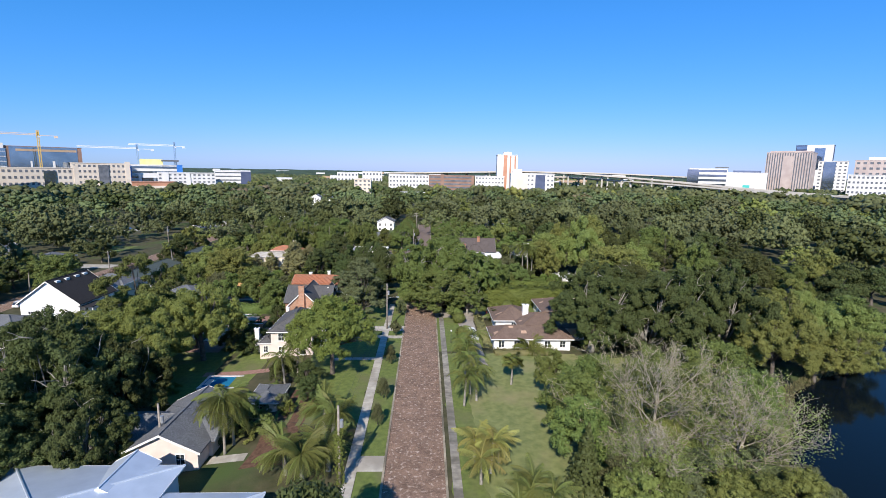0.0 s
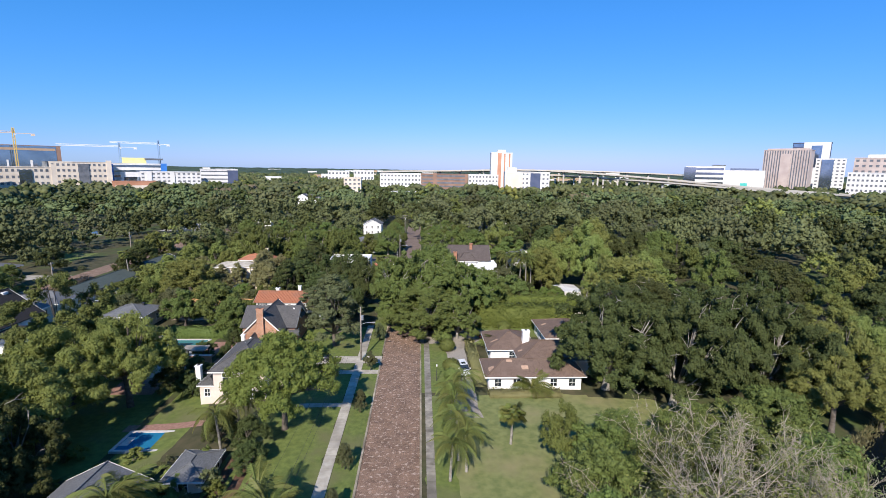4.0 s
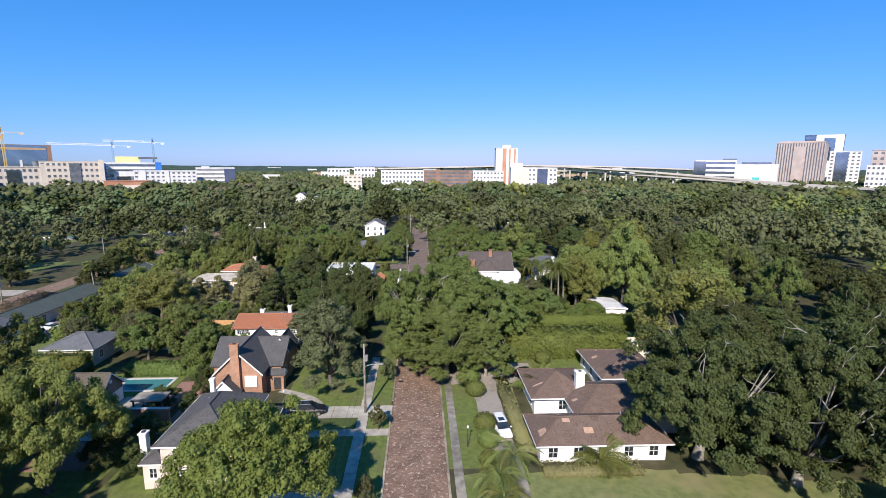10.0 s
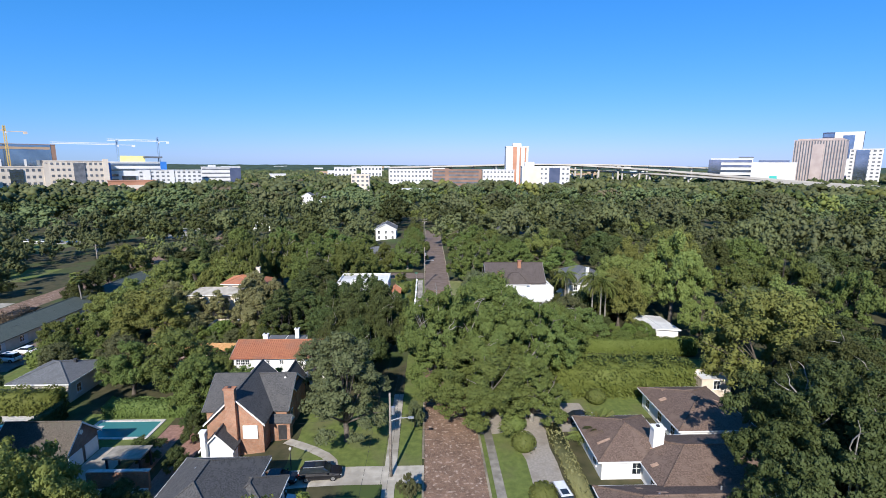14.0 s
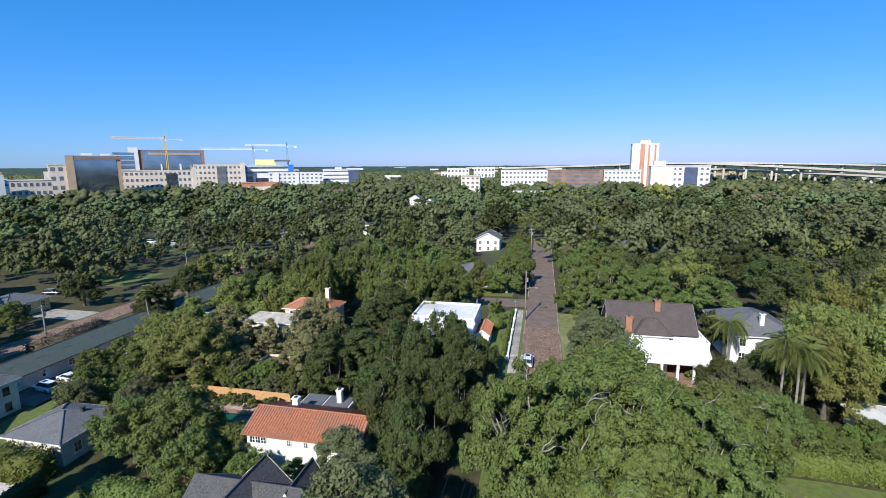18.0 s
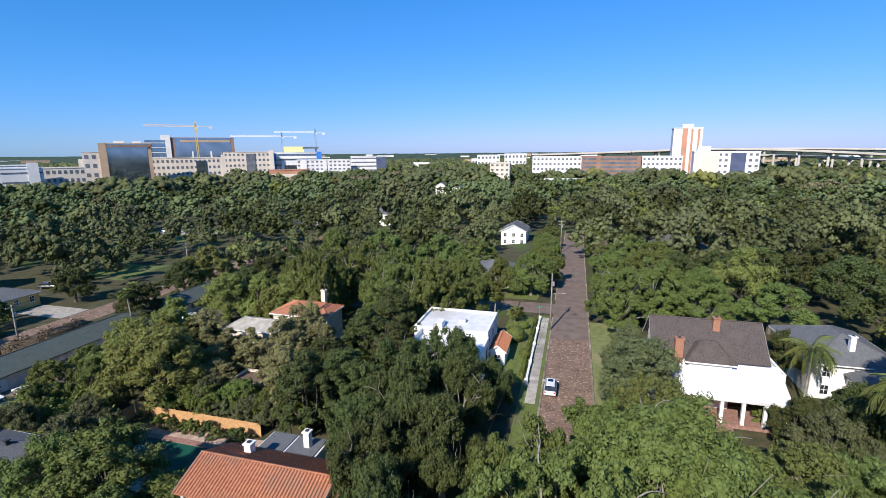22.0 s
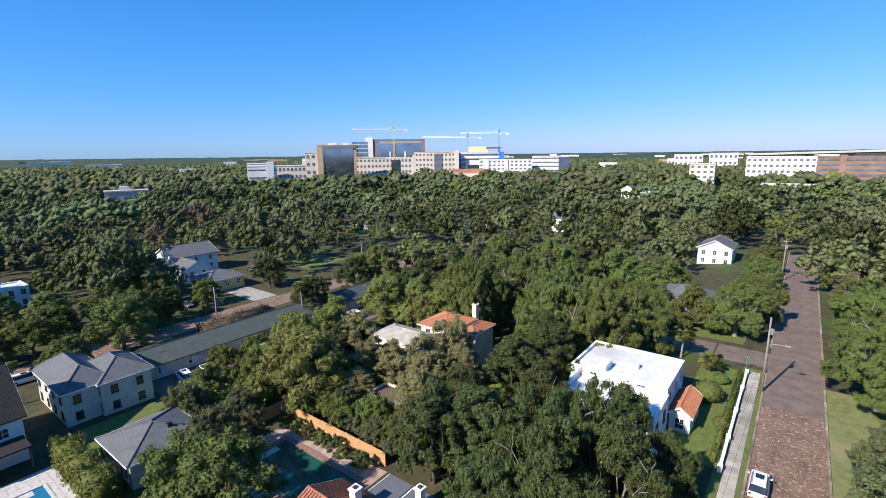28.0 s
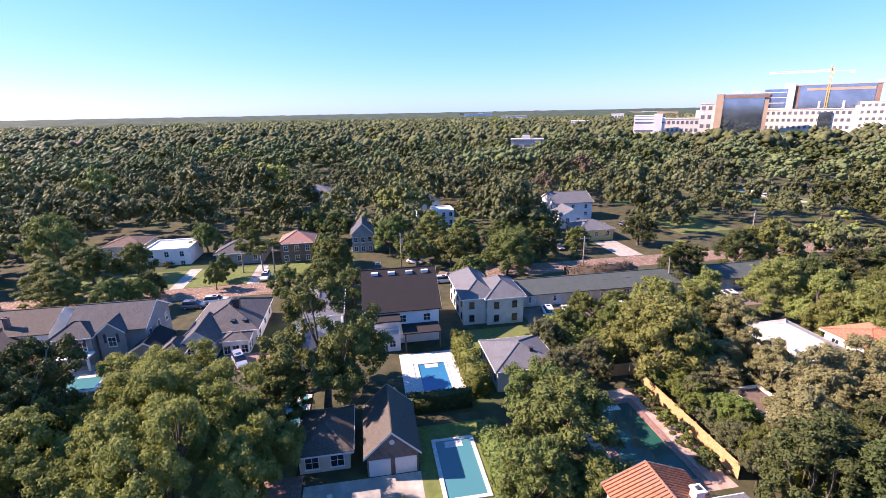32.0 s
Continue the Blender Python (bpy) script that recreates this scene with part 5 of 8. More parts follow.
def window_mesh(w, h):
    """Frame with a cross bar; the pane sits back in it. The outside looks along -y."""
    b = 0.09
    f = Mesh()
    f.v = [(sx * (w / 2 + o), y, sz * (h / 2 + o)) for y in (-0.07, 0.0) for o in (b, 0.0) for sx, sz in ((-1, -1), (1, -1), (1, 1), (-1, 1))]
    for k in range(4):
        n = (k + 1) % 4
        f.f += [(k, n, 4 + n, 4 + k), (k, 8 + k, 8 + n, n), (4 + k, 4 + n, 12 + n, 12 + k)]
    bar = Mesh()
    bar.v = [(x, -0.045, z) for x, z in ((-w / 2, -0.03), (-0.03, -0.03), (-0.03, -h / 2), (0.03, -h / 2), (0.03, -0.03), (w / 2, -0.03), (w / 2, 0.03), (0.03, 0.03), (0.03, h / 2), (-0.03, h / 2), (-0.03, 0.03), (-w / 2, 0.03))]
    bar.f = [(0, 1, 10, 11), (1, 2, 3, 4), (4, 5, 6, 7), (7, 8, 9, 10), (1, 4, 7, 10)]
    sill = Mesh().box(-w / 2 - 0.16, w / 2 + 0.16, -0.14, -0.003, -h / 2 - b - 0.07, -h / 2 - b - 0.003)
    return f.data("window"), Mesh().box(-w / 2, w / 2, -0.025, 0, -h / 2, h / 2).data("pane"), bar.data("glazing_bar"), sill.data("sill")


_win = {}


def add_window(parent, side, u, z, w, h, frame=None, pane=None, name="window"):
    frame, pane = frame or M_TRIM, pane or M_GLASS
    key = (w, h, frame.name, pane.name)
    if key not in _win:
        _win[key] = window_mesh(w, h)
        for me, ma in zip(_win[key], (frame, pane, frame, frame)):
            me.materials.append(ma)
    x0, x1, y0, y1 = side[1]
    m = {"S": pose(u, y0, z), "N": pose(u, y1, z, 0, 0, 180), "E": pose(x1, u, z, 0, 0, 90), "W": pose(x0, u, z, 0, 0, -90)}[side[0]]
    o = new(name, _win[key][0])
    o.parent = parent
    o.matrix_basis = m
    for nm, me in zip(("pane", "glazing_bar", "sill"), _win[key][1:]):
        p = new(nm, me)
        p.parent = o
    return o


def roof_mesh(x0, x1, y0, y1, ze, zr, style, thick=0.16):
    m = Mesh()
    cx, cy = (x0 + x1) / 2, (y0 + y1) / 2
    A, B, C, D = (x0, y0, ze), (x1, y0, ze), (x1, y1, ze), (x0, y1, ze)
    a, b, c, d = [(p[0], p[1], ze - thick) for p in (A, B, C, D)]
    if style == "hip":
        m.face(d, c, b, a)
        if x1 - x0 >= y1 - y0:
            i = (y1 - y0) / 2 * 0.98
            R, S = (x0 + i, cy, zr), (x1 - i, cy, zr)
            m.face(A, B, S, R).face(C, D, R, S).face(B, C, S).face(D, A, R)
        else:
            i = (x1 - x0) / 2 * 0.98
            R, S = (cx, y0 + i, zr), (cx, y1 - i, zr)
            m.face(D, A, R, S).face(B, C, S, R).face(A, B, R).face(C, D, S)
        m.face(a, b, B, A).face(b, c, C, B).face(c, d, D, C).face(d, a, A, D)
    else:
        R, S = ((x0, cy, zr), (x1, cy, zr)) if style == "gable_x" else ((cx, y0, zr), (cx, y1, zr))
        for p, q in (((A, B), (R, S)), ((C, D), (S, R))) if style == "gable_x" else (((D, A), (S, R)), ((B, C), (R, S))):
            lo = [(*v[:2], v[2] - thick) for v in (*p, *reversed(q))]
            up = [*p, *reversed(q)]
            m.face(*up).face(*reversed(lo))
            for k in range(4):
                n = (k + 1) % 4
                m.face(lo[k], lo[n], up[n], up[k])
    return m


def ridge_lines(x0, x1, y0, y1, ze, zr, style):
    cx, cy = (x0 + x1) / 2, (y0 + y1) / 2
    if style == "gable_x":
        return [((x0, cy, zr), (x1, cy, zr))]
    if style == "gable_y":
        return [((cx, y0, zr), (cx, y1, zr))]
    if x1 - x0 >= y1 - y0:
        i = (y1 - y0) / 2 * 0.98
        R, S = (x0 + i, cy, zr), (x1 - i, cy, zr)
        return [(R, S), ((x0, y0, ze), R), ((x0, y1, ze), R), ((x1, y0, ze), S), ((x1, y1, ze), S)]
    i = (x1 - x0) / 2 * 0.98
    R, S = (cx, y0 + i, zr), (cx, y1 - i, zr)
    return [(R, S), ((x0, y0, ze), R), ((x1, y0, ze), R), ((x0, y1, ze), S), ((x1, y1, ze), S)]


FOOTPRINTS = []


class House:
    """One house; its blocks, roofs, windows and the rest are parts. Heights are over the sea of the plan, places in the plan."""

    def __init__(self, name, x, y, zb, label, category="house"):
        self.o, self.zb = (x, y, zb), zb
        self.t = thing(name, Matrix.Translation((x, y, zb)), label, category)

    def rel(self, x0, x1, y0, y1):
        return x0 - self.o[0], x1 - self.o[0], y0 - self.o[1], y1 - self.o[1]

    def block(self, x0, x1, y0, y1, ze, zr, style, wall, roof, over=0.5, win=(), frame=None, size=(1.0, 1.4), trim=True, tiles=False, shut=None):
        FOOTPRINTS.append((x0 - 1, x1 + 1, y0 - 1, y1 + 1))
        a0, a1, b0, b1 = self.rel(x0, x1, y0, y1)
        e, r = ze - self.zb, zr - self.zb
        m = Mesh()
        th = 0.25
        m.box(a0, a1, b0, b0 + th, -0.8, e).box(a0, a1, b1 - th, b1, -0.8, e).box(a0, a0 + th, b0 + th, b1 - th, -0.8, e).box(a1 - th, a1, b0 + th, b1 - th, -0.8, e)
        cx, cy = (a0 + a1) / 2, (b0 + b1) / 2
        if style.startswith("gable"):
            lo, hi = (b0, b1) if style == "gable_x" else (a0, a1)
            foot = e + (r - e) * over / ((hi - lo) / 2 + over) - 0.1
            shape = [(lo, e), (hi, e), (hi, foot), ((lo + hi) / 2, r - 0.1), (lo, foot)]
            for u, sgn in ((a0, 1), (a1, -1)) if style == "gable_x" else ((b0, 1), (b1, -1)):
                for w in (u, u + sgn * th):
                    m.face(*[((w, c, z) if style == "gable_x" else (c, w, z)) for c, z in shape])
        part("wall", m, wall, self.t)
        f = (a0 - over, a1 + over, b0 - over, b1 + over)
        if style == "flat":
            part("roof", Mesh().box(a0 + th, a1 - th, b0 + th, b1 - th, e - 0.45, e - 0.3), roof, self.t)
            part("parapet_cap", Mesh().box(a0 - 0.05, a1 + 0.05, b0 - 0.05, b0 + th + 0.05, e, e + 0.06).box(a0 - 0.05, a1 + 0.05, b1 - th - 0.05, b1 + 0.05, e, e + 0.06).box(a0 - 0.05, a0 + th + 0.05, b0 + th + 0.05, b1 - th - 0.05, e, e + 0.06).box(a1 - th - 0.05, a1 + 0.05, b0 + th + 0.05, b1 - th - 0.05, e, e + 0.06), wall, self.t)
        else:
            rf = part("roof", roof_mesh(*f, e, r, style), roof, self.t)
            cap = Mesh()
            for p, q in ridge_lines(*f, e, r, style):
                cap.tube([(p[0], p[1], p[2] + 0.02), (q[0], q[1], q[2] + 0.02)], [0.11, 0.11], 5)
            part("ridge_cap", cap, roof, rf)
            if tiles:
                self.tile_rows(f, e, r, style, roof, rf)
            if trim:
                x0_, x1_, y0_, y1_ = f
                g = Mesh()
                if style == "hip":
                    g.box(x0_ - 0.03, x1_ + 0.03, y0_ - 0.05, y0_ - 0.004, e - 0.2, e - 0.01).box(x0_ - 0.03, x1_ + 0.03, y1_ + 0.004, y1_ + 0.05, e - 0.2, e - 0.01)
                    g.box(x0_ - 0.05, x0_ - 0.004, y0_, y1_, e - 0.2, e - 0.01).box(x1_ + 0.004, x1_ + 0.05, y0_, y1_, e - 0.2, e - 0.01)
                else:
                    for u in ((y0_ - 0.05, y0_ - 0.004), (y1_ + 0.004, y1_ + 0.05)) if style == "gable_y" else ((x0_ - 0.05, x0_ - 0.004), (x1_ + 0.004, x1_ + 0.05)):
                        s0, s1 = (x0_, x1_) if style == "gable_y" else (y0_, y1_)
                        mid = (s0 + s1) / 2
                        for p, q in ((s0, mid), (s1, mid)):
                            for lo, hi in ((-0.24, 0.03),):
                                pts = [(p, e + lo), (q, r + lo), (q, r + hi), (p, e + hi)]
                                for w in u:
                                    g.face(*[((c, w, z) if style == "gable_y" else (w, c, z)) for c, z in pts])
                        part("bargeboard", g, M_TRIM, self.t)
                        g = Mesh()
                if g.f:
                    part("fascia", g, M_TRIM, self.t)
        for spec in win:
            side, n, z = spec[:3]
            w, h = spec[3:5] if len(spec) > 4 else size
            lo, hi = (a0, a1) if side in "SN" else (b0, b1)
            for k in range(n):
                u = lo + (hi - lo) * (k + 0.5) / n
                add_window(self.t, (side, (a0, a1, b0, b1)), u, z - self.zb, w, h, frame)

    def tile_rows(self, f, e, r, style, roof, parent):
        """Barrel tiles: half-round rows running down both slopes, a row a piece."""
        x0, x1, y0, y1 = f
        step, cx, cy = 0.36, (x0 + x1) / 2, (y0 + y1) / 2
        if style == "gable_x":
            ends = [((0, ya, e + 0.03), (0, cy, r + 0.03)) for ya in (y0, y1)]
            n, shift = int((x1 - x0) / step), lambda k: (x0 + (k + 0.5) * step, 0, 0)
        else:
            ends = [((xa, 0, e + 0.03), (cx, 0, r + 0.03)) for xa in (x0, x1)]
            n, shift = int((y1 - y0) / step), lambda k: (0, y0 + (k + 0.5) * step, 0)
        for p, q in ends:
            me = Mesh().tube([p, q], [0.10, 0.10], 5, cap=False).data("tile_course")
            me.materials.append(roof)
            for k in range(n):
                t = 1.0
                if style == "hip":
                    i, u = (x1 - x0) / 2, shift(k)[1]
                    t = min(1.0, (u - y0) / i, (y1 - u) / i)
                one = me
                if t < 0.99:
                    one = Mesh().tube([p, tuple(a + (b - a) * t for a, b in zip(p, q))], [0.10, 0.10], 5, cap=False).data("tile_course")
                    one.materials.append(roof)
                o = new("tile_course", one)
                o.parent, o.matrix_basis = parent, Matrix.Translation(shift(k))

    def box(self, name, x0, x1, y0, y1, z0, z1, material, label="", parent=None):
        a0, a1, b0, b1 = self.rel(x0, x1, y0, y1)
        return part(name, Mesh().box(a0, a1, b0, b1, z0 - self.zb, z1 - self.zb), material, parent or self.t, label)

    def chimney(self, x, y, w, d, z0, z1, material, label="", pots=True):
        c = self.box("chimney", x - w / 2, x + w / 2, y - d / 2, y + d / 2, z0, z1, material, label)
        self.box("chimney_cap", x - w / 2 - 0.1, x + w / 2 + 0.1, y - d / 2 - 0.1, y + d / 2 + 0.1, z1, z1 + 0.16, material, parent=c)
        if pots:
            self.box("flue", x - 0.18, x + 0.18, y - 0.18, y + 0.18, z1 + 0.16, z1 + 0.3, M_DARKTRIM, parent=c)
        return c

    def vents(self, pts, material=None):
        for x, y, z in pts:
            a = x - self.o[0], y - self.o[1], z - self.zb
            part("roof_vent", Mesh().tube([(a[0], a[1], a[2] - 0.3), (a[0], a[1], a[2] + 0.3)], [0.09, 0.09], 7), material or M_STEEL, self.t)

    def door(self, side, x, y, z0, w=1.0, h=2.1, material=None, name="door"):
        m = Mesh()
        if side in "SN":
            s = -1 if side == "S" else 1
            m.box(x - w / 2 - self.o[0], x + w / 2 - self.o[0], *sorted((y - self.o[1], y + s * 0.06 - self.o[1])), z0 - self.zb, z0 + h - self.zb)
        else:
            s = -1 if side == "W" else 1
            m.box(*sorted((x - self.o[0], x + s * 0.06 - self.o[0])), y - w / 2 - self.o[1], y + w / 2 - self.o[1], z0 - self.zb, z0 + h - self.zb)
        return part(name, m, material or M_DOOR, self.t)


W2 = -2.2
# brick house with the steep front gable
h = House("brick_house", -27, 117, -1.0, "red brick house with steep dark shingle gables")
h.block(-33.6, -22.7, 118.0, 126.8, 3.2, 6.5, "gable_x", M_BRICKW, M_SH_DARK, 0.4, [("E", 2, 1.2), ("S", 3, 1.0)])
h.block(-31.9, -24.7, 114.4, 125.6, 3.2, 7.1, "gable_y", M_BRICKW, M_SH_DARK, 0.35, [("E", 1, 1.6)])
h.block(-25.1, -22.5, 122.0, 127.2, 4.0, 6.3, "gable_y", M_BRICKW, M_SH_DARK, 0.25)
h.block(-24.65, -22.0, 116.8, 117.95, 2.0, 2.7, "gable_x", M_BRICKW, M_SH_DARK, 0.25)
h.block(-31.7, -27.9, 112.2, 114.35, 0.9, 3.2, "gable_y", M_WHITE, M_SH_DARK, 0.3)
h.chimney(-28.5, 114.1, 1.3, 0.7, -1.2, 8.2, M_BRICKW, "brick chimney stack")
h.box("shutter", -27.3, -25.4, 114.24, 114.38, 1.1, 2.95, M_TRIM, "white shuttered window")
h.box("shutter_slat", -27.2, -25.5, 114.2, 114.235, 1.98, 2.06, M_TRIM)
h.chimney(-31.2, 111.8, 0.6, 0.6, -1.0, 3.6, M_WHITE, "white stucco stack", False)
h.door("S", -23.0, 116.78, -0.6, 1.1, 2.1, M_DARKTRIM)
# brick garden wall and pavilion beside the pool
h = House("garden_wall", -39, 108.5, -1.4, "red brick garden wall with a pale stone coping")
h.box("wall", -43.2, -36.2, 108.3, 108.65, -1.6, 0.75, M_BRICKW, "red brickwork")
h.box("coping", -43.3, -36.1, 108.22, 108.73, 0.75, 0.87, M_PAVER, "pale coping")
for _x in (-43.0, -39.7, -36.4):
    h.box("pier", _x - 0.28, _x + 0.28, 108.1, 108.29, -1.6, 0.7, M_BRICKW)
h.box("step", -43.2, -36.2, 107.2, 108.08, -1.6, -1.22, M_PAVER, "pale step")
h = House("garden_pavilion", -40.5, 113, -1.4, "low open garden pavilion with a flat grey roof")
h.box("roof", -43.0, -38.4, 110.6, 113.4, 0.75, 0.95, M_OLDCONC, "flat weathered roof")
for _x, _y in ((-42.8, 110.8), (-38.8, 110.8), (-42.8, 113.0), (-38.8, 113.0)):
    h.box("post", _x, _x + 0.2, _y, _y + 0.2, -1.6, 0.75, M_DARKTRIM)
# pink two-storey house
h = House("pink_house", -24, 96, -1.3, "pale pink two-storey house with a dark hip roof")
h.block(-29.4, -21.3, 93.6, 104.9, 4.3, 7.0, "hip", M_PINK, M_SH_DARK, 0.6, [("S", 2, 3.1), ("S", 2, 0.3), ("W", 3, 3.1), ("E", 4, 3.1), ("W", 2, 0.3)], size=(1.1, 1.5))
h.block(-31.8, -29.45, 94, 97.6, 1.7, 2.5, "hip", M_PINK, M_SH_DARK, 0.3, [("S", 1, 0.4, 0.8, 1.2)])
h.block(-23.5, -18.8, 97.8, 103.2, 3.2, 5.0, "hip", M_PINK, M_SH_DARK, 0.5, [("E", 2, 1.5)])
h.chimney(-33.4, 97.5, 0.8, 0.8, -1.5, 3.4, M_WHITE, "white chimney")
h.vents([(-23.5, 97, 5.6), (-26.8, 101, 5.9)])
# orange tiled house
h = House("tiled_house", -29, 139, -1.6, "white two-storey house with an orange barrel-tile roof")
h.block(-36, -21.5, 133.6, 141, 4.2, 5.9, "gable_x", M_WHITE, M_TILE, 0.45, [("W", 2, 2.9), ("S", 3, -0.2)], tiles=True)
for _x, _w, _hh in ((-35.2, 0.7, 0.8), (-34.45, 0.7, 0.8), (-33.7, 0.7, 0.8), (-30.25, 0.5, 0.65), (-28.0, 0.5, 0.65), (-24.6, 0.5, 0.65)):
    add_window(h.t, ("S", h.rel(-36, -21.5, 133.6, 141)), _x + 29, 3.35 + 1.6, _w, _hh)
h.box("flat_roof_wing", -33.5, -26.2, 141.05, 145.3, -1.7, 3.72, M_WHITE, "white flat-roofed rear wing")
h.block(-21.5, -17.5, 132.6, 143.5, 3.6, 5.0, "gable_y", M_WHITE, M_TILE, 0.4, [("S", 1, 2.2)], tiles=True)
h.chimney(-32.4, 139.6, 0.8, 0.8, 3.0, 6.0, M_WHITE, "white chimney")
h.chimney(-27.9, 143.6, 0.7, 0.7, 3.0, 5.6, M_WHITE, "white chimney")
h.box("roof_panel", -33.3, -30.2, 141.2, 145.2, 3.724, 3.86, M_SH_GREY, "grey roof deck panel")
h.box("roof_panel", -29.9, -26.4, 141.2, 145.2, 3.724, 3.86, M_SH_GREY, "grey roof deck panel")
# brick garage and cottage
h = House("brick_garage", -53, 115, W2, "dark brick double garage with a steep gable")
h.block(-57.4, -48.4, 112.1, 117.8, 0.5, 3.5, "gable_x", M_BRICKD, M_SH_MOSSY, 0.35)
for _y in (113.5, 116.4):
    h.door("E", -48.38, _y, W2 + 0.03, 2.4, 2.1, M_TRIM, "garage_door")
part("gable_vent", Mesh().tube([(4.55, -0.05, 4.2), (4.7, -0.05, 4.2)], [0.3, 0.3], 14), M_TRIM, h.t, "round white gable vent")
h = House("garden_cottage", -54, 107, W2, "small garden cottage with a mossy brown hip roof")
h.block(-58, -50.2, 104.6, 110.2, 0.4, 2.1, "hip", M_CREAM, M_SH_MOSSY, 0.5, [("E", 2, -0.8, 1.4, 1.6), ("S", 2, -0.7)])
# dark-roofed white house with balcony
h = House("balcony_house", -86, 119, W2, "white gabled house with a large dark roof and rear balcony")
h.block(-93, -79.5, 112.6, 125.2, 4.0, 9.4, "gable_y", M_WHITE, M_SH_BLACK, 0.5, [("E", 3, 2.4, 1.1, 1.2), ("S", 3, 1.4)])
h.block(-79.5, -76.8, 112.8, 118.2, 0.8, 0.8, "flat", M_WHITE, M_FLATROOF, 0, [("E", 2, -0.8, 0.9, 1.1)])
h.box("balcony_roof", -79.8, -76.6, 112.5, 118.4, 3.2, 3.4, M_SH_BLACK, "dark balcony roof")
h.box("awning", -79.5, -75.6, 118.6, 125, 1.2, 1.4, M_SH_BLACK, "black terrace canopy")
for _y in (118.9, 124.7):
    h.box("post", -75.9, -75.7, _y, _y + 0.2, W2, 1.2, M_DARKTRIM)
for _y in (112.9, 115.4, 118.0):
    h.box("post", -76.9, -76.7, _y, _y + 0.2, 0.85, 3.2, M_TRIM)
h.box("balcony_rail", -76.95, -76.87, 112.9, 118.2, 1.75, 1.85, M_TRIM, "white balcony rail")
for _y in (114.0, 117.0, 120.2, 123.0):
    h.box("skylight", -85.9, -85.1, _y, _y + 1.2, 8.55, 9.05, M_FLATROOF, "pale flat roof vent")
# beige stucco house
h = House("stucco_house", -90, 136, W2, "beige two-storey stucco house with a grey hip roof")
h.block(-98, -84.2, 130.6, 137, 3.2, 5.6, "hip", M_BEIGE, M_SH_GREY, 0.5, [("E", 2, 1.7), ("E", 2, -0.9), ("S", 4, 1.7), ("S", 4, -0.9)], frame=M_DARKTRIM, size=(0.8, 1.1))
h.block(-93, -83.4, 135, 142, 3.2, 5.4, "hip", M_BEIGE, M_SH_GREY, 0.5, [("E", 2, 1.7), ("E", 2, -0.9), ("N", 2, 1.7)], frame=M_DARKTRIM, size=(0.8, 1.1))
h = House("garden_house", -67, 136, W2, "low garden house with a dark grey hip roof")
h.block(-70.6, -61.6, 130.8, 139.6, 1.3, 3.1, "hip", M_BEIGE, M_SH_GREY, 0.5, [("E", 2, -0.5), ("S", 3, -0.5)])
h.chimney(-64.2, 136.5, 0.4, 0.4, 1.6, 2.9, M_DARKTRIM, "dark roof vent", False)
# long motel-like building
h = House("long_building", -92.5, 168, W2, "long low building with a grey-green roof and pale doors")
h.block(-97.5, -90, 143.6, 206, 0.6, 2.5, "gable_y", M_BEIGE, M_SH_GREEN, 0.7, [("E", 12, -0.7, 1.3, 1.2)])
for _i in range(9):
    h.door("E", -89.98, 146.3 + _i * 5.6, W2 + 0.05, 0.95, 2.05, M_BLUEWALL)
    h.box("roof_hatch", -92.6, -91.9, 146.6 + _i * 5.2, 147.9 + _i * 5.2, 1.3, 1.75, M_DARKTRIM, "dark roof vent")
# grey siding house with white trim
h = House("siding_house", -87, 70, W2, "grey-green siding two-storey house with white trim and front gables")
h.block(-93.5, -83.2, 64.6, 76.4, 3.2, 6.1, "gable_y", M_GREYWALL, M_SH_DARK, 0.4, [("N", 3, 1.5, 0.9, 1.4), ("N", 2, -1.2, 0.9, 1.3)], size=(0.9, 1.5))
h.block(-86.5, -81.6, 63.3, 69.0, 3.0, 4.9, "hip", M_GREYWALL, M_SH_DARK, 0.35, [("E", 2, 1.4, 1.1, 1.4), ("N", 1, 1.4)])
h.block(-86.5, -82.4, 69.6, 73.6, 3.1, 4.9, "gable_x", M_GREYWALL, M_SH_DARK, 0.3, [("E", 1, 1.5, 1.1, 1.5), ("E", 1, -1.2, 1.1, 1.0)])
for _y in (64.0, 65.1, 66.9, 68.0, 70.6, 72.5):
    h.box("shutter", -81.58 if _y < 69.2 else -82.38, -81.5 if _y < 69.2 else -82.3, _y - 0.18, _y + 0.18, 1.35, 2.9, M_DARKTRIM, "dark window shutter")
h.block(-87, -80.6, 74.9, 79.2, 0.3, 1.7, "gable_x", M_GREYWALL, M_SH_BLACK, 0.3)
h.box("porch_roof", -81.55, -79.4, 63.2, 69.2, 0.25, 0.5, M_TRIM, "white porch roof edge")
h.box("porch_floor", -81.55, -78.6, 63.0, 69.4, W2 - 0.2, W2 + 0.25, M_CONC, "pale porch terrace")
for _y in (63.4, 66.0, 68.8):
    h.box("porch_post", -79.8, -79.5, _y, _y + 0.3, W2 + 0.25, 0.25, M_TRIM, "square white porch post")
h = House("grey_bungalow", -88, 88, W2, "low bungalow with dark grey hip roofs and a glazed rear")
h.block(-98, -84.2, 82.5, 93.6, 0.9, 3.7, "hip", M_WHITE, M_SH_DARK, 0.5, [("N", 3, -0.7, 1.2, 1.3)])
h.block(-88, -80.5, 82.6, 87.6, 0.8, 3.0, "gable_x", M_WHITE, M_SH_DARK, 0.4, [("E", 2, -0.8, 1.1, 1.4)])
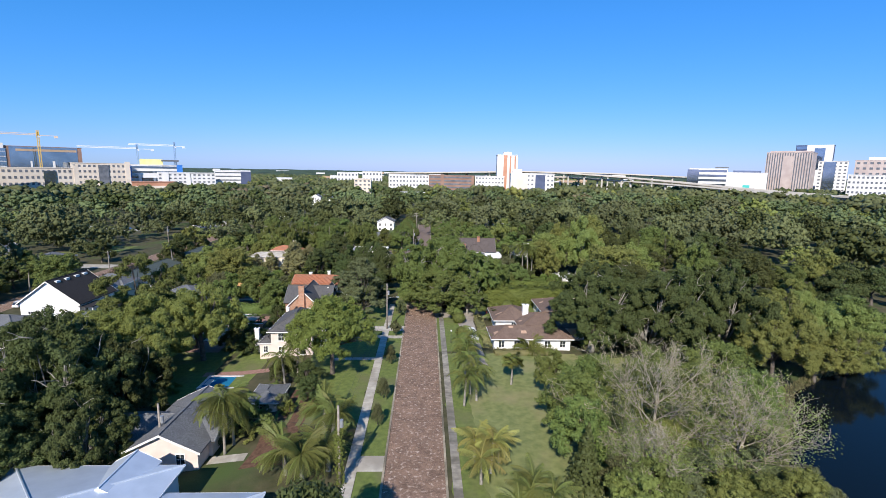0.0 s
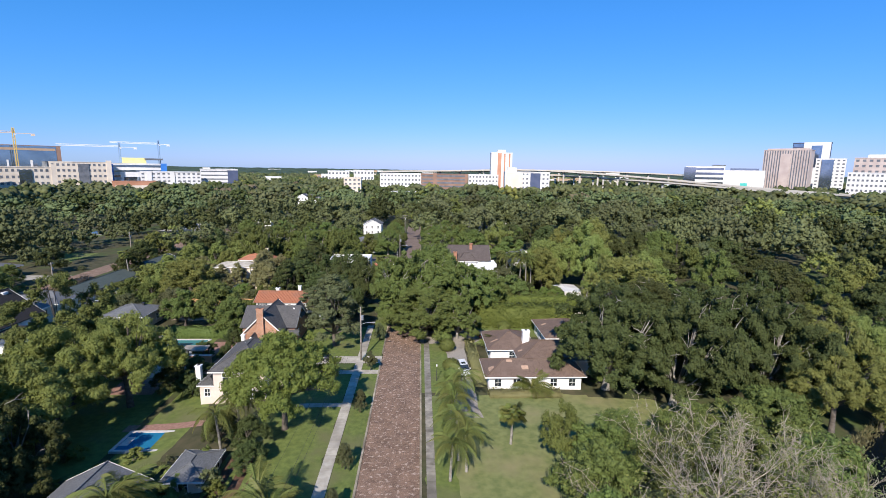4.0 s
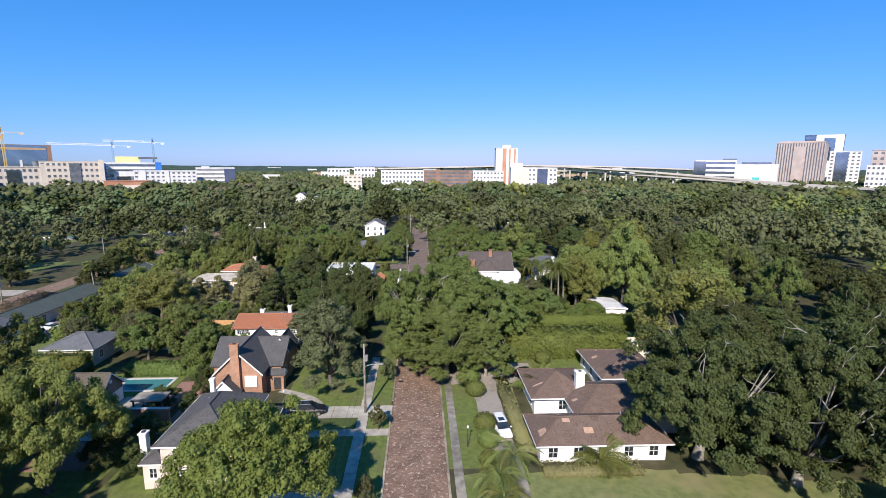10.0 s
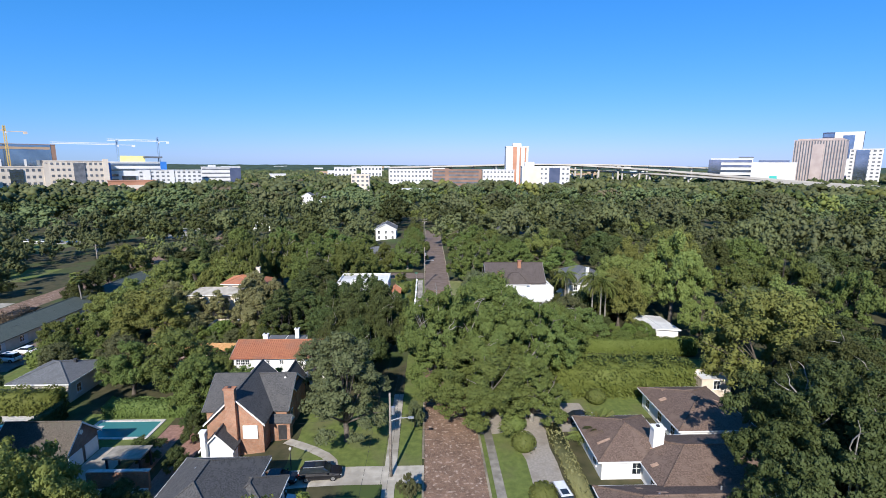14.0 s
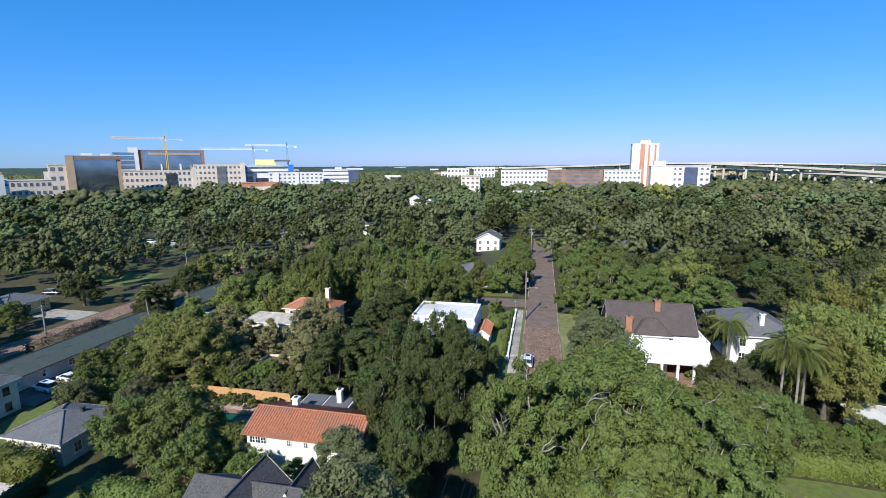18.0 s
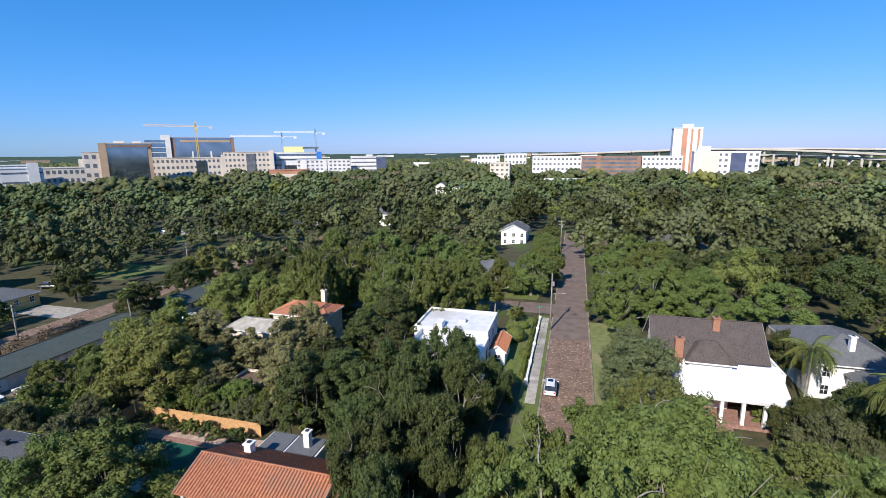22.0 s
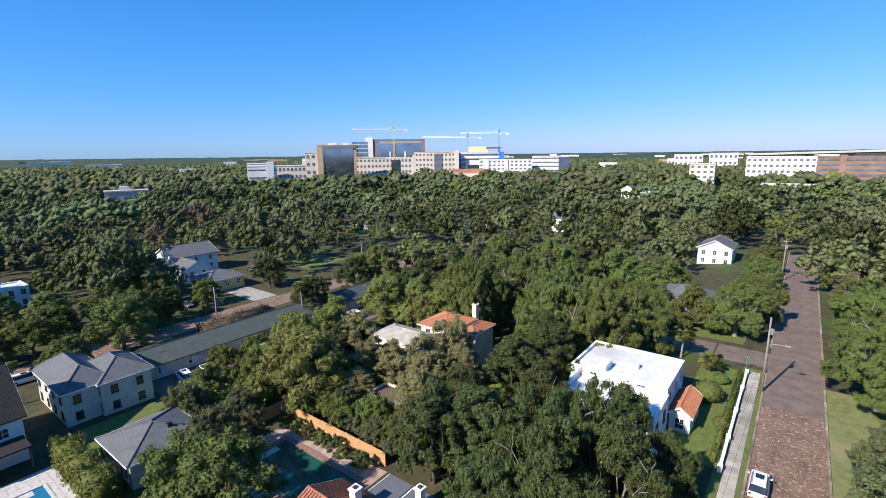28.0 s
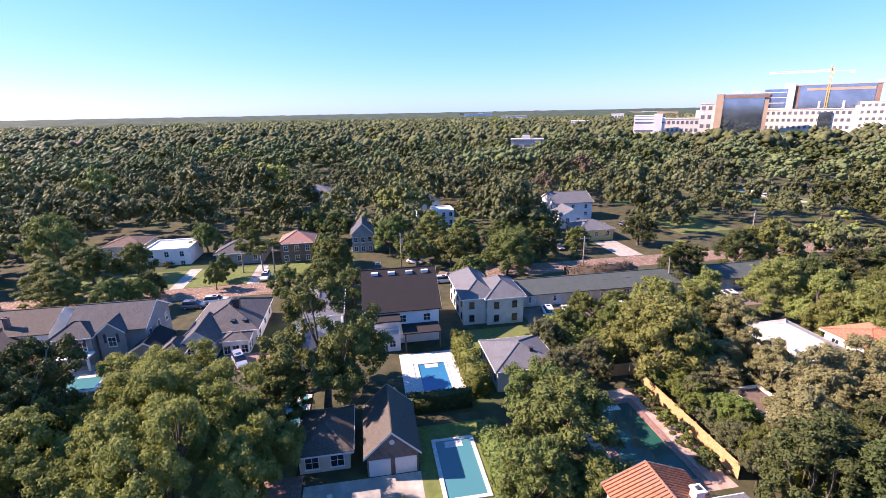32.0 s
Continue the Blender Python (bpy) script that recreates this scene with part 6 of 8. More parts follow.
h.block(-83.4, -77.8, 79.8, 83.4, 0.3, 1.7, "hip", M_WHITE, M_SH_DARK, 0.4, [("E", 1, -0.9, 1.1, 1.0)])
h.block(-84.2, -81.2, 88.6, 92.8, 0.4, 1.1, "hip", M_WHITE, M_SH_DARK, 0.3, [("E", 3, -1.3, 1.0, 1.4), ("N", 2, -1.3, 1.0, 1.4)])
h.chimney(-89.5, 89.5, 1.1, 1.1, 2.5, 4.6, M_DARKTRIM, "dark chimney")
for _y in (89.2, 91.2):
    h.box("skylight", -86.3, -85.3, _y, _y + 0.7, 1.9, 2.12, M_GLASS, "dark roof window")
h = House("white_bungalow", -92, 54, W2, "white stucco house with a dark brown gable roof")
h.block(-97.5, -87, 46, 59.6, 2.0, 4.6, "gable_y", M_WHITE, M_SH_MOSSY, 0.4, [("N", 3, 0.4, 0.9, 1.2), ("E", 3, 0.3)])
h.block(-89, -81.5, 47.5, 56.4, 0.7, 2.9, "gable_x", M_WHITE, M_SH_MOSSY, 0.4, [("E", 2, -0.7), ("N", 2, -0.7)])
h.chimney(-88.5, 53.0, 0.7, 0.7, 2.0, 4.6, M_BRICKD, "small brick chimney")
h = House("flat_grey_house", -92, 105, W2, "low white house with a pale grey roof")
h.block(-99, -84.5, 100.2, 108.2, 2.2, 3.9, "hip", M_WHITE, M_SH_GREY, 0.5, [("S", 4, -0.5, 1.2, 1.2), ("E", 2, -0.5)])
for _x in (-94, -91.5):
    h.box("solar_panel", _x, _x + 1.8, 101.2, 102.6, 2.75, 3.0, M_GLASS, "dark solar panel")
# shed by the pool under the tall tree
h = House("pool_house", -74.5, 101, W2, "pale blue pool house behind the tall tree")
h.block(-79.5, -71.5, 99.5, 105.5, 0.5, 2.6, "gable_x", M_BLUEWALL, M_SH_GREY, 0.4, [("E", 2, -0.8)])
# houses across the back street
for _nm, _x0, _x1, _y0, _y1, _ze, _zr, _st, _w, _r, _lb in (
        ("street_house", -155, -145, 41, 51, 2.0, 3.8, "hip", M_CREAM, M_SH_BROWN, "two-storey pinkish house with a brown hip roof"),
        ("street_house", -148, -137, 54.5, 66, 2.4, 2.4, "flat", M_WHITE, M_FLATROOF, "white cubic house with a flat white roof"),
        ("street_house", -145, -134, 73.5, 85.5, 1.0, 3.4, "hip", M_GREYWALL, M_SH_DARK, "low grey house with a dark hip roof"),
        ("street_house", -141.5, -132.5, 90.5, 99, 3.2, 5.6, "hip", M_BROWNWALL, M_SH_RED, "brown two-storey house with a reddish roof"),
        ("street_house", -148, -138, 109.5, 115.5, 3.0, 6.4, "gable_x", M_GREYWALL, M_SH_DARK, "dark gabled two-storey house"),
        ("street_house", -192, -181, 133, 142, 3.0, 6.0, "gable_x", M_WHITE, M_SH_GREY, "white gabled house with a grey roof"),
        ("street_house", -207, -196, 123, 136, 3.6, 6.2, "hip", M_WHITE, M_SH_DARK, "white two-storey house with a dark hip roof"),
        ("street_house", -173, -165, 137, 144.5, 3.2, 3.2, "flat", M_WHITE, M_FLATROOF, "white box-like house with a flat roof"),
        ("street_house", -228, -216, 88, 99, 3.4, 6.2, "hip", M_GREYWALL, M_SH_GREY, "slate-blue house with grey roof among trees"),
        ("grey_roof_house", -174, -161.5, 180, 194.5, 4.2, 7.3, "gable_y", M_WHITE, M_SH_GREY, "large white house with grey gable roofs"),
        ("yellow_house", -144, -134, 177, 188, 1.4, 3.4, "hip", M_YELLOW, M_SH_GREY, "yellow stucco house with a grey roof"),
        ("white_gable_house", -28.5, -18.5, 291, 303, 4.4, 7.2, "gable_y", M_WHITE, M_SH_GREY, "white two-storey gable house by the brick street"),
        ("far_house", 26, 42, 270, 280, 4.4, 8.0, "hip", M_GREYWALL, M_SH_DARK, "grey house with a steep dark roof among trees"),
        ("far_house", -28, -14, 226, 238, 3.4, 6.0, "hip", M_GREYWALL, M_SH_GREY, "grey house behind corner oaks"),
        ("far_house", 52, 62, 330, 340, 4.4, 7.4, "gable_y", M_WHITE, M_SH_GREY, "small white gable house among trees"),
        ("far_house", -120, -110, 508, 520, 5.5, 9, "gable_y", M_WHITE, M_SH_GREY, "white gable house among far trees"),
        ("far_house", -108, -99, 512, 522, 5.5, 8.5, "gable_x", M_WHITE, M_SH_DARK, "white house with a dark roof among far trees"),
        ("far_house", -103, -93, 332, 340, 4.4, 7, "gable_x", M_WHITE, M_SH_GREY, "white house beside the park"),
        ("street_house", -112, -100, 22, 36, 3.2, 5.6, "hip", M_CREAM, M_SH_BROWN, "cream house with a brown roof")):
    h = House(_nm, (_x0 + _x1) / 2, (_y0 + _y1) / 2, G(_x0, _y0), _lb)
    _two = _ze > 2.0
    h.block(_x0, _x1, _y0, _y1, _ze, _zr, _st, _w, _r, 0.5, [(s, 3, _ze - 1.5) for s in "SE"] + ([(s, 3, _ze - 4.2) for s in "SE"] if _two else []))
h = House("grey_wing_house", -156, 178, W2, "white wing with a grey roof")
h.block(-160, -150.5, 178.5, 186, 2.2, 4.4, "gable_x", M_WHITE, M_SH_GREY, 0.5, [("E", 2, 0.6), ("S", 3, 0.4)])
# brown-roofed white ranch house by the drive
h = House("ranch_house", 25, 108, 0.0, "long white ranch house with worn brown hip roofs")
h.block(15.2, 31, 94.9, 101.2, 2.6, 4.3, "hip", M_WHITE, M_SH_BROWN, 0.7, [("S", 5, 1.3, 1.1, 1.3), ("W", 1, 1.3)])
h.block(17.2, 25.5, 106.4, 115.2, 2.8, 4.9, "hip", M_WHITE, M_SH_BROWN, 0.7, [("S", 1, 1.4), ("W", 2, 1.4)])
h.block(22, 36, 101.2, 110.5, 2.75, 4.7, "hip", M_WHITE, M_SH_BROWN, 0.6, [("W", 2, 1.4)])
h.block(29.8, 39.4, 112.4, 123.4, 2.8, 4.8, "hip", M_WHITE, M_SH_BROWN, 0.6, [("W", 3, 1.4)])
h.chimney(24.1, 107.6, 1.3, 1.0, 2.5, 5.9, M_WHITE, "broad white chimney")
h.vents([(20, 98.5, 3.9), (27, 99.5, 3.8), (33, 108, 3.8)])
_blocks = [(15.2, 31, 94.9, 101.2, 2.6, 4.3), (17.2, 25.5, 106.4, 115.2, 2.8, 4.9), (22, 36, 101.2, 110.5, 2.75, 4.7), (29.8, 39.4, 112.4, 123.4, 2.8, 4.8)]
_pr = random.Random(8)


def roof_z(x, y, x0, x1, y0, y1, e, r, over=0.65):
    x0, x1, y0, y1 = x0 - over, x1 + over, y0 - over, y1 + over
    return e + (r - e) * min(x - x0, x1 - x, y - y0, y1 - y) / (min(x1 - x0, y1 - y0) / 2)


for _k in range(26):
    _b = _blocks[(0, 1, 2, 3, 0, 2, 3)[_k % 7]]
    _x, _y, _w, _d = _pr.uniform(_b[0] + 0.3, _b[1] - 0.3), _pr.uniform(_b[2] + 0.3, _b[3] - 0.3), _pr.uniform(0.25, 0.75), _pr.uniform(0.15, 0.4)
    _m = Mesh()
    for _dz in (-0.05, 0.035):
        _m.v += [(_x + _u * _w - 25, _y + _v * _d - 108, roof_z(_x + _u * _w, _y + _v * _d, *_b) + _dz) for _u, _v in ((-1, -1), (1, -1), (1, 1), (-1, 1))]
    _m.f = [(4, 5, 6, 7), (0, 1, 5, 4), (1, 2, 6, 5), (2, 3, 7, 6), (3, 0, 4, 7), (3, 2, 1, 0)]
    part("roof_patch", _m, (M_PATCH, M_SH_BROWN)[_k % 3 == 2], h.t, "pale patch of bare roofing")
h = House("guest_cottage", 44, 129.5, -0.3, "small white flat-roofed cottage behind the hedge")
h.block(41.6, 46.6, 127.7, 131.6, 2.1, 2.1, "flat", M_CREAM, M_FLATROOF, 0, [("S", 1, 1.2)])
h = House("carport", 48, 157, 0.0, "white low-pitched metal roofed carport")
h.block(43.6, 50.6, 152.0, 160.4, 1.9, 2.2, "gable_y", M_WHITE, M_FLATROOF, 0.4)
# white porch house
h = House("porch_house", 21, 172, 0.0, "white two-storey house with a brown roof and columned porch")
h.block(12.2, 25.9, 172.0, 180.4, 7.3, 11.6, "gable_x", M_WHITE, M_SH_UMBER, 0.7, [("W", 2, 5.6), ("W", 2, 2.2)])
h.block(16.3, 21.7, 170.6, 174.3, 7.25, 9.8, "hip", M_WHITE, M_SH_UMBER, 0.5)
h.block(25.95, 28.6, 171.5, 179, 6.0, 6.0, "flat", M_WHITE, M_FLATROOF, 0, [("S", 1, 4.8)])
_m = Mesh()
_m.v = [(x - 21, y - 172, z) for x in (14.1, 27.8) for y, z in ((166.3, 3.8), (171.95, 6.2), (171.95, 6.9), (166.3, 4.2))]
_m.f = [(0, 1, 2, 3), (7, 6, 5, 4), (0, 4, 5, 1), (1, 5, 6, 2), (2, 6, 7, 3), (3, 7, 4, 0)]
part("porch_roof", _m, M_FLATROOF, h.t, "white sloping porch roof")
h.box("porch_floor", 14.3, 27.6, 166.4, 171.95, -0.3, 0.55, M_REDPAVE, "brick porch floor")
for _i in range(6):
    h.box("column", 14.5 + _i * 2.55, 14.92 + _i * 2.55, 166.5, 166.92, 0.55, 3.9, M_TRIM, "square white column")
h.box("porch_steps", 18.7, 21.1, 165.0, 166.38, -0.3, 0.35, M_REDPAVE, "brick steps")
h.box("front_wall", 15.5, 25.8, 171.75, 171.96, 0.55, 3.6, M_DOOR, "dark timber porch front")
h.chimney(15.0, 171.5, 1.1, 0.9, -0.2, 10.0, M_TERRACOTTA_SHAFT, "orange brick chimney")
h.chimney(20.4, 175.2, 0.9, 0.9, 7.0, 12.2, M_TERRACOTTA_SHAFT, "orange brick chimney")
h = House("grey_gable_house", 41, 186, 0.0, "white two-storey house with a grey hip roof")
h.block(34.5, 46, 178.5, 193, 5.6, 8.4, "hip", M_WHITE, M_SH_GREY, 0.6, [("S", 3, 4.2), ("W", 3, 4.2), ("S", 3, 1.4)])
h.block(39, 46, 174.5, 179, 4.2, 5.8, "gable_y", M_WHITE, M_SH_GREY, 0.5, [("S", 3, 2.0, 1.3, 1.3)])
h.chimney(40.2, 181, 0.7, 0.7, 6.0, 9.0, M_WHITE, "white chimney")
# flat white modern house
h = House("flat_house", -20, 178, -0.5, "white flat-roofed house with stepped parapets")
h.block(-26.5, -13.4, 176.5, 187.0, 6.2, 6.2, "flat", M_WHITE, M_FLATROOF, 0, [("E", 3, 4.4), ("S", 2, 5.0)])
h.block(-25.2, -13.2, 168.6, 176.4, 5.4, 5.4, "flat", M_WHITE, M_FLATROOF, 0, [("S", 4, 3.6, 1.5, 1.1), ("S", 4, 0.9, 1.3, 1.6), ("E", 2, 3.4)], frame=M_DARKTRIM)
h.block(-13.15, -10.6, 177.6, 184.4, 2.5, 3.7, "gable_y", M_WHITE, M_TILE, 0.35, [("E", 2, 1.3), ("S", 1, 1.2)], tiles=True)
for _x in (-22.6, -19.3, -16.0):
    h.box("skylight", _x, _x + 1.5, 169.3, 170.7, 5.1, 5.5, M_GLASS, "dark sloping roof window")
h.box("parapet_step", -25.2, -24.9, 172.5, 176.4, 5.4, 6.1, M_WHITE, "white stepped parapet")
h.box("roof_unit", -19.4, -18.2, 180.6, 181.6, 5.9, 6.5, M_FLATROOF, "round-cornered roof vent")
h.box("roof_stair", -22.8, -21.6, 177, 179.4, 5.9, 6.9, M_WHITE, "white roof upstand")
# tower house with red tile hip
h = House("tower_house", -53, 181, -2.0, "cream house with a red-tiled tower and tall chimney")
h.block(-55.5, -48.8, 177, 184.5, 6.0, 7.3, "hip", M_CREAM, M_TILE, 0.5, [("S", 2, 4.6), ("E", 2, 4.4)], tiles=True)
h.block(-61, -48.2, 170, 176, 5.0, 6.1, "hip", M_CREAM, M_CONC, 0.35, [("S", 5, 3.4, 0.9, 1.2), ("S", 5, 0.6, 0.9, 1.4), ("E", 2, 3.4)])
h.block(-48.8, -45.6, 180, 186, 5.2, 6.0, "hip", M_CREAM, M_TILE, 0.4, [("S", 1, 3.4)])
h.chimney(-49.6, 186.2, 0.9, 0.9, 0.0, 8.2, M_CREAM, "tall cream chimney")
h = House("garden_studio", -49, 160.5, -2.0, "cream garden studio under mossy trees")
h.block(-52, -46.5, 159.5, 164, 0.8, 0.8, "flat", M_CREAM, M_SH_BROWN, 0, [("E", 1, -0.4), ("S", 2, -0.4)])
# houses at the start of the street
h = House("metal_roof_house", -29, 43, -1.4, "house with a pale blue standing-seam metal roof")
h.block(-44, -26.5, 34, 52, 2.8, 4.9, "hip", M_WHITE, M_METAL, 0.6, [("N", 3, 1.2)])
h.block(-26.6, -16.2, 38, 47.8, 2.4, 3.9, "hip", M_WHITE, M_METAL, 0.6, [("N", 3, 0.8), ("E", 3, 0.8)])
h.block(-33.6, -29.2, 47, 52.8, 2.9, 4.3, "gable_y", M_WHITE, M_METAL, 0.4)
h = House("gabled_house", -31.5, 63, -1.4, "cream gabled house with a grey shingle roof")
h.block(-35.5, -27, 57.6, 70, 1.4, 3.8, "gable_y", M_PINK, M_SH_GREY, 0.6, [("S", 2, 0.2)])
h.block(-40, -26.5, 60.5, 67, 1.3, 3.0, "gable_x", M_PINK, M_SH_GREY, 0.6, [("S", 4, 0.1)])
h.block(-25.6, -21.4, 71, 76.6, 1.0, 1.9, "hip", M_BEIGE, M_SH_GREY, 0.4, [("E", 2, 0.2), ("S", 1, 0.2)])


# ---------------------------------------------------------------- distant town
M_FW = mat("far_white_wall", (0.62, 0.61, 0.59), (0.70, 0.69, 0.67), 0.1, 0.7)
M_FC = mat("far_cream_wall", (0.60, 0.52, 0.43), (0.68, 0.60, 0.50), 0.1, 0.7)
M_FT = mat("far_tan_wall", (0.38, 0.26, 0.17), (0.46, 0.33, 0.22), 0.1, 0.7)
M_FB = mat("far_brown_wall", (0.22, 0.135, 0.10), (0.29, 0.18, 0.135), 0.1, 0.8)
M_FP = mat("far_pink_granite", (0.42, 0.34, 0.31), (0.50, 0.42, 0.38), 0.1, 0.6)
M_FG = mat("far_glass", (0.26, 0.32, 0.40), (0.36, 0.43, 0.52), 0.08, 0.06, metal=0.9, spec=0.8)
M_FD = mat("far_dark_window", (0.10, 0.11, 0.125), (0.17, 0.18, 0.20), 0.2, 0.3)
M_FBLUE = mat("far_blue_panel", (0.03, 0.16, 0.50), (0.05, 0.22, 0.60), 0.1, 0.5)
M_FNAVY = mat("far_navy_panel", (0.05, 0.07, 0.13), (0.08, 0.10, 0.17), 0.1, 0.6)
M_FY = mat("far_yellow_panel", (0.70, 0.62, 0.25), (0.78, 0.70, 0.32), 0.1, 0.6)
M_FOR = mat("far_orange_panel", (0.42, 0.20, 0.12), (0.50, 0.25, 0.16), 0.1, 0.6)
M_FCONC = mat("far_concrete", (0.44, 0.41, 0.36), (0.54, 0.50, 0.44), 0.05, 0.85)
M_CRANEY = mat("crane_yellow", (0.60, 0.40, 0.10), (0.68, 0.46, 0.14), 1, 0.6)
M_CRANEB = mat("crane_blue", (0.18, 0.28, 0.42), (0.24, 0.35, 0.50), 1, 0.6)
M_CRANEW = mat("crane_white", (0.62, 0.64, 0.66), (0.70, 0.72, 0.74), 1, 0.6)


def far_building(x, y, rot, w, d, top, wall, label, rows=5, cols=8, glass=None, base=-1.0, bands=False, extra=(), pw=0.5, ph=0.4):
    """rot: how the front is turned; the front looks to local -y. Windows stand one by one, or as bands floor by floor."""
    t = thing("distant_building", pose(x, y, base, 0, 0, rot), label, "building")
    h = top - base
    part("wall", Mesh().box(-w / 2, w / 2, 0, d, 0, h), wall, t)
    part("roof", Mesh().box(-w / 2 - 0.4, w / 2 + 0.4, -0.4, d + 0.4, h, h + 0.8), wall, t)
    g = glass or M_FD
    fl = h / rows
    if bands:
        mesh = Mesh().box(-w / 2 * 0.96, w / 2 * 0.96, -0.25, -0.02, -fl * ph / 2, fl * ph / 2).data("window_band")
        mesh.materials.append(g)
        for k in range(rows):
            o = new("window_band", mesh)
            o.parent, o.matrix_basis = t, Matrix.Translation((0, 0, (k + 0.55) * fl))
    else:
        cw = w / cols
        mesh = Mesh().box(-cw * pw / 2, cw * pw / 2, -0.25, -0.02, -fl * ph / 2, fl * ph / 2).data("window")
        mesh.materials.append(g)
        for k in range(rows):
            for c in range(cols):
                o = new("window", mesh)
                o.parent, o.matrix_basis = t, Matrix.Translation((-w / 2 + (c + 0.5) * cw, 0, (k + 0.55) * fl))
    for nm, x0, x1, y0, y1, z0, z1, m in extra:
        part(nm, Mesh().box(x0, x1, y0, y1, z0, z1), m, t)
    return t


far_building(124, 731, -4, 31, 22, 60, M_FW, "tall white apartment tower with rust-red stripes", 14, 2, M_FW, extra=[("stripe", -6, -0.5, -0.6, 0, 0, 61, M_FOR), ("stripe", 3.2, 5.4, -0.6, 0, 0, 60, M_FOR), ("stripe", 10.4, 12.6, -0.6, 0, 0, 60, M_FOR), ("penthouse", -6, 6, 5, 15, 61, 66, M_FW)])
far_building(38, 702, -2, 66, 30, 28, M_FB, "brown brick parking garage with open decks", 6, 1, M_FD, bands=True, ph=0.42, extra=[("stair_tower", -16, -11, -0.8, 2, 0, 31, M_FB), ("stair_tower", 29, 33, -0.8, 2, 0, 30, M_FB)])
far_building(-24, 704, 1, 58, 26, 28, M_FW, "white apartment block with small windows", 5, 12)
far_building(93, 697, -4, 42, 26, 28, M_FW, "white distant apartment block with windows", 5, 9)
far_building(144, 645, -6, 58, 24, 33, M_FW, "white and navy apartment block", 6, 11, extra=[("panel", 4, 17, -0.5, 0, 0, 33, M_FNAVY), ("panel", -28, -4, -0.5, 0, 0, 13, M_FNAVY), ("panel", -28, -6, -0.4, 0, 13.2, 33, M_FC), ("penthouse", -26, -14, 4, 14, 34, 40, M_FW)])
far_building(-80, 617, 3, 21, 14, 23, M_FC, "pale five-storey block with small windows", 5, 4)
far_building(-11, 543, 1, 34, 16, 10, M_FW, "long low white building with a pediment", 1, 8)
far_building(-159, 989, 10, 42, 20, 28, M_FW, "distant white building above the trees", 3, 6)
far_building(-110, 997, 7, 40, 20, 30, M_FW, "distant white building above the trees", 3, 6)
far_building(-481, 526, 49, 46, 30, 47, M_FT, "tan hospital tower with a large glass front", 1, 1, M_FG, pw=0.82, ph=0.92, extra=[("side_pier", -26, -19, -1.5, 6, 0, 49, M_FT), ("roof_edge", -19, 23, -1.2, -0.5, 44.5, 47, M_FB), ("roof_dome", -12, -2, 8, 18, 49, 51.5, M_FW), ("roof_dome", 6, 14, 8, 18, 49, 51, M_FW)])
far_building(-508, 590, 46, 22, 20, 52, M_FG, "dark glass block behind the tan tower", 9, 1, M_FW, bands=True, ph=0.12)
far_building(-533, 699, 42, 84, 34, 58, M_FB, "glass hospital tower with a brown frame", 1, 1, M_FG, pw=0.88, ph=0.9, extra=[("side_tower", -54, -42, -2, 14, 0, 63, M_FW), ("crown_wall", -30, 36, -0.8, 0, 53, 56, M_FT), ("fin", -16, -14, -1.2, 0, 8, 40, M_FW), ("fin", 8, 10.5, -1.2, 0, 8, 40, M_FW)])
far_building(-478, 609, 43, 84, 34, 30, M_FC, "cream hospital wing with rows of windows", 4, 16, extra=[("bay", 8, 20, -1, 0, 4, 28, M_FG), ("stair_tower", 38, 43, -1, 3, 0, 35, M_FC)])
far_building(-460, 704, 38, 68, 34, 37, M_FC, "cream hospital wing with dark windows", 5, 12, M_FD, ph=0.4, extra=[("bay", -4, 8, -1, 0, 2, 36, M_FD), ("stair_tower", 28, 34, -1, 3, 0, 41, M_FC)])
far_building(-502, 503, 52, 20, 20, 38, M_FC, "stepped tan building beside the hospital", 4, 3, extra=[("setback", -14, -10, 2, 18, 0, 32, M_FC)])
far_building(-486, 456, 54, 36, 20, 23, M_FC, "low pinkish building above the trees", 3, 8)
far_building(-478, 415, 57, 30, 24, 24, M_FW, "white building with a plain tower", 3, 1, M_FD, bands=True, ph=0.15, extra=[("side_tower", 4, 12, -1, 8, 0, 30, M_FW)])
far_building(-508, 430, 56, 26, 24, 26, M_FW, "plain white distant commercial building", 2, 1, M_FD, bands=True, ph=0.15)
far_building(-418, 761, 32, 76, 40, 36, M_FW, "white and blue hospital under construction", 5, 1, M_FG, bands=True, ph=0.45, extra=[("panel", -38, -30, -0.8, 0, 0, 36, M_FBLUE), ("roof_block", -18, 12, 6, 30, 36, 46, M_FY), ("roof_deck", 10, 34, 4, 32, 43, 45.5, M_FD), ("panel", 30, 38, -0.8, 2, 6, 38, M_FBLUE), ("wing", -22, 12, -8, -0.6, 0, 25, M_FW), ("wing_glass", -18, 8, -8.4, -8.05, 10, 18, M_FG)])
far_building(-354, 730, 29, 76, 28, 25, M_FW, "white apartment block with bays", 5, 12, extra=[("bay", -30, -24, -1.2, 0, 0, 27, M_FW), ("bay", -2, 4, -1.2, 0, 0, 27, M_FW)])
far_building(-313, 795, 24, 54, 30, 29, M_FW, "white office block with dark bands", 5, 1, M_FD, bands=True, ph=0.3, extra=[("side_panel", 12, 27.3, -0.8, 0, 0, 29, M_FNAVY)])
far_building(-352, 638, 33, 48, 18, 14, M_FOR, "low orange-brown building among hospital trees", 1, 1, M_FC, pw=0.9, ph=0.3)
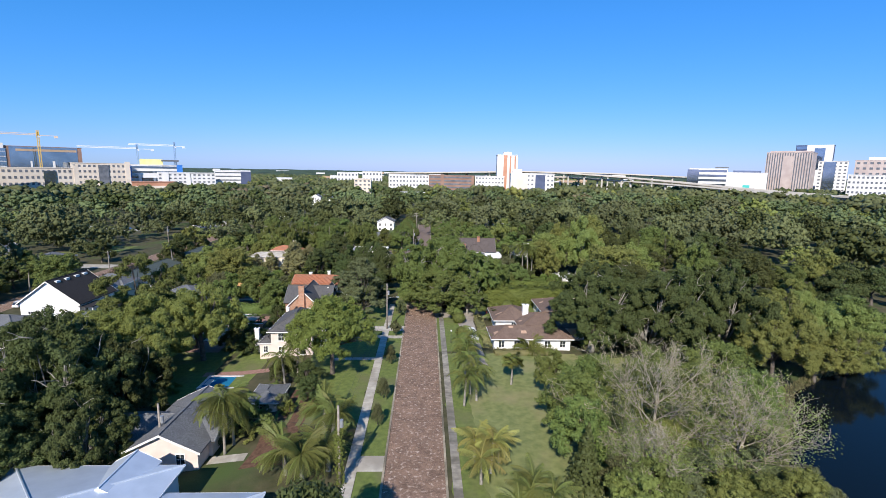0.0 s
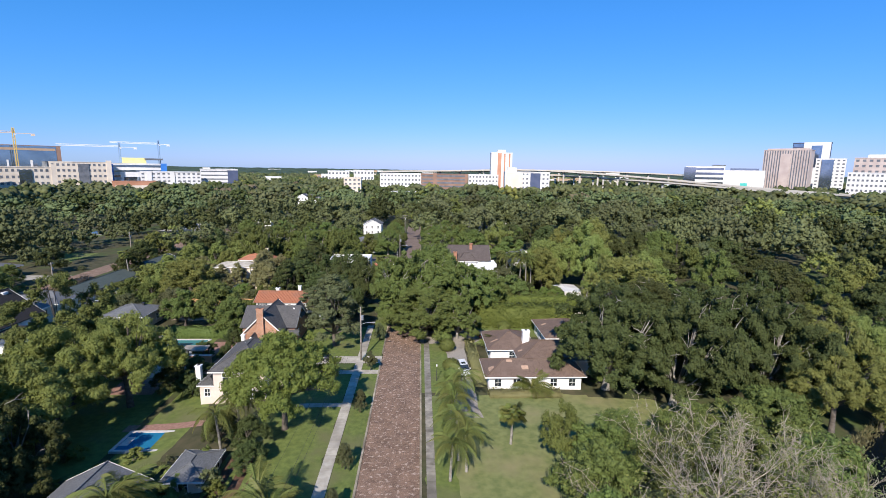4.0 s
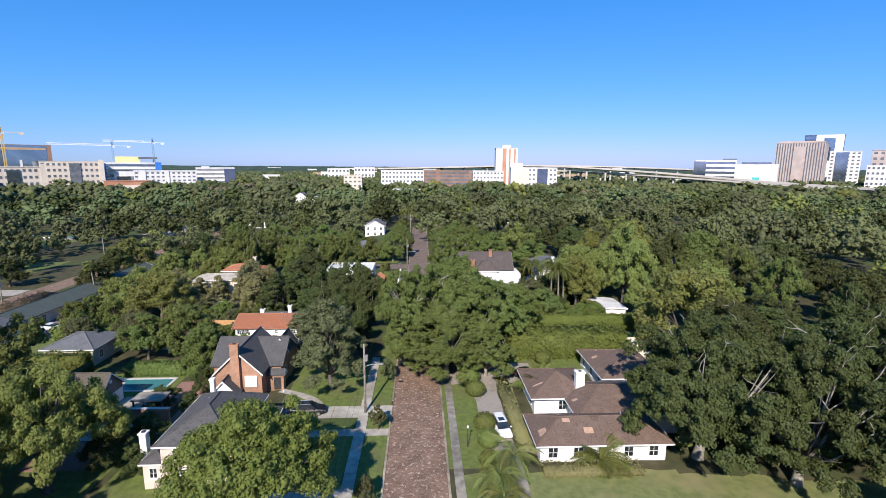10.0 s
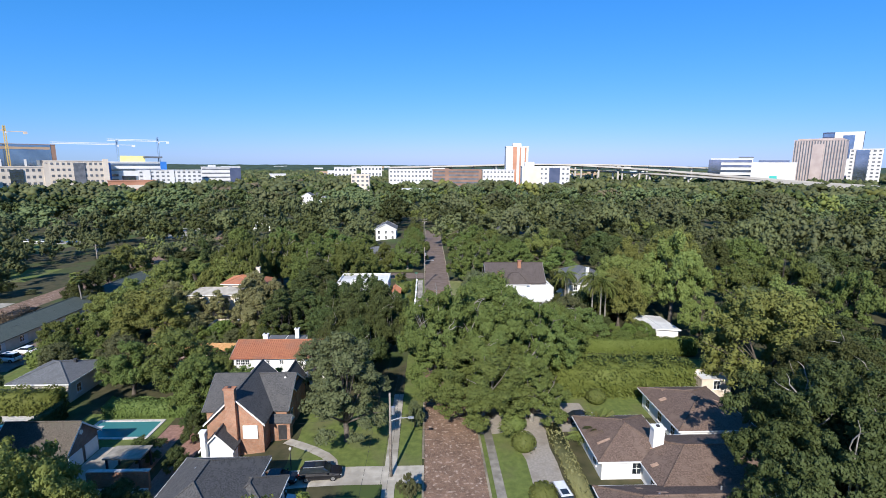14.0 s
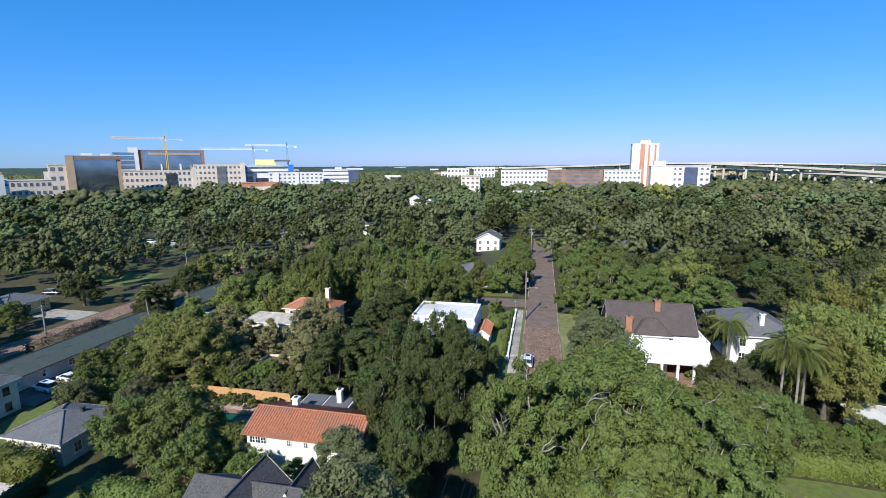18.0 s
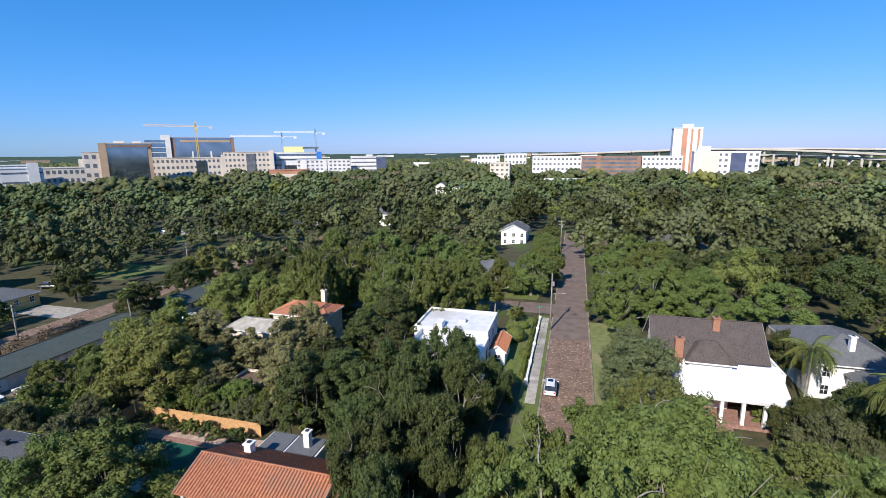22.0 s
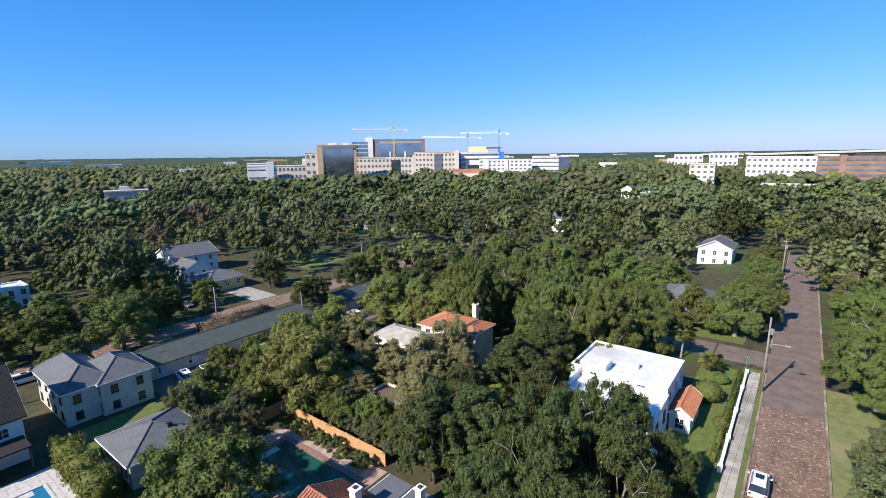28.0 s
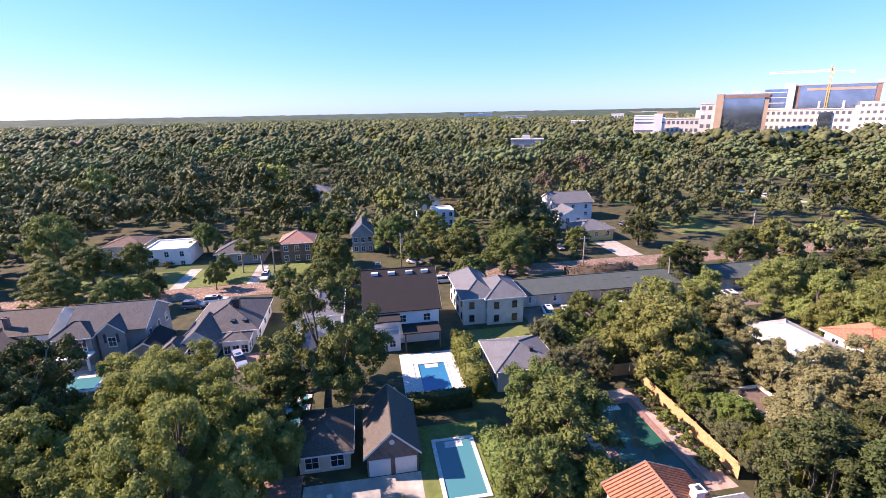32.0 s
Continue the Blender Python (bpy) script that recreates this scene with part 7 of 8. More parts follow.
far_building(-379, 246, 71, 26, 14, 12.5, M_FP, "low pink building among trees", 1, 3, M_FD, extra=[("roof_unit", -4, 2, 3, 8, 13, 17, M_FW)])
far_building(610, 795, -46, 64, 50, 75, M_FP, "pinkish granite office tower with dark window strips", 1, 18, M_FD, pw=0.42, ph=0.88, extra=[("crown_wall", -28, 28, 4, 46, 75.5, 79, M_FP), ("core_bay", -8, 6, -1.0, 0, 8, 70, M_FP)])
far_building(735, 895, -42, 58, 40, 94, M_FNAVY, "dark glass office tower with a white frame", 10, 1, M_FG, bands=True, ph=0.6, extra=[("frame_wall", -12, 28, -1.2, 0, 20, 96, M_FW), ("glass_bay", 0, 16, -1.6, -1.25, 50, 90, M_FG)])
far_building(690, 797, -43, 40, 30, 62, M_FW, "white office tower with a curved glass bay", 11, 6, M_FD, pw=0.5, extra=[("glass_bay", -12, 4, -1.5, 0, 4, 62, M_FG)])
far_building(592, 622, -44, 46, 30, 39, M_FW, "white building with arched windows", 6, 10, M_FD)
far_building(640, 668, -44, 44, 30, 60, M_FP, "office building with a white pyramid roof", 8, 6, M_FD, extra=[("penthouse", -8, 16, 4, 20, 60, 66, M_FW)])
far_building(488, 818, -31, 58, 30, 46, M_FW, "white office block with dark glass bands", 6, 1, M_FG, bands=True, ph=0.5, extra=[("glass_wing", -32, -14, -1, 6, 0, 46, M_FG), ("roof_wing", 10, 30, 4, 20, 49, 50.5, M_FD)])
far_building(536, 788, -34, 58, 30, 40, M_FW, "plain white distant commercial building", 1, 1, M_FW, extra=[("setback", -20, 20, 8, 26, 41, 45, M_FG), ("sign_panel", -4, 6, -0.6, 0, 16, 21, mat("teal_sign", (0.05, 0.42, 0.38), (0.07, 0.48, 0.42), 1, 0.5))])
_c = random.Random(9)
for _k in range(46):
    _az, _dd = radians(_c.uniform(-62, 48)), _c.uniform(820, 1700)
    _x, _y = _dd * math.sin(_az), 60 + _dd * math.cos(_az)
    _wd = _c.uniform(20, 60)
    far_building(_x, _y, -math.degrees(_az), _wd, 20, _c.uniform(12.5, 19), _c.choice([M_FW, M_FW, M_FC, M_FT]), "distant low commercial building above the trees", 1, max(2, int(_wd / 8)))
for _k in range(30):
    _az, _dd = radians(_c.uniform(-78, 30)), _c.uniform(1500, 3200)
    _x, _y = _dd * math.sin(_az), 60 + _dd * math.cos(_az)
    far_building(_x, _y, -math.degrees(_az), _c.uniform(30, 80), 30, _c.uniform(15, 24), _c.choice([M_FW, M_FW, M_FT]), "far pale building on the horizon", 1, 1, M_FD, pw=0.8, ph=0.2)


def crane(x, y, h, rot, jib, tail, m_mast, m_jib, label):
    t = thing("tower_crane", pose(x, y, 0, 0, 0, rot), label, "crane", "tower cranes")
    mast = Mesh()
    for sx in (-1, 1):
        for sy in (-1, 1):
            mast.box(sx * 1.0 - 0.4, sx * 1.0 + 0.4, sy * 1.0 - 0.4, sy * 1.0 + 0.4, 0, h)
    for k in range(int(h / 3)):
        mast.tube([(-1, -1.05, k * 3), (1, -1.05, k * 3 + 3)], [0.14, 0.14], 4)
    part("mast", mast, m_mast, t)
    j = Mesh()
    z = h - 7
    j.box(-jib, tail, -1.0, -0.4, z, z + 0.7).box(-jib, tail, 0.4, 1.0, z, z + 0.7).box(-jib, 0, -0.35, 0.35, z + 2.0, z + 2.6)
    for k in range(int(jib / 3)):
        j.tube([(-k * 3, 0, z + 2.2), (-k * 3 - 1.5, 0.6, z + 0.2)], [0.2, 0.2], 4).tube([(-k * 3 - 1.5, -0.6, z + 0.2), (-k * 3 - 3, 0, z + 2.2)], [0.2, 0.2], 4)
    part("jib", j, m_jib, t)
    part("cab", Mesh().box(0.5, 2.4, -2.4, -0.9, z - 2.4, z - 0.2), M_FW, t)
    part("counterweight", Mesh().box(tail - 4, tail, -1.4, 1.4, z - 2.4, z + 0.6), m_jib, t)
    part("apex", Mesh().tube([(0, 0, h - 7), (0, 0, h)], [0.6, 0.15], 5), m_mast, t)


crane(-513, 665, 79, 44, 62, 21, M_CRANEY, mat("crane_pale_orange", (0.66, 0.52, 0.40), (0.72, 0.58, 0.46), 1, 0.6), "yellow tower crane over the hospital")
crane(-403, 795, 73, 32, 62, 15, M_CRANEB, M_CRANEW, "blue-grey tower crane with a pale jib")
crane(-446, 768, 67, 36, 74, 22, M_CRANEB, M_CRANEW, "blue-grey tower crane with a long pale jib")


# raised highway
def viaduct(pts, width, label, name="viaduct"):
    t = thing(name, Matrix.Identity(4), label, "bridge")
    for (x0, y0, z0), (x1, y1, z1) in zip(pts, pts[1:]):
        d = Vector((x1 - x0, y1 - y0, 0)).normalized()
        n = Vector((-d.y, d.x, 0)) * width / 2
        p, q = Vector((x0, y0, z0)), Vector((x1, y1, z1))
        prof = [(-1.0, 1.1), (-1.0, -1.0), (-0.5, -2.2), (0.5, -2.2), (1.0, -1.0), (1.0, 1.1), (0.95, 1.1), (0.95, 0.0), (-0.95, 0.0), (-0.95, 1.1)]
        m = Mesh()
        m.v = [tuple(e + n * u + Vector((0, 0, h))) for e in (p, q) for u, h in prof]
        k = len(prof)
        m.f = [(i, (i + 1) % k, k + (i + 1) % k, k + i) for i in range(k)]
        part("span", m, M_FCONC, t)
    for k, (x, y, z) in enumerate(pts):
        part("pier", Mesh().tube([(x, y, -2), (x, y, z - 4.5), (x, y, z - 2.2)], [1.5, 1.5, width * 0.28], 8), M_FCONC, t)


def arc(pts, n):
    out = []
    for k in range(n + 1):
        u = k / n * (len(pts) - 1)
        i = min(int(u), len(pts) - 2)
        f = u - i
        p = [pts[max(0, min(len(pts) - 1, i + j))] for j in (-1, 0, 1, 2)]
        out.append(tuple(0.5 * (2 * p[1][a] + (p[2][a] - p[0][a]) * f + (2 * p[0][a] - 5 * p[1][a] + 4 * p[2][a] - p[3][a]) * f * f + (3 * p[1][a] - p[0][a] - 3 * p[2][a] + p[3][a]) * f ** 3) for a in range(3)))
    return out


viaduct(arc([(-60, 800, 30), (60, 810, 33), (180, 830, 36), (270, 800, 33), (360, 720, 26), (440, 600, 17), (500, 480, 13), (560, 340, 12)], 26), 14, "long curved concrete highway viaduct on piers")
viaduct(arc([(200, 880, 29), (300, 790, 25), (380, 690, 20), (460, 560, 13), (530, 440, 10)], 18), 11, "lower concrete highway ramp on piers", "ramp")
viaduct(arc([(120, 900, 33), (260, 900, 36), (420, 880, 33), (560, 900, 28)], 12), 12, "far raised concrete highway deck")


# ---------------------------------------------------------------- the rest of the trees
def in_rects(x, y, rects, pad=0.0):
    return any(a - pad < x < b + pad and c - pad < y < d + pad for a, b, c, d in rects)


CLEAR = [(-6.5, 6.5, -60, 330), (-131, -43, 60, 128), (-120, -58, 126, 147), (-106, -78, 143, 200), (-62, -38, 138, 153), (-44, -5, 40, 131), (-44, -18, 128, 146), (-31, -4, 164, 216),
         (4, 33, 30, 128), (14, 52, 118, 162), (11, 48, 160, 196), (-120, -106, -60, 330), (-60, -44, 158, 188), (-75, -62, 170, 186), (-40, -5, 206, 216), (-126, -40, 40, 62), (-30, -12, 264, 292), (20, 44, 258, 272), (28, 62, 60, 95), (-139, -121, 106, 121)]
SPARSE = [(-150, -117, 40, 112), (-190, -150, 105, 170), (-160, -118, 160, 250), (-30, -8, 214, 240), (-185, -148, 165, 200)]


def before_house(x, y):
    """In the front gardens of the houses west of the back street, which stand open to the east."""
    return x < -118 and any(a - 2 < x < b + 15 and c - 2 < y < d + 2 for a, b, c, d in FOOTPRINTS)


def path_near(x, y):
    """Distance to the flown line, and the bearing seen from its middle."""
    yy = min(114.0, max(2.0, y))
    return math.hypot(x + 1, y - yy)


_f = random.Random(17)
_n_fill = 0
_gy = -6.0
while _gy < 262:
    _gx = -170.0
    while _gx < 190:
        x, y = _gx + _f.uniform(-3.2, 3.2), _gy + _f.uniform(-3.2, 3.2)
        _gx += 10.8
        d = path_near(x, y)
        if d > 142 or x > shore_x(y) - 5 or (y < 20 and abs(x) < 60):
            continue
        az = math.degrees(math.atan2(x, y - 60))
        if x > 0 and az > 62 and y < 60:
            continue
        R = _f.uniform(5.0, 8.2)
        if in_rects(x, y, CLEAR, 1.5) or in_rects(x, y, FOOTPRINTS, R * 0.55):
            continue
        if before_house(x, y) or in_rects(x, y, SPARSE) and _f.random() < 0.1:
            continue
        if any(math.hypot(x - a, y - b) < 0.72 * (R + r) for a, b, r in TREE_SPOTS if abs(a - x) < 16 and abs(b - y) < 16):
            continue
        u = _f.random()
        lv, lb = ((L_OAK, "mid-green oak in the neighbourhood canopy") if u < 0.46 else (L_DARK, "dark green oak in the neighbourhood canopy") if u < 0.76 else (L_LIGHT, "yellow-green tree in the neighbourhood canopy") if u < 0.87 else (L_GREY, "grey-green tree in the neighbourhood canopy") if u < 0.975 else (L_YELLOW, "yellowing tree in the neighbourhood canopy"))
        if x > 40 and u < 0.55:
            lv, lb = (L_DARK, "dark oak of the lakeside wood") if u < 0.34 else (L_OAK, "oak of the lakeside wood")
        tree(K_MID[_f.randrange(4)], x, y, R, _f.uniform(7.5, 15.0), lv, lb, group="canopy trees")
        _n_fill += 1
    _gy += 10.0

YARD = [(-107, -43, 60, 130), (-44, -10, 60, 130), (-44, -10, 130, 205), (8, 52, 40, 200), (-160, -118, 40, 200), (-80, -44, 140, 200)]
_m2 = 0
for _i in range(1500):
    a, b, c, d = YARD[_i % len(YARD)]
    x, y = _f.uniform(a, b), _f.uniform(c, d)
    if x > shore_x(y) - 2 or in_rects(x, y, FOOTPRINTS, 0.4) or in_rects(x, y, SHEETS, 0.8) or any(math.hypot(x - p, y - q) < 2.0 for p, q, r in TREE_SPOTS if abs(p - x) < 3):
        continue
    tree(K_SHRUB[_i % 2], x, y, _f.uniform(0.8, 2.0), _f.uniform(0.9, 2.8), _f.choice([L_OAK, L_OAK, L_DARK, L_HEDGE, L_GREY]), "loose garden shrub between the houses", "shrub", "garden shrubs")
    _m2 += 1
    if _m2 > 60:
        break

# woods beyond, too many to count
_r = np.random.default_rng(23)
FAR_BLD = [(124, 731, 30), (38, 702, 46), (-24, 704, 40), (93, 697, 32), (144, 645, 38), (-80, 617, 18), (-11, 543, 24), (-481, 526, 36), (-508, 590, 22), (-533, 699, 56), (-478, 609, 52), (-460, 704, 44), (-502, 503, 22), (-486, 456, 28), (-478, 415, 26), (-508, 430, 26), (-418, 761, 52), (-354, 730, 48), (-313, 795, 38), (-352, 638, 32), (-379, 246, 18), (610, 795, 50), (592, 622, 36), (640, 668, 36), (488, 818, 40), (536, 788, 40)]


PARK = [(-31, -10, 266, 291), (-215, -192, 85, 103), (-32, -8, 268, 291), (-205, -166, 262, 325),  (-135, -112, 283, 305), (-150, -128, 303, 342), (-128, -86, 425, 530), (-104, -92, 330, 352)]


def wood_spots(d0, d1, step, jit):
    out = []
    for gy in np.arange(-260 if d1 < 1200 else -1100, 1080 if d1 < 1200 else 1800, step):
        for gx in np.arange(-1050 if d1 < 1200 else -1780, 860 if d1 < 1200 else 1500, step):
            x, y = gx + _r.uniform(-jit, jit), gy + _r.uniform(-jit, jit)
            d = path_near(x, y)
            if not d0 <= d < d1:
                continue
            az = math.degrees(math.atan2(x, y - 40))
            if not -136 < az < 56 or x > shore_x(y) - 6:
                continue
            if abs(x) < 6.0 and y < 312 or -120.5 < x < -105.5 and y < 330:
                continue
            if in_rects(x, y, FOOTPRINTS, 3) or before_house(x, y) or any(math.hypot(x - a, y - b) < r for a, b, r in FAR_BLD):
                continue
            if in_rects(x, y, SPARSE) and _r.random() < 0.3:
                continue
            if in_rects(x, y, PARK, 2):
                continue
            if 290 < x < 440 and 770 < y < 910:
                continue
            out.append((x, y))
    return out


def woods(name, spots, shapes, Rs, Hs, label):
    """Leaf masses of many trees from a few shapes, one object for each colour of leaf."""
    picks = _r.random(len(spots))
    for lo, hi, lv, tint in ((0, 0.58, L_WOOD, "mid-green"), (0.58, 0.80, L_DARK, "dark green"), (0.80, 0.85, L_LIGHT, "yellow-green"), (0.85, 0.992, L_GREY, "grey-green"), (0.992, 1.01, L_RUST, "rusty brown")):
        vs, ts, tt, at = [], [], [], 0
        for (x, y), u in zip(spots, picks):
            if not lo <= u < hi:
                continue
            v, t, _ = shapes[_r.integers(len(shapes))]
            H, a = _r.uniform(*Hs), _r.uniform(0, 6.28)
            R = (Rs[0] + (Rs[1] - Rs[0]) * (H - Hs[0]) / (Hs[1] - Hs[0])) * _r.uniform(0.85, 1.15)
            c, sn = math.cos(a) * R, math.sin(a) * R
            w = np.empty_like(v)
            w[:, 0], w[:, 1] = v[:, 0] * c - v[:, 1] * sn + x, v[:, 0] * sn + v[:, 1] * c + y
            w[:, 2] = v[:, 2] * H * 0.82 + H * 0.18 + G(x, y)
            vs.append(w)
            ts.append(t + at)
            tt.append(np.full(len(v), _r.uniform(-0.22, 0.30), "f4"))
            at += len(v)
        if vs:
            me = np_mesh(name, np.concatenate(vs), None, np.concatenate(ts))
            me.polygons.foreach_set("use_smooth", np.ones(len(me.polygons), bool))
            me.attributes.new("tree_tint", "FLOAT", "POINT").data.foreach_set("value", np.concatenate(tt))
            solid(name, me, lv, tint + " " + label, "trees", "stuff")


SHAPE_C = [crown_arrays(70 + k, 1.0, 1.0, 30, 1100, 0.038, 0.30, 0.95, 0.0, 0.18, 0.30, 7 if k % 2 else 0, OCTA, 0.35, 3) for k in range(6)]
SHAPE_D = [crown_arrays(80 + k, 1.0, 1.0, 22, 260, 0.048, 0.30, 1.0, 0.0, 0.19, 0.32, 6 if k % 2 else 0, OCTA, 0.35, 3) for k in range(6)]
SHAPE_E = [crown_arrays(90 + k, 1.0, 1.0, 18, 30, 0.07, 0.2, 1.1, 0.0, 0.20, 0.36, 0, OCTA, 0.35, 1) for k in range(5)]
woods("wood", wood_spots(142, 260, 16.6, 4.6), SHAPE_C, (6.8, 12.4), (9, 20), "tree crowns of the town's canopy")
woods("wood", wood_spots(260, 430, 21.5, 6.0), SHAPE_D, (9.0, 15.5), (9, 20), "tree crowns of the town's canopy")
woods("far_wood", wood_spots(430, 1000, 25.0, 7.5), SHAPE_E, (10, 17), (11, 19), "tree crowns far off")
SHAPE_F = [crown_arrays(100 + k, 1.0, 1.0, 5, 6, 0.15, 0.3, 1.1, 0.0, 0.4, 0.6, 0, OCTA, 0.3, 1) for k in range(4)]
woods("far_wood", wood_spots(1000, 1750, 25.0, 9.0), SHAPE_F, (10, 16), (10, 17), "tree crowns near the horizon")
# canopy that runs on to the horizon
_rad = [1650 * 1.0165 ** k for k in range(99)]
_az = np.radians(np.linspace(-150, 70, 330))
_rr, _aa = np.meshgrid(_rad, _az, indexing="ij")
_hx, _hy = _rr * np.sin(_aa), 60 + _rr * np.cos(_aa)
_hz = 12.0 + 5.0 * np.array([[noise.noise((x * 0.018, y * 0.018, 0.5)) for x, y in zip(a, b)] for a, b in zip(_hx, _hy)]) + _r.uniform(-2.8, 2.8, _hx.shape)
_hz[0, :] = -1
_vv = np.stack([_hx, _hy, _hz], -1).reshape(-1, 3)
_nn = len(_az)
_ii = (np.arange(len(_rad) - 1)[:, None] * _nn + np.arange(_nn - 1)[None, :]).ravel()
solid("far_canopy", np_mesh("far_canopy", _vv, np.stack([_ii, _ii + _nn, _ii + _nn + 1, _ii + 1], 1)), mat("far_canopy_leaves", (0.026, 0.045, 0.022), (0.060, 0.088, 0.044), 0.02, 0.9, 0.8, 0.4), "unbroken green canopy reaching to the horizon", "trees", "stuff")


# reeds along the lake
_g = np.random.default_rng(31)
_ry = _g.uniform(44, 92, 2600)
_rx = np.array([shore_x(y) for y in _ry]) + _g.uniform(-2.6, 0.7, 2600)
_rb = np.stack([_rx, _ry, np.array([G(x, y) for x, y in zip(_rx, _ry)]) - 0.1], 1)
_rt = _rb + np.stack([_g.normal(0, 0.3, 2600), _g.normal(0, 0.3, 2600), _g.uniform(0.35, 0.95, 2600)], 1)
_rs = np.stack([_g.normal(0, 0.07, 2600), _g.normal(0, 0.07, 2600), np.zeros(2600)], 1)
solid("reeds", np_mesh("reeds", np.stack([_rb - _rs, _rb + _rs, _rt], 1).reshape(-1, 3), None, np.arange(7800).reshape(-1, 3)), foliage("dry_reeds", (0.13, 0.14, 0.055), (0.25, 0.24, 0.11), 0.2), "olive-brown reeds along the lake shore", "reeds", "stuff")


# ---------------------------------------------------------------- poles, lamps, wires
def utility_pole(x, y, h, label, arms=1, lamp=None, vine=False, rot=0, lean=0.0):
    t = thing("utility_pole", pose(x, y, G(x, y), lean, 0, rot), label, "pole", "utility poles")
    part("shaft", Mesh().tube([(0, 0, -0.5), (0, 0, h * 0.5), (0, 0, h)], [0.19, 0.16, 0.12], 9).data("shaft", True), M_POLE, t)
    for k in range(arms):
        z = h - 0.6 - k * 1.1
        a = part("crossarm", Mesh().box(-1.2, 1.2, -0.18, -0.06, z, z + 0.13), M_POLE, t)
        for u in (-1.1, -0.5, 0.5, 1.1):
            part("insulator", Mesh().tube([(u, -0.12, z + 0.13), (u, -0.12, z + 0.33)], [0.05, 0.035], 6), M_STEEL, a)
    part("transformer", Mesh().tube([(0.34, 0, h - 2.6), (0.34, 0, h - 1.7)], [0.22, 0.22], 10), M_STEEL, t)
    if lamp:
        l = part("lamp_arm", Mesh().tube([(0, 0, lamp), (0.9, 0, lamp + 0.35), (2.2, 0, lamp + 0.4)], [0.05, 0.045, 0.04], 6), M_STEEL, t)
        part("lamp_head", Mesh().box(2.1, 2.75, -0.14, 0.14, lamp + 0.32, lamp + 0.5), M_STEEL, l)
    if vine:
        rng = np.random.default_rng(4)
        c = np.stack([rng.normal(0, 0.28, 700), rng.normal(0, 0.28, 700), rng.uniform(0, h * 0.72, 700)], 1)
        v, q = cards(rng, c, c * (1, 1, 0) + 1e-3, 0.16)
        part("vine", np_mesh("vine", v, q), L_HEDGE, t, "climbing green vine")
    return t


utility_pole(-7.6, 107.6, 10.7, "weathered timber utility pole with transformer and street lamp", 0, 7.2)
utility_pole(-8.6, 52.6, 10.0, "timber utility pole overgrown with vine", 0, None, True)
utility_pole(-3.9, 196.6, 12.0, "timber utility pole with a street lamp at the corner", 0, 7.6)
utility_pole(-4.4, 273.5, 12.0, "timber utility pole along the brick street", 2)
utility_pole(-114.5, 218, 11.5, "timber utility pole by the park", 2, rot=90)
utility_pole(-106.5, 165, 9.5, "timber utility pole on the back street", 1, rot=90)
utility_pole(-33, 60.5, 8.0, "timber utility pole behind the gabled house", 0)
utility_pole(-120, 122, 9.5, "timber utility pole on the back street", 1, rot=90)


def wire(p, q, sag, label="sagging black overhead cable"):
    pts = []
    for k in range(15):
        u = k / 14
        pts.append(tuple(a + (b - a) * u - (sag * 4 * u * (1 - u) if i == 2 else 0) for i, (a, b) in enumerate(zip(p, q))))
    o = new("overhead_cable", Mesh().tube(pts, [0.014] * 15, 4).data("overhead_cable"))
    o.data.materials.append(M_WIRE)
    tagged(o, label, "cable", "overhead cables")


for _u in (-1.1, 0.5, 1.1):
    wire((-7.6 + _u, 107.5, 10.5), (-3.9 + _u, 196.5, 11.9), 1.6)
    wire((-8.6 + _u, 52.5, 9.8), (-7.6 + _u, 107.5, 10.5), 1.0)
    wire((-3.9 + _u, 196.5, 11.9), (-4.4 + _u, 273.4, 11.9), 1.4)
    wire((-3.9, 196.5 + _u * 0.3, 10.8), (-60, 205 + _u * 3, 10.0), 0.9)
    wire((-3.9, 196.5 + _u * 0.3, 10.8), (44, 203 + _u * 3, 10.0), 0.9)
    wire((-4.4, 273.4, 10.8 + _u * 0.2), (-50, 268 + _u * 3, 10), 0.8)
    wire((-114.5, 218 + _u, 9.2), (-60, 205 + _u * 3, 10.0), 0.9)
    wire((-106.5, 165 + _u, 7.0), (-114.5, 218 + _u, 9.2), 0.9)
    wire((-106.5, 165 + _u, 7.0), (-120, 122 + _u, 7.0), 0.8)
wire((-7.6, 107.5, 8.6), (-22, 114, 3.2), 0.3)
wire((-8.6, 52.6, 7.5), (-33, 60.5, 6.3), 0.4)


def post_lamp(x, y, label="small black post lamp with a white globe"):
    t = thing("post_lamp", pose(x, y, G(x, y)), label, "lamp", "post lamps")
    part("post", Mesh().tube([(0, 0, -0.2), (0, 0, 0.2), (0, 0, 2.6)], [0.1, 0.06, 0.045], 8), M_DARKTRIM, t)
    part("globe", Mesh().tube([(0, 0, 2.6), (0, 0, 2.72), (0, 0, 2.95), (0, 0, 3.05)], [0.06, 0.16, 0.15, 0.03], 10).data("globe", True), M_LENS, t)


for _x, _y in ((6.6, 98.5), (6.8, 179), (7.6, 172), (-20, 109.9)):
    post_lamp(_x, _y)
_t = thing("street_sign", pose(-6.6, 203.5, 0), "green street name sign on a steel post", "sign")
part("post", Mesh().tube([(0, 0, -0.3), (0, 0, 2.6)], [0.03, 0.03], 6), M_STEEL, _t)
part("blade", Mesh().box(-0.45, 0.45, -0.012, 0.012, 2.35, 2.58), mat("sign_green", (0.02, 0.22, 0.16), (0.03, 0.26, 0.19), 4, 0.5), _t)

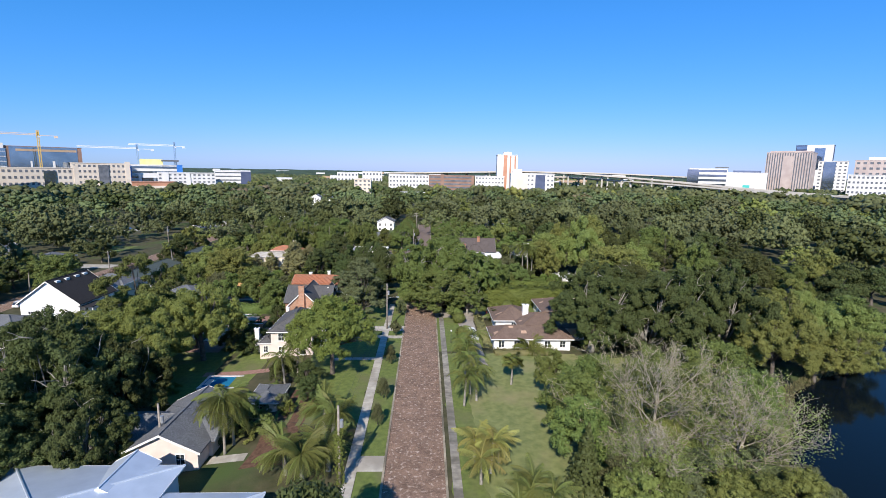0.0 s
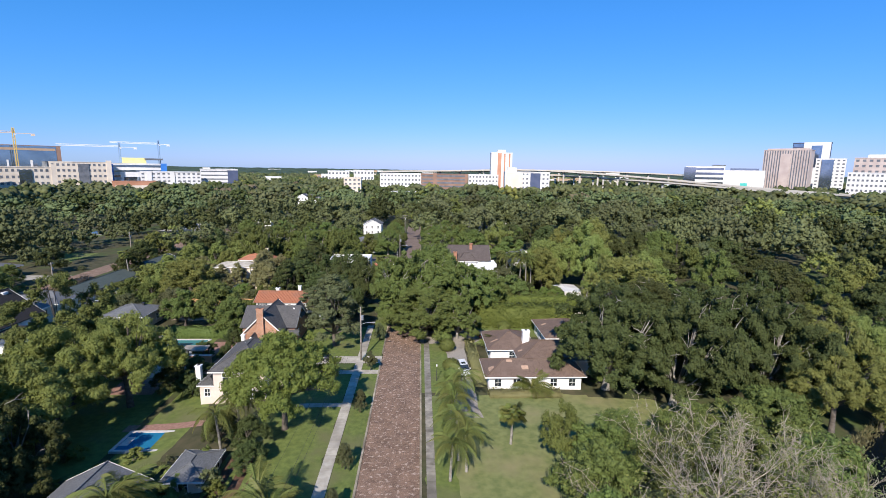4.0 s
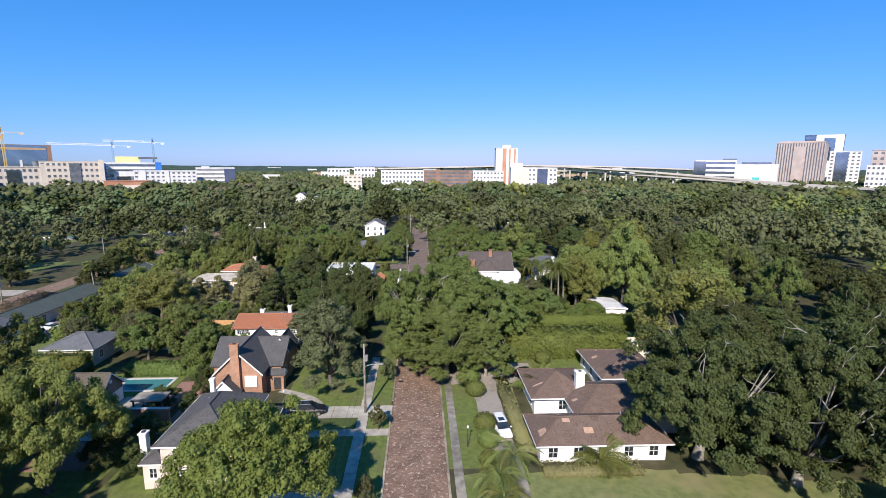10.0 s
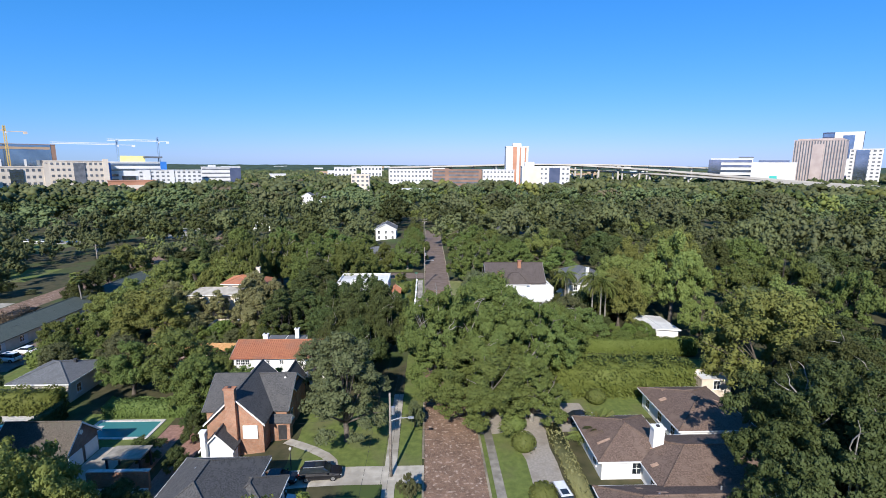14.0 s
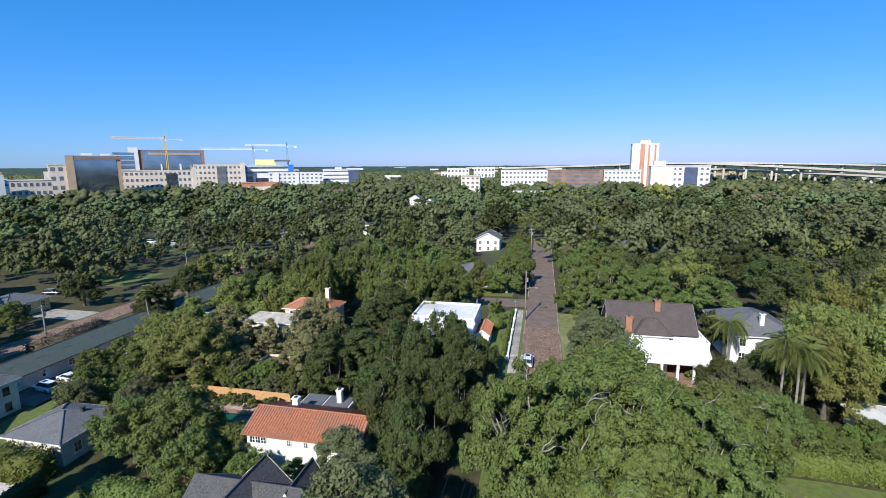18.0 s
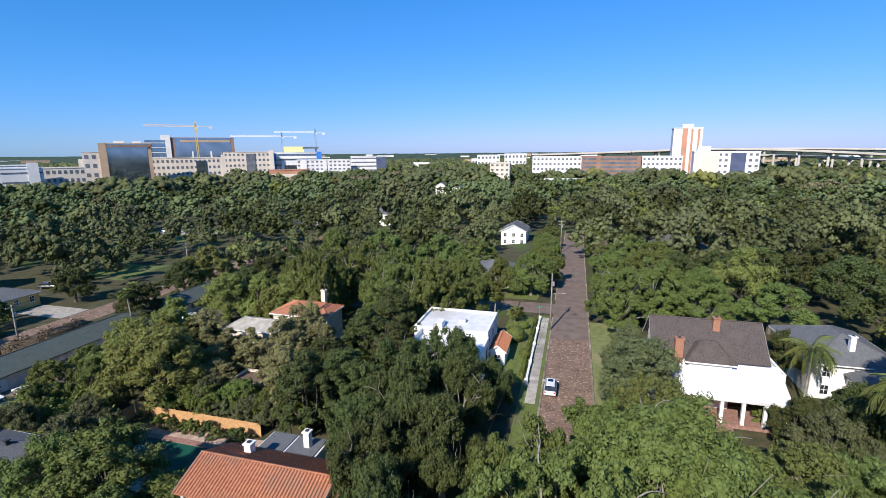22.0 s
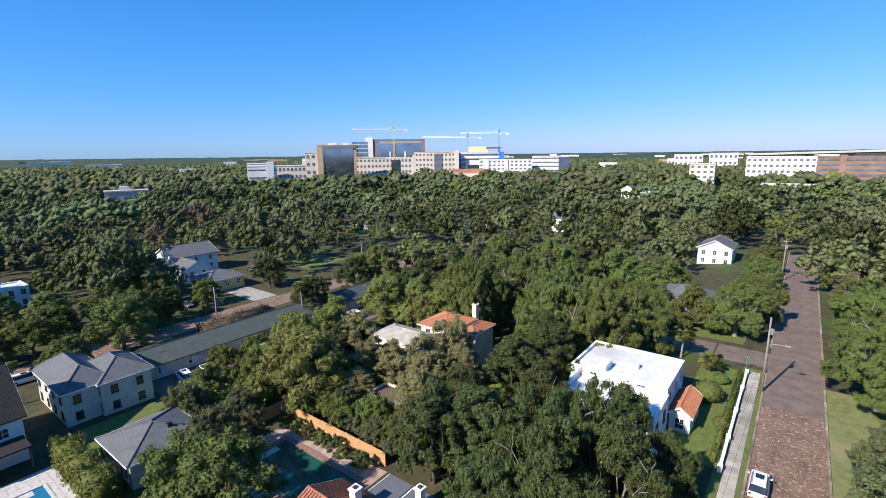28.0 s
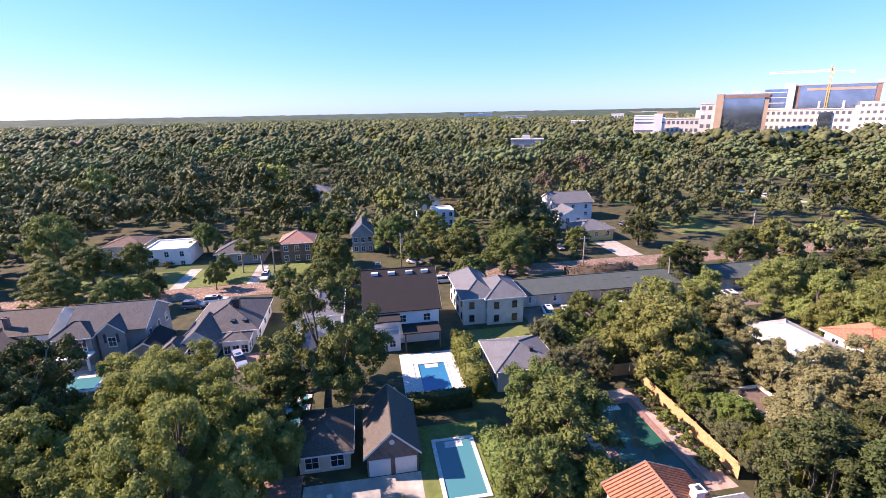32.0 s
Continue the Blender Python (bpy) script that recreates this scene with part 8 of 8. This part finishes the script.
# ---------------------------------------------------------------- fences and garden walls
_rails = Mesh().box(0, 2.4, 0.026, 0.065, 0.5, 0.6).data("rail"), Mesh().box(0, 2.4, 0.026, 0.065, 1.5, 1.6).data("rail")
_board = [Mesh().box(0, 0.142, 0, 0.025, 0.05, 2.0 + 0.03 * k).data("board") for k in range(3)]
_post = Mesh().box(-0.06, 0.06, 0.026, 0.14, -0.3, 2.1).data("post")
for _me in (*_rails, *_board, _post):
    _me.materials.append(M_FENCE)


def board_fence(x, y, rot, panels, label):
    t = thing("wooden_fence", pose(x, y, G(x, y), 0, 0, rot), label, "fence", "board fences")
    for k in range(panels):
        o = new("post", _post)
        o.parent, o.matrix_basis = t, Matrix.Translation((k * 2.42, 0, 0))
        for me in _rails:
            o = new("rail", me)
            o.parent, o.matrix_basis = t, Matrix.Translation((k * 2.42, 0, 0))
        for b in range(16):
            o = new("board", _board[(b * 5 + k) % 3])
            o.parent, o.matrix_basis = t, Matrix.Translation((k * 2.42 + b * 0.15, 0, 0))


board_fence(-62.2, 151.6, 0, 9, "new orange cedar board fence behind the green pool")
board_fence(-62.2, 146.6, 90, 2, "short run of orange board fence beside the pool")
board_fence(-84.5, 79.5, -38, 2, "short run of orange board fence beside a bungalow")
board_fence(-89, 60.6, -22, 4, "run of orange board fence beside the white bungalow")
gw = thing("garden_wall", Matrix.Translation((-6.35, 187, 0)), "low white garden wall with a cap along the footpath", "wall")
part("wall", Mesh().box(-0.12, 0.12, -15, 14.5, -0.3, 0.65), M_WHITE, gw)
part("cap", Mesh().box(-0.17, 0.17, -15.05, 14.55, 0.65, 0.72), M_WHITE, gw)
for _y in (-15.3, -8, 0, 8, 14.8):
    part("pier", Mesh().box(-0.26, 0.26, _y - 0.26, _y + 0.26, -0.3, 0.95), M_WHITE, gw)


# ---------------------------------------------------------------- cars
def paint(name, c, metal=0.1):
    return mat(name, c, tuple(min(1, k * 1.1) for k in c), 2, 0.25, spec=0.6, metal=metal)


P_WHITE, P_BLACK, P_SILVER, P_BLUE, P_GREY = paint("car_white", (0.75, 0.75, 0.75)), paint("car_black", (0.015, 0.015, 0.018)), paint("car_silver", (0.45, 0.46, 0.47), 0.5), paint("car_blue", (0.05, 0.13, 0.28)), paint("car_grey", (0.16, 0.17, 0.18), 0.4)


def loft(sections):
    """sections: (x, half width, z low, z high) rings along the car, with the shoulders drawn in."""
    m = Mesh()
    rings = []
    for x, w, z0, z1 in sections:
        i = len(m.v)
        hh = z1 - z0
        m.v += [(x, -w * 0.94, z0), (x, -w, z0 + hh * 0.3), (x, -w * 0.98, z0 + hh * 0.7), (x, -w * 0.86, z1), (x, w * 0.86, z1), (x, w * 0.98, z0 + hh * 0.7), (x, w, z0 + hh * 0.3), (x, w * 0.94, z0)]
        rings.append(i)
    for a, b in zip(rings, rings[1:]):
        for k in range(8):
            n = (k + 1) % 8
            m.f.append((a + k, b + k, b + n, a + n))
    m.f.append(tuple(rings[0] + k for k in range(8)))
    m.f.append(tuple(rings[-1] + 7 - k for k in range(8)))
    return m.data("body", False)


def car_proto(kind, col, label):
    L, W = (4.9, 0.96) if kind == "suv" else (4.6, 0.91) if kind == "sedan" else (5.6, 1.0)
    t = thing("car", Matrix.Translation((0, 0, -500)), label, "car", "parked cars")
    a = L / 2
    hood = 1.02 if kind != "sedan" else 0.92
    part("body", loft([(-a, W * 0.86, 0.45, hood * 0.92), (-a + 0.12, W * 0.95, 0.32, hood), (-a + 1.0, W, 0.24, hood), (0, W, 0.22, hood), (a - 1.1, W, 0.24, hood * 0.97), (a - 0.25, W * 0.95, 0.3, hood * 0.86), (a, W * 0.84, 0.42, hood * 0.72)]), col, t)
    top = {"suv": 1.72, "sedan": 1.42, "van": 1.95}[kind]
    b0, b1, f0, f1 = {"suv": (-a + 0.15, -a + 0.55, 0.45, 1.15), "sedan": (-a + 0.55, -a + 1.35, 0.35, 1.2), "van": (-a + 0.06, -a + 0.2, 1.2, 2.0)}[kind]
    part("cabin", loft([(b0, W * 0.86, hood - 0.02, hood + 0.03), (b1, W * 0.83, hood - 0.02, top - 0.05), (f0, W * 0.82, hood - 0.02, top - 0.05), (f1, W * 0.86, hood - 0.02, hood + 0.03)]), M_GLASS, t, "dark tinted windows")
    rf = Mesh().box(b1 - 0.05, f0 + 0.05, -W * 0.70, W * 0.70, top - 0.06, top)
    part("roof", rf, col, t)
    if kind == "suv":
        part("sunroof", Mesh().box(-0.6, 0.25, -W * 0.42, W * 0.42, top + 0.003, top + 0.02), M_GLASS, t)
        for s in (-1, 1):
            part("roof_rail", Mesh().box(b1, f0, s * W * 0.66 - 0.03, s * W * 0.66 + 0.03, top + 0.003, top + 0.06), M_STEEL, t)
    wr = 0.36
    ty = Mesh().tube([(0, -0.12, 0), (0, 0.12, 0)], [wr, wr], 16).data("tyre")
    ty.materials.append(M_TYRE)
    rm = Mesh().tube([(0, -0.128, 0), (0, 0.128, 0)], [wr * 0.62, wr * 0.62], 12).data("rim")
    rm.materials.append(M_RIM)
    for sx in (-a + 0.85, a - 0.95):
        for sy in (-1, 1):
            w = new("wheel", ty)
            w.parent, w.matrix_basis = t, Matrix.Translation((sx, sy * (W - 0.1), wr))
            r = new("rim", rm)
            r.parent = w
    for s in (-1, 1):
        part("headlight", Mesh().box(a - 0.14, a + 0.01, s * W * 0.66 - 0.16, s * W * 0.66 + 0.16, 0.58, 0.72), M_LENS, t)
        part("tail_light", Mesh().box(-a - 0.01, -a + 0.1, s * W * 0.72 - 0.1, s * W * 0.72 + 0.1, 0.7, 0.95), M_TAIL, t)
        part("mirror", Mesh().box(0.85, 1.0, *sorted((s * W, s * (W + 0.2))), hood, hood + 0.14), col, t)
    return t


CARS = {}


def car(kind, colname, x, y, rot, label, z=None):
    col = {"white": P_WHITE, "black": P_BLACK, "silver": P_SILVER, "blue": P_BLUE, "grey": P_GREY}[colname]
    m = pose(x, y, (G(x, y) if z is None else z) + 0.045, 0, 0, rot)
    if (kind, colname) not in CARS:
        t = car_proto(kind, col, label)
        t.matrix_basis = m
        CARS[(kind, colname)] = t
    else:
        t = copy_thing(CARS[(kind, colname)], m)
    return tagged(t, label)


car("suv", "white", 11.6, 102.0, -82, "white estate car parked on the gravel drive")
car("suv", "black", -15.9, 107.9, 4, "black off-road car on the concrete drive")
car("sedan", "black", -20.9, 107.6, 2, "dark saloon car beside the brick house")
car("suv", "silver", -20.0, 103.6, 0, "silver car by the pink house", z=-0.6)
car("suv", "white", -2.5, 170.8, 90, "white car parked at the street's kerb", z=0.0)
car("sedan", "black", 18.8, 119.3, 10, "dark car parked behind the white house")
for _x, _y, _k, _c2 in ((-86, 148.0, "suv", "white"), (-85.6, 152, "sedan", "white"), (-86, 163.5, "sedan", "white"), (-86, 172, "suv", "white"), (-85.8, 175.5, "sedan", "blue"), (-86, 184, "sedan", "silver"), (-85.8, 188, "suv", "white")):
    car(_k, _c2, _x, _y, 172, "car parked before the long building")
for _k in range(6):
    car(("sedan", "suv")[_k % 2], ("white", "silver", "blue", "white", "grey", "black")[_k], -147 + _k * 3.4, 312 + (_k % 3) * 9, 90, "car in the pale open car park")
for _k in range(4):
    car(("suv", "sedan")[_k % 2], ("white", "white", "silver", "blue")[_k], -196 + _k * 7.0, 290, 0, "car along the park road")
car("suv", "silver", -77.6, 92.0, 25, "silver car on the paved driveway")
for _x, _y, _r2, _k, _c2 in ((-106, 80.8, 90, "suv", "white"), (-104, 77, 90, "suv", "grey"), (-108, 131, 90, "suv", "white"), (-120, 88.5, 0, "suv", "white"), (-122, 61.5, 0, "sedan", "white"), (-120, 116, 0, "suv", "grey"), (-124, 126, 60, "sedan", "white"), (-148, 200, 20, "suv", "black"), (-128, 168, 0, "sedan", "grey")):
    car(_k, _c2, _x, _y, _r2, "car parked along the back street")


# ---------------------------------------------------------------- footpath slabs and kerbs
def slabs(name, x0, x1, y0, y1, step, label, th=0.07, surface=None):
    t = tagged(new(name), label, "footpath", "", "structure")
    m = Mesh().box(x0, x1, 0.012, step - 0.012, -0.15, th).data("slab")
    m.materials.append(surface or M_CONC)
    k = 0
    while y0 + k * step < y1:
        o = new("slab", m)
        o.parent, o.matrix_basis = t, Matrix.Translation((0, y0 + k * step, 0.004 * ((k * 7) % 3)))
        k += 1


slabs("footpath_west", -8.5, -7.05, 38, 128, 1.5, "concrete slab footpath beside the brick street")
slabs("footpath_north", -6.0, -4.5, 166, 203, 1.5, "pale concrete slab footpath before the garden wall")
slabs("footpath_east", 4.5, 5.6, 40, 121, 1.5, "weathered concrete slab footpath along the drive", surface=M_OLDCONC)
slabs("kerb_west", -3.93, -3.66, 0, 105.5, 3.0, "worn concrete kerb of the brick street", 0.12, M_KERB)
slabs("kerb_west_upper", -3.93, -3.66, 111, 204, 3.0, "worn concrete kerb of the brick street", 0.12, M_KERB)
slabs("kerb_east", 3.66, 3.93, 0, 115, 3.0, "worn concrete kerb of the brick street", 0.12, M_KERB)
slabs("kerb_east_upper", 3.66, 3.93, 126, 320, 3.0, "worn concrete kerb of the brick street", 0.12, M_KERB)
slabs("kerb_west_far", -3.93, -3.66, 217, 320, 3.0, "worn concrete kerb of the brick street", 0.12, M_KERB)
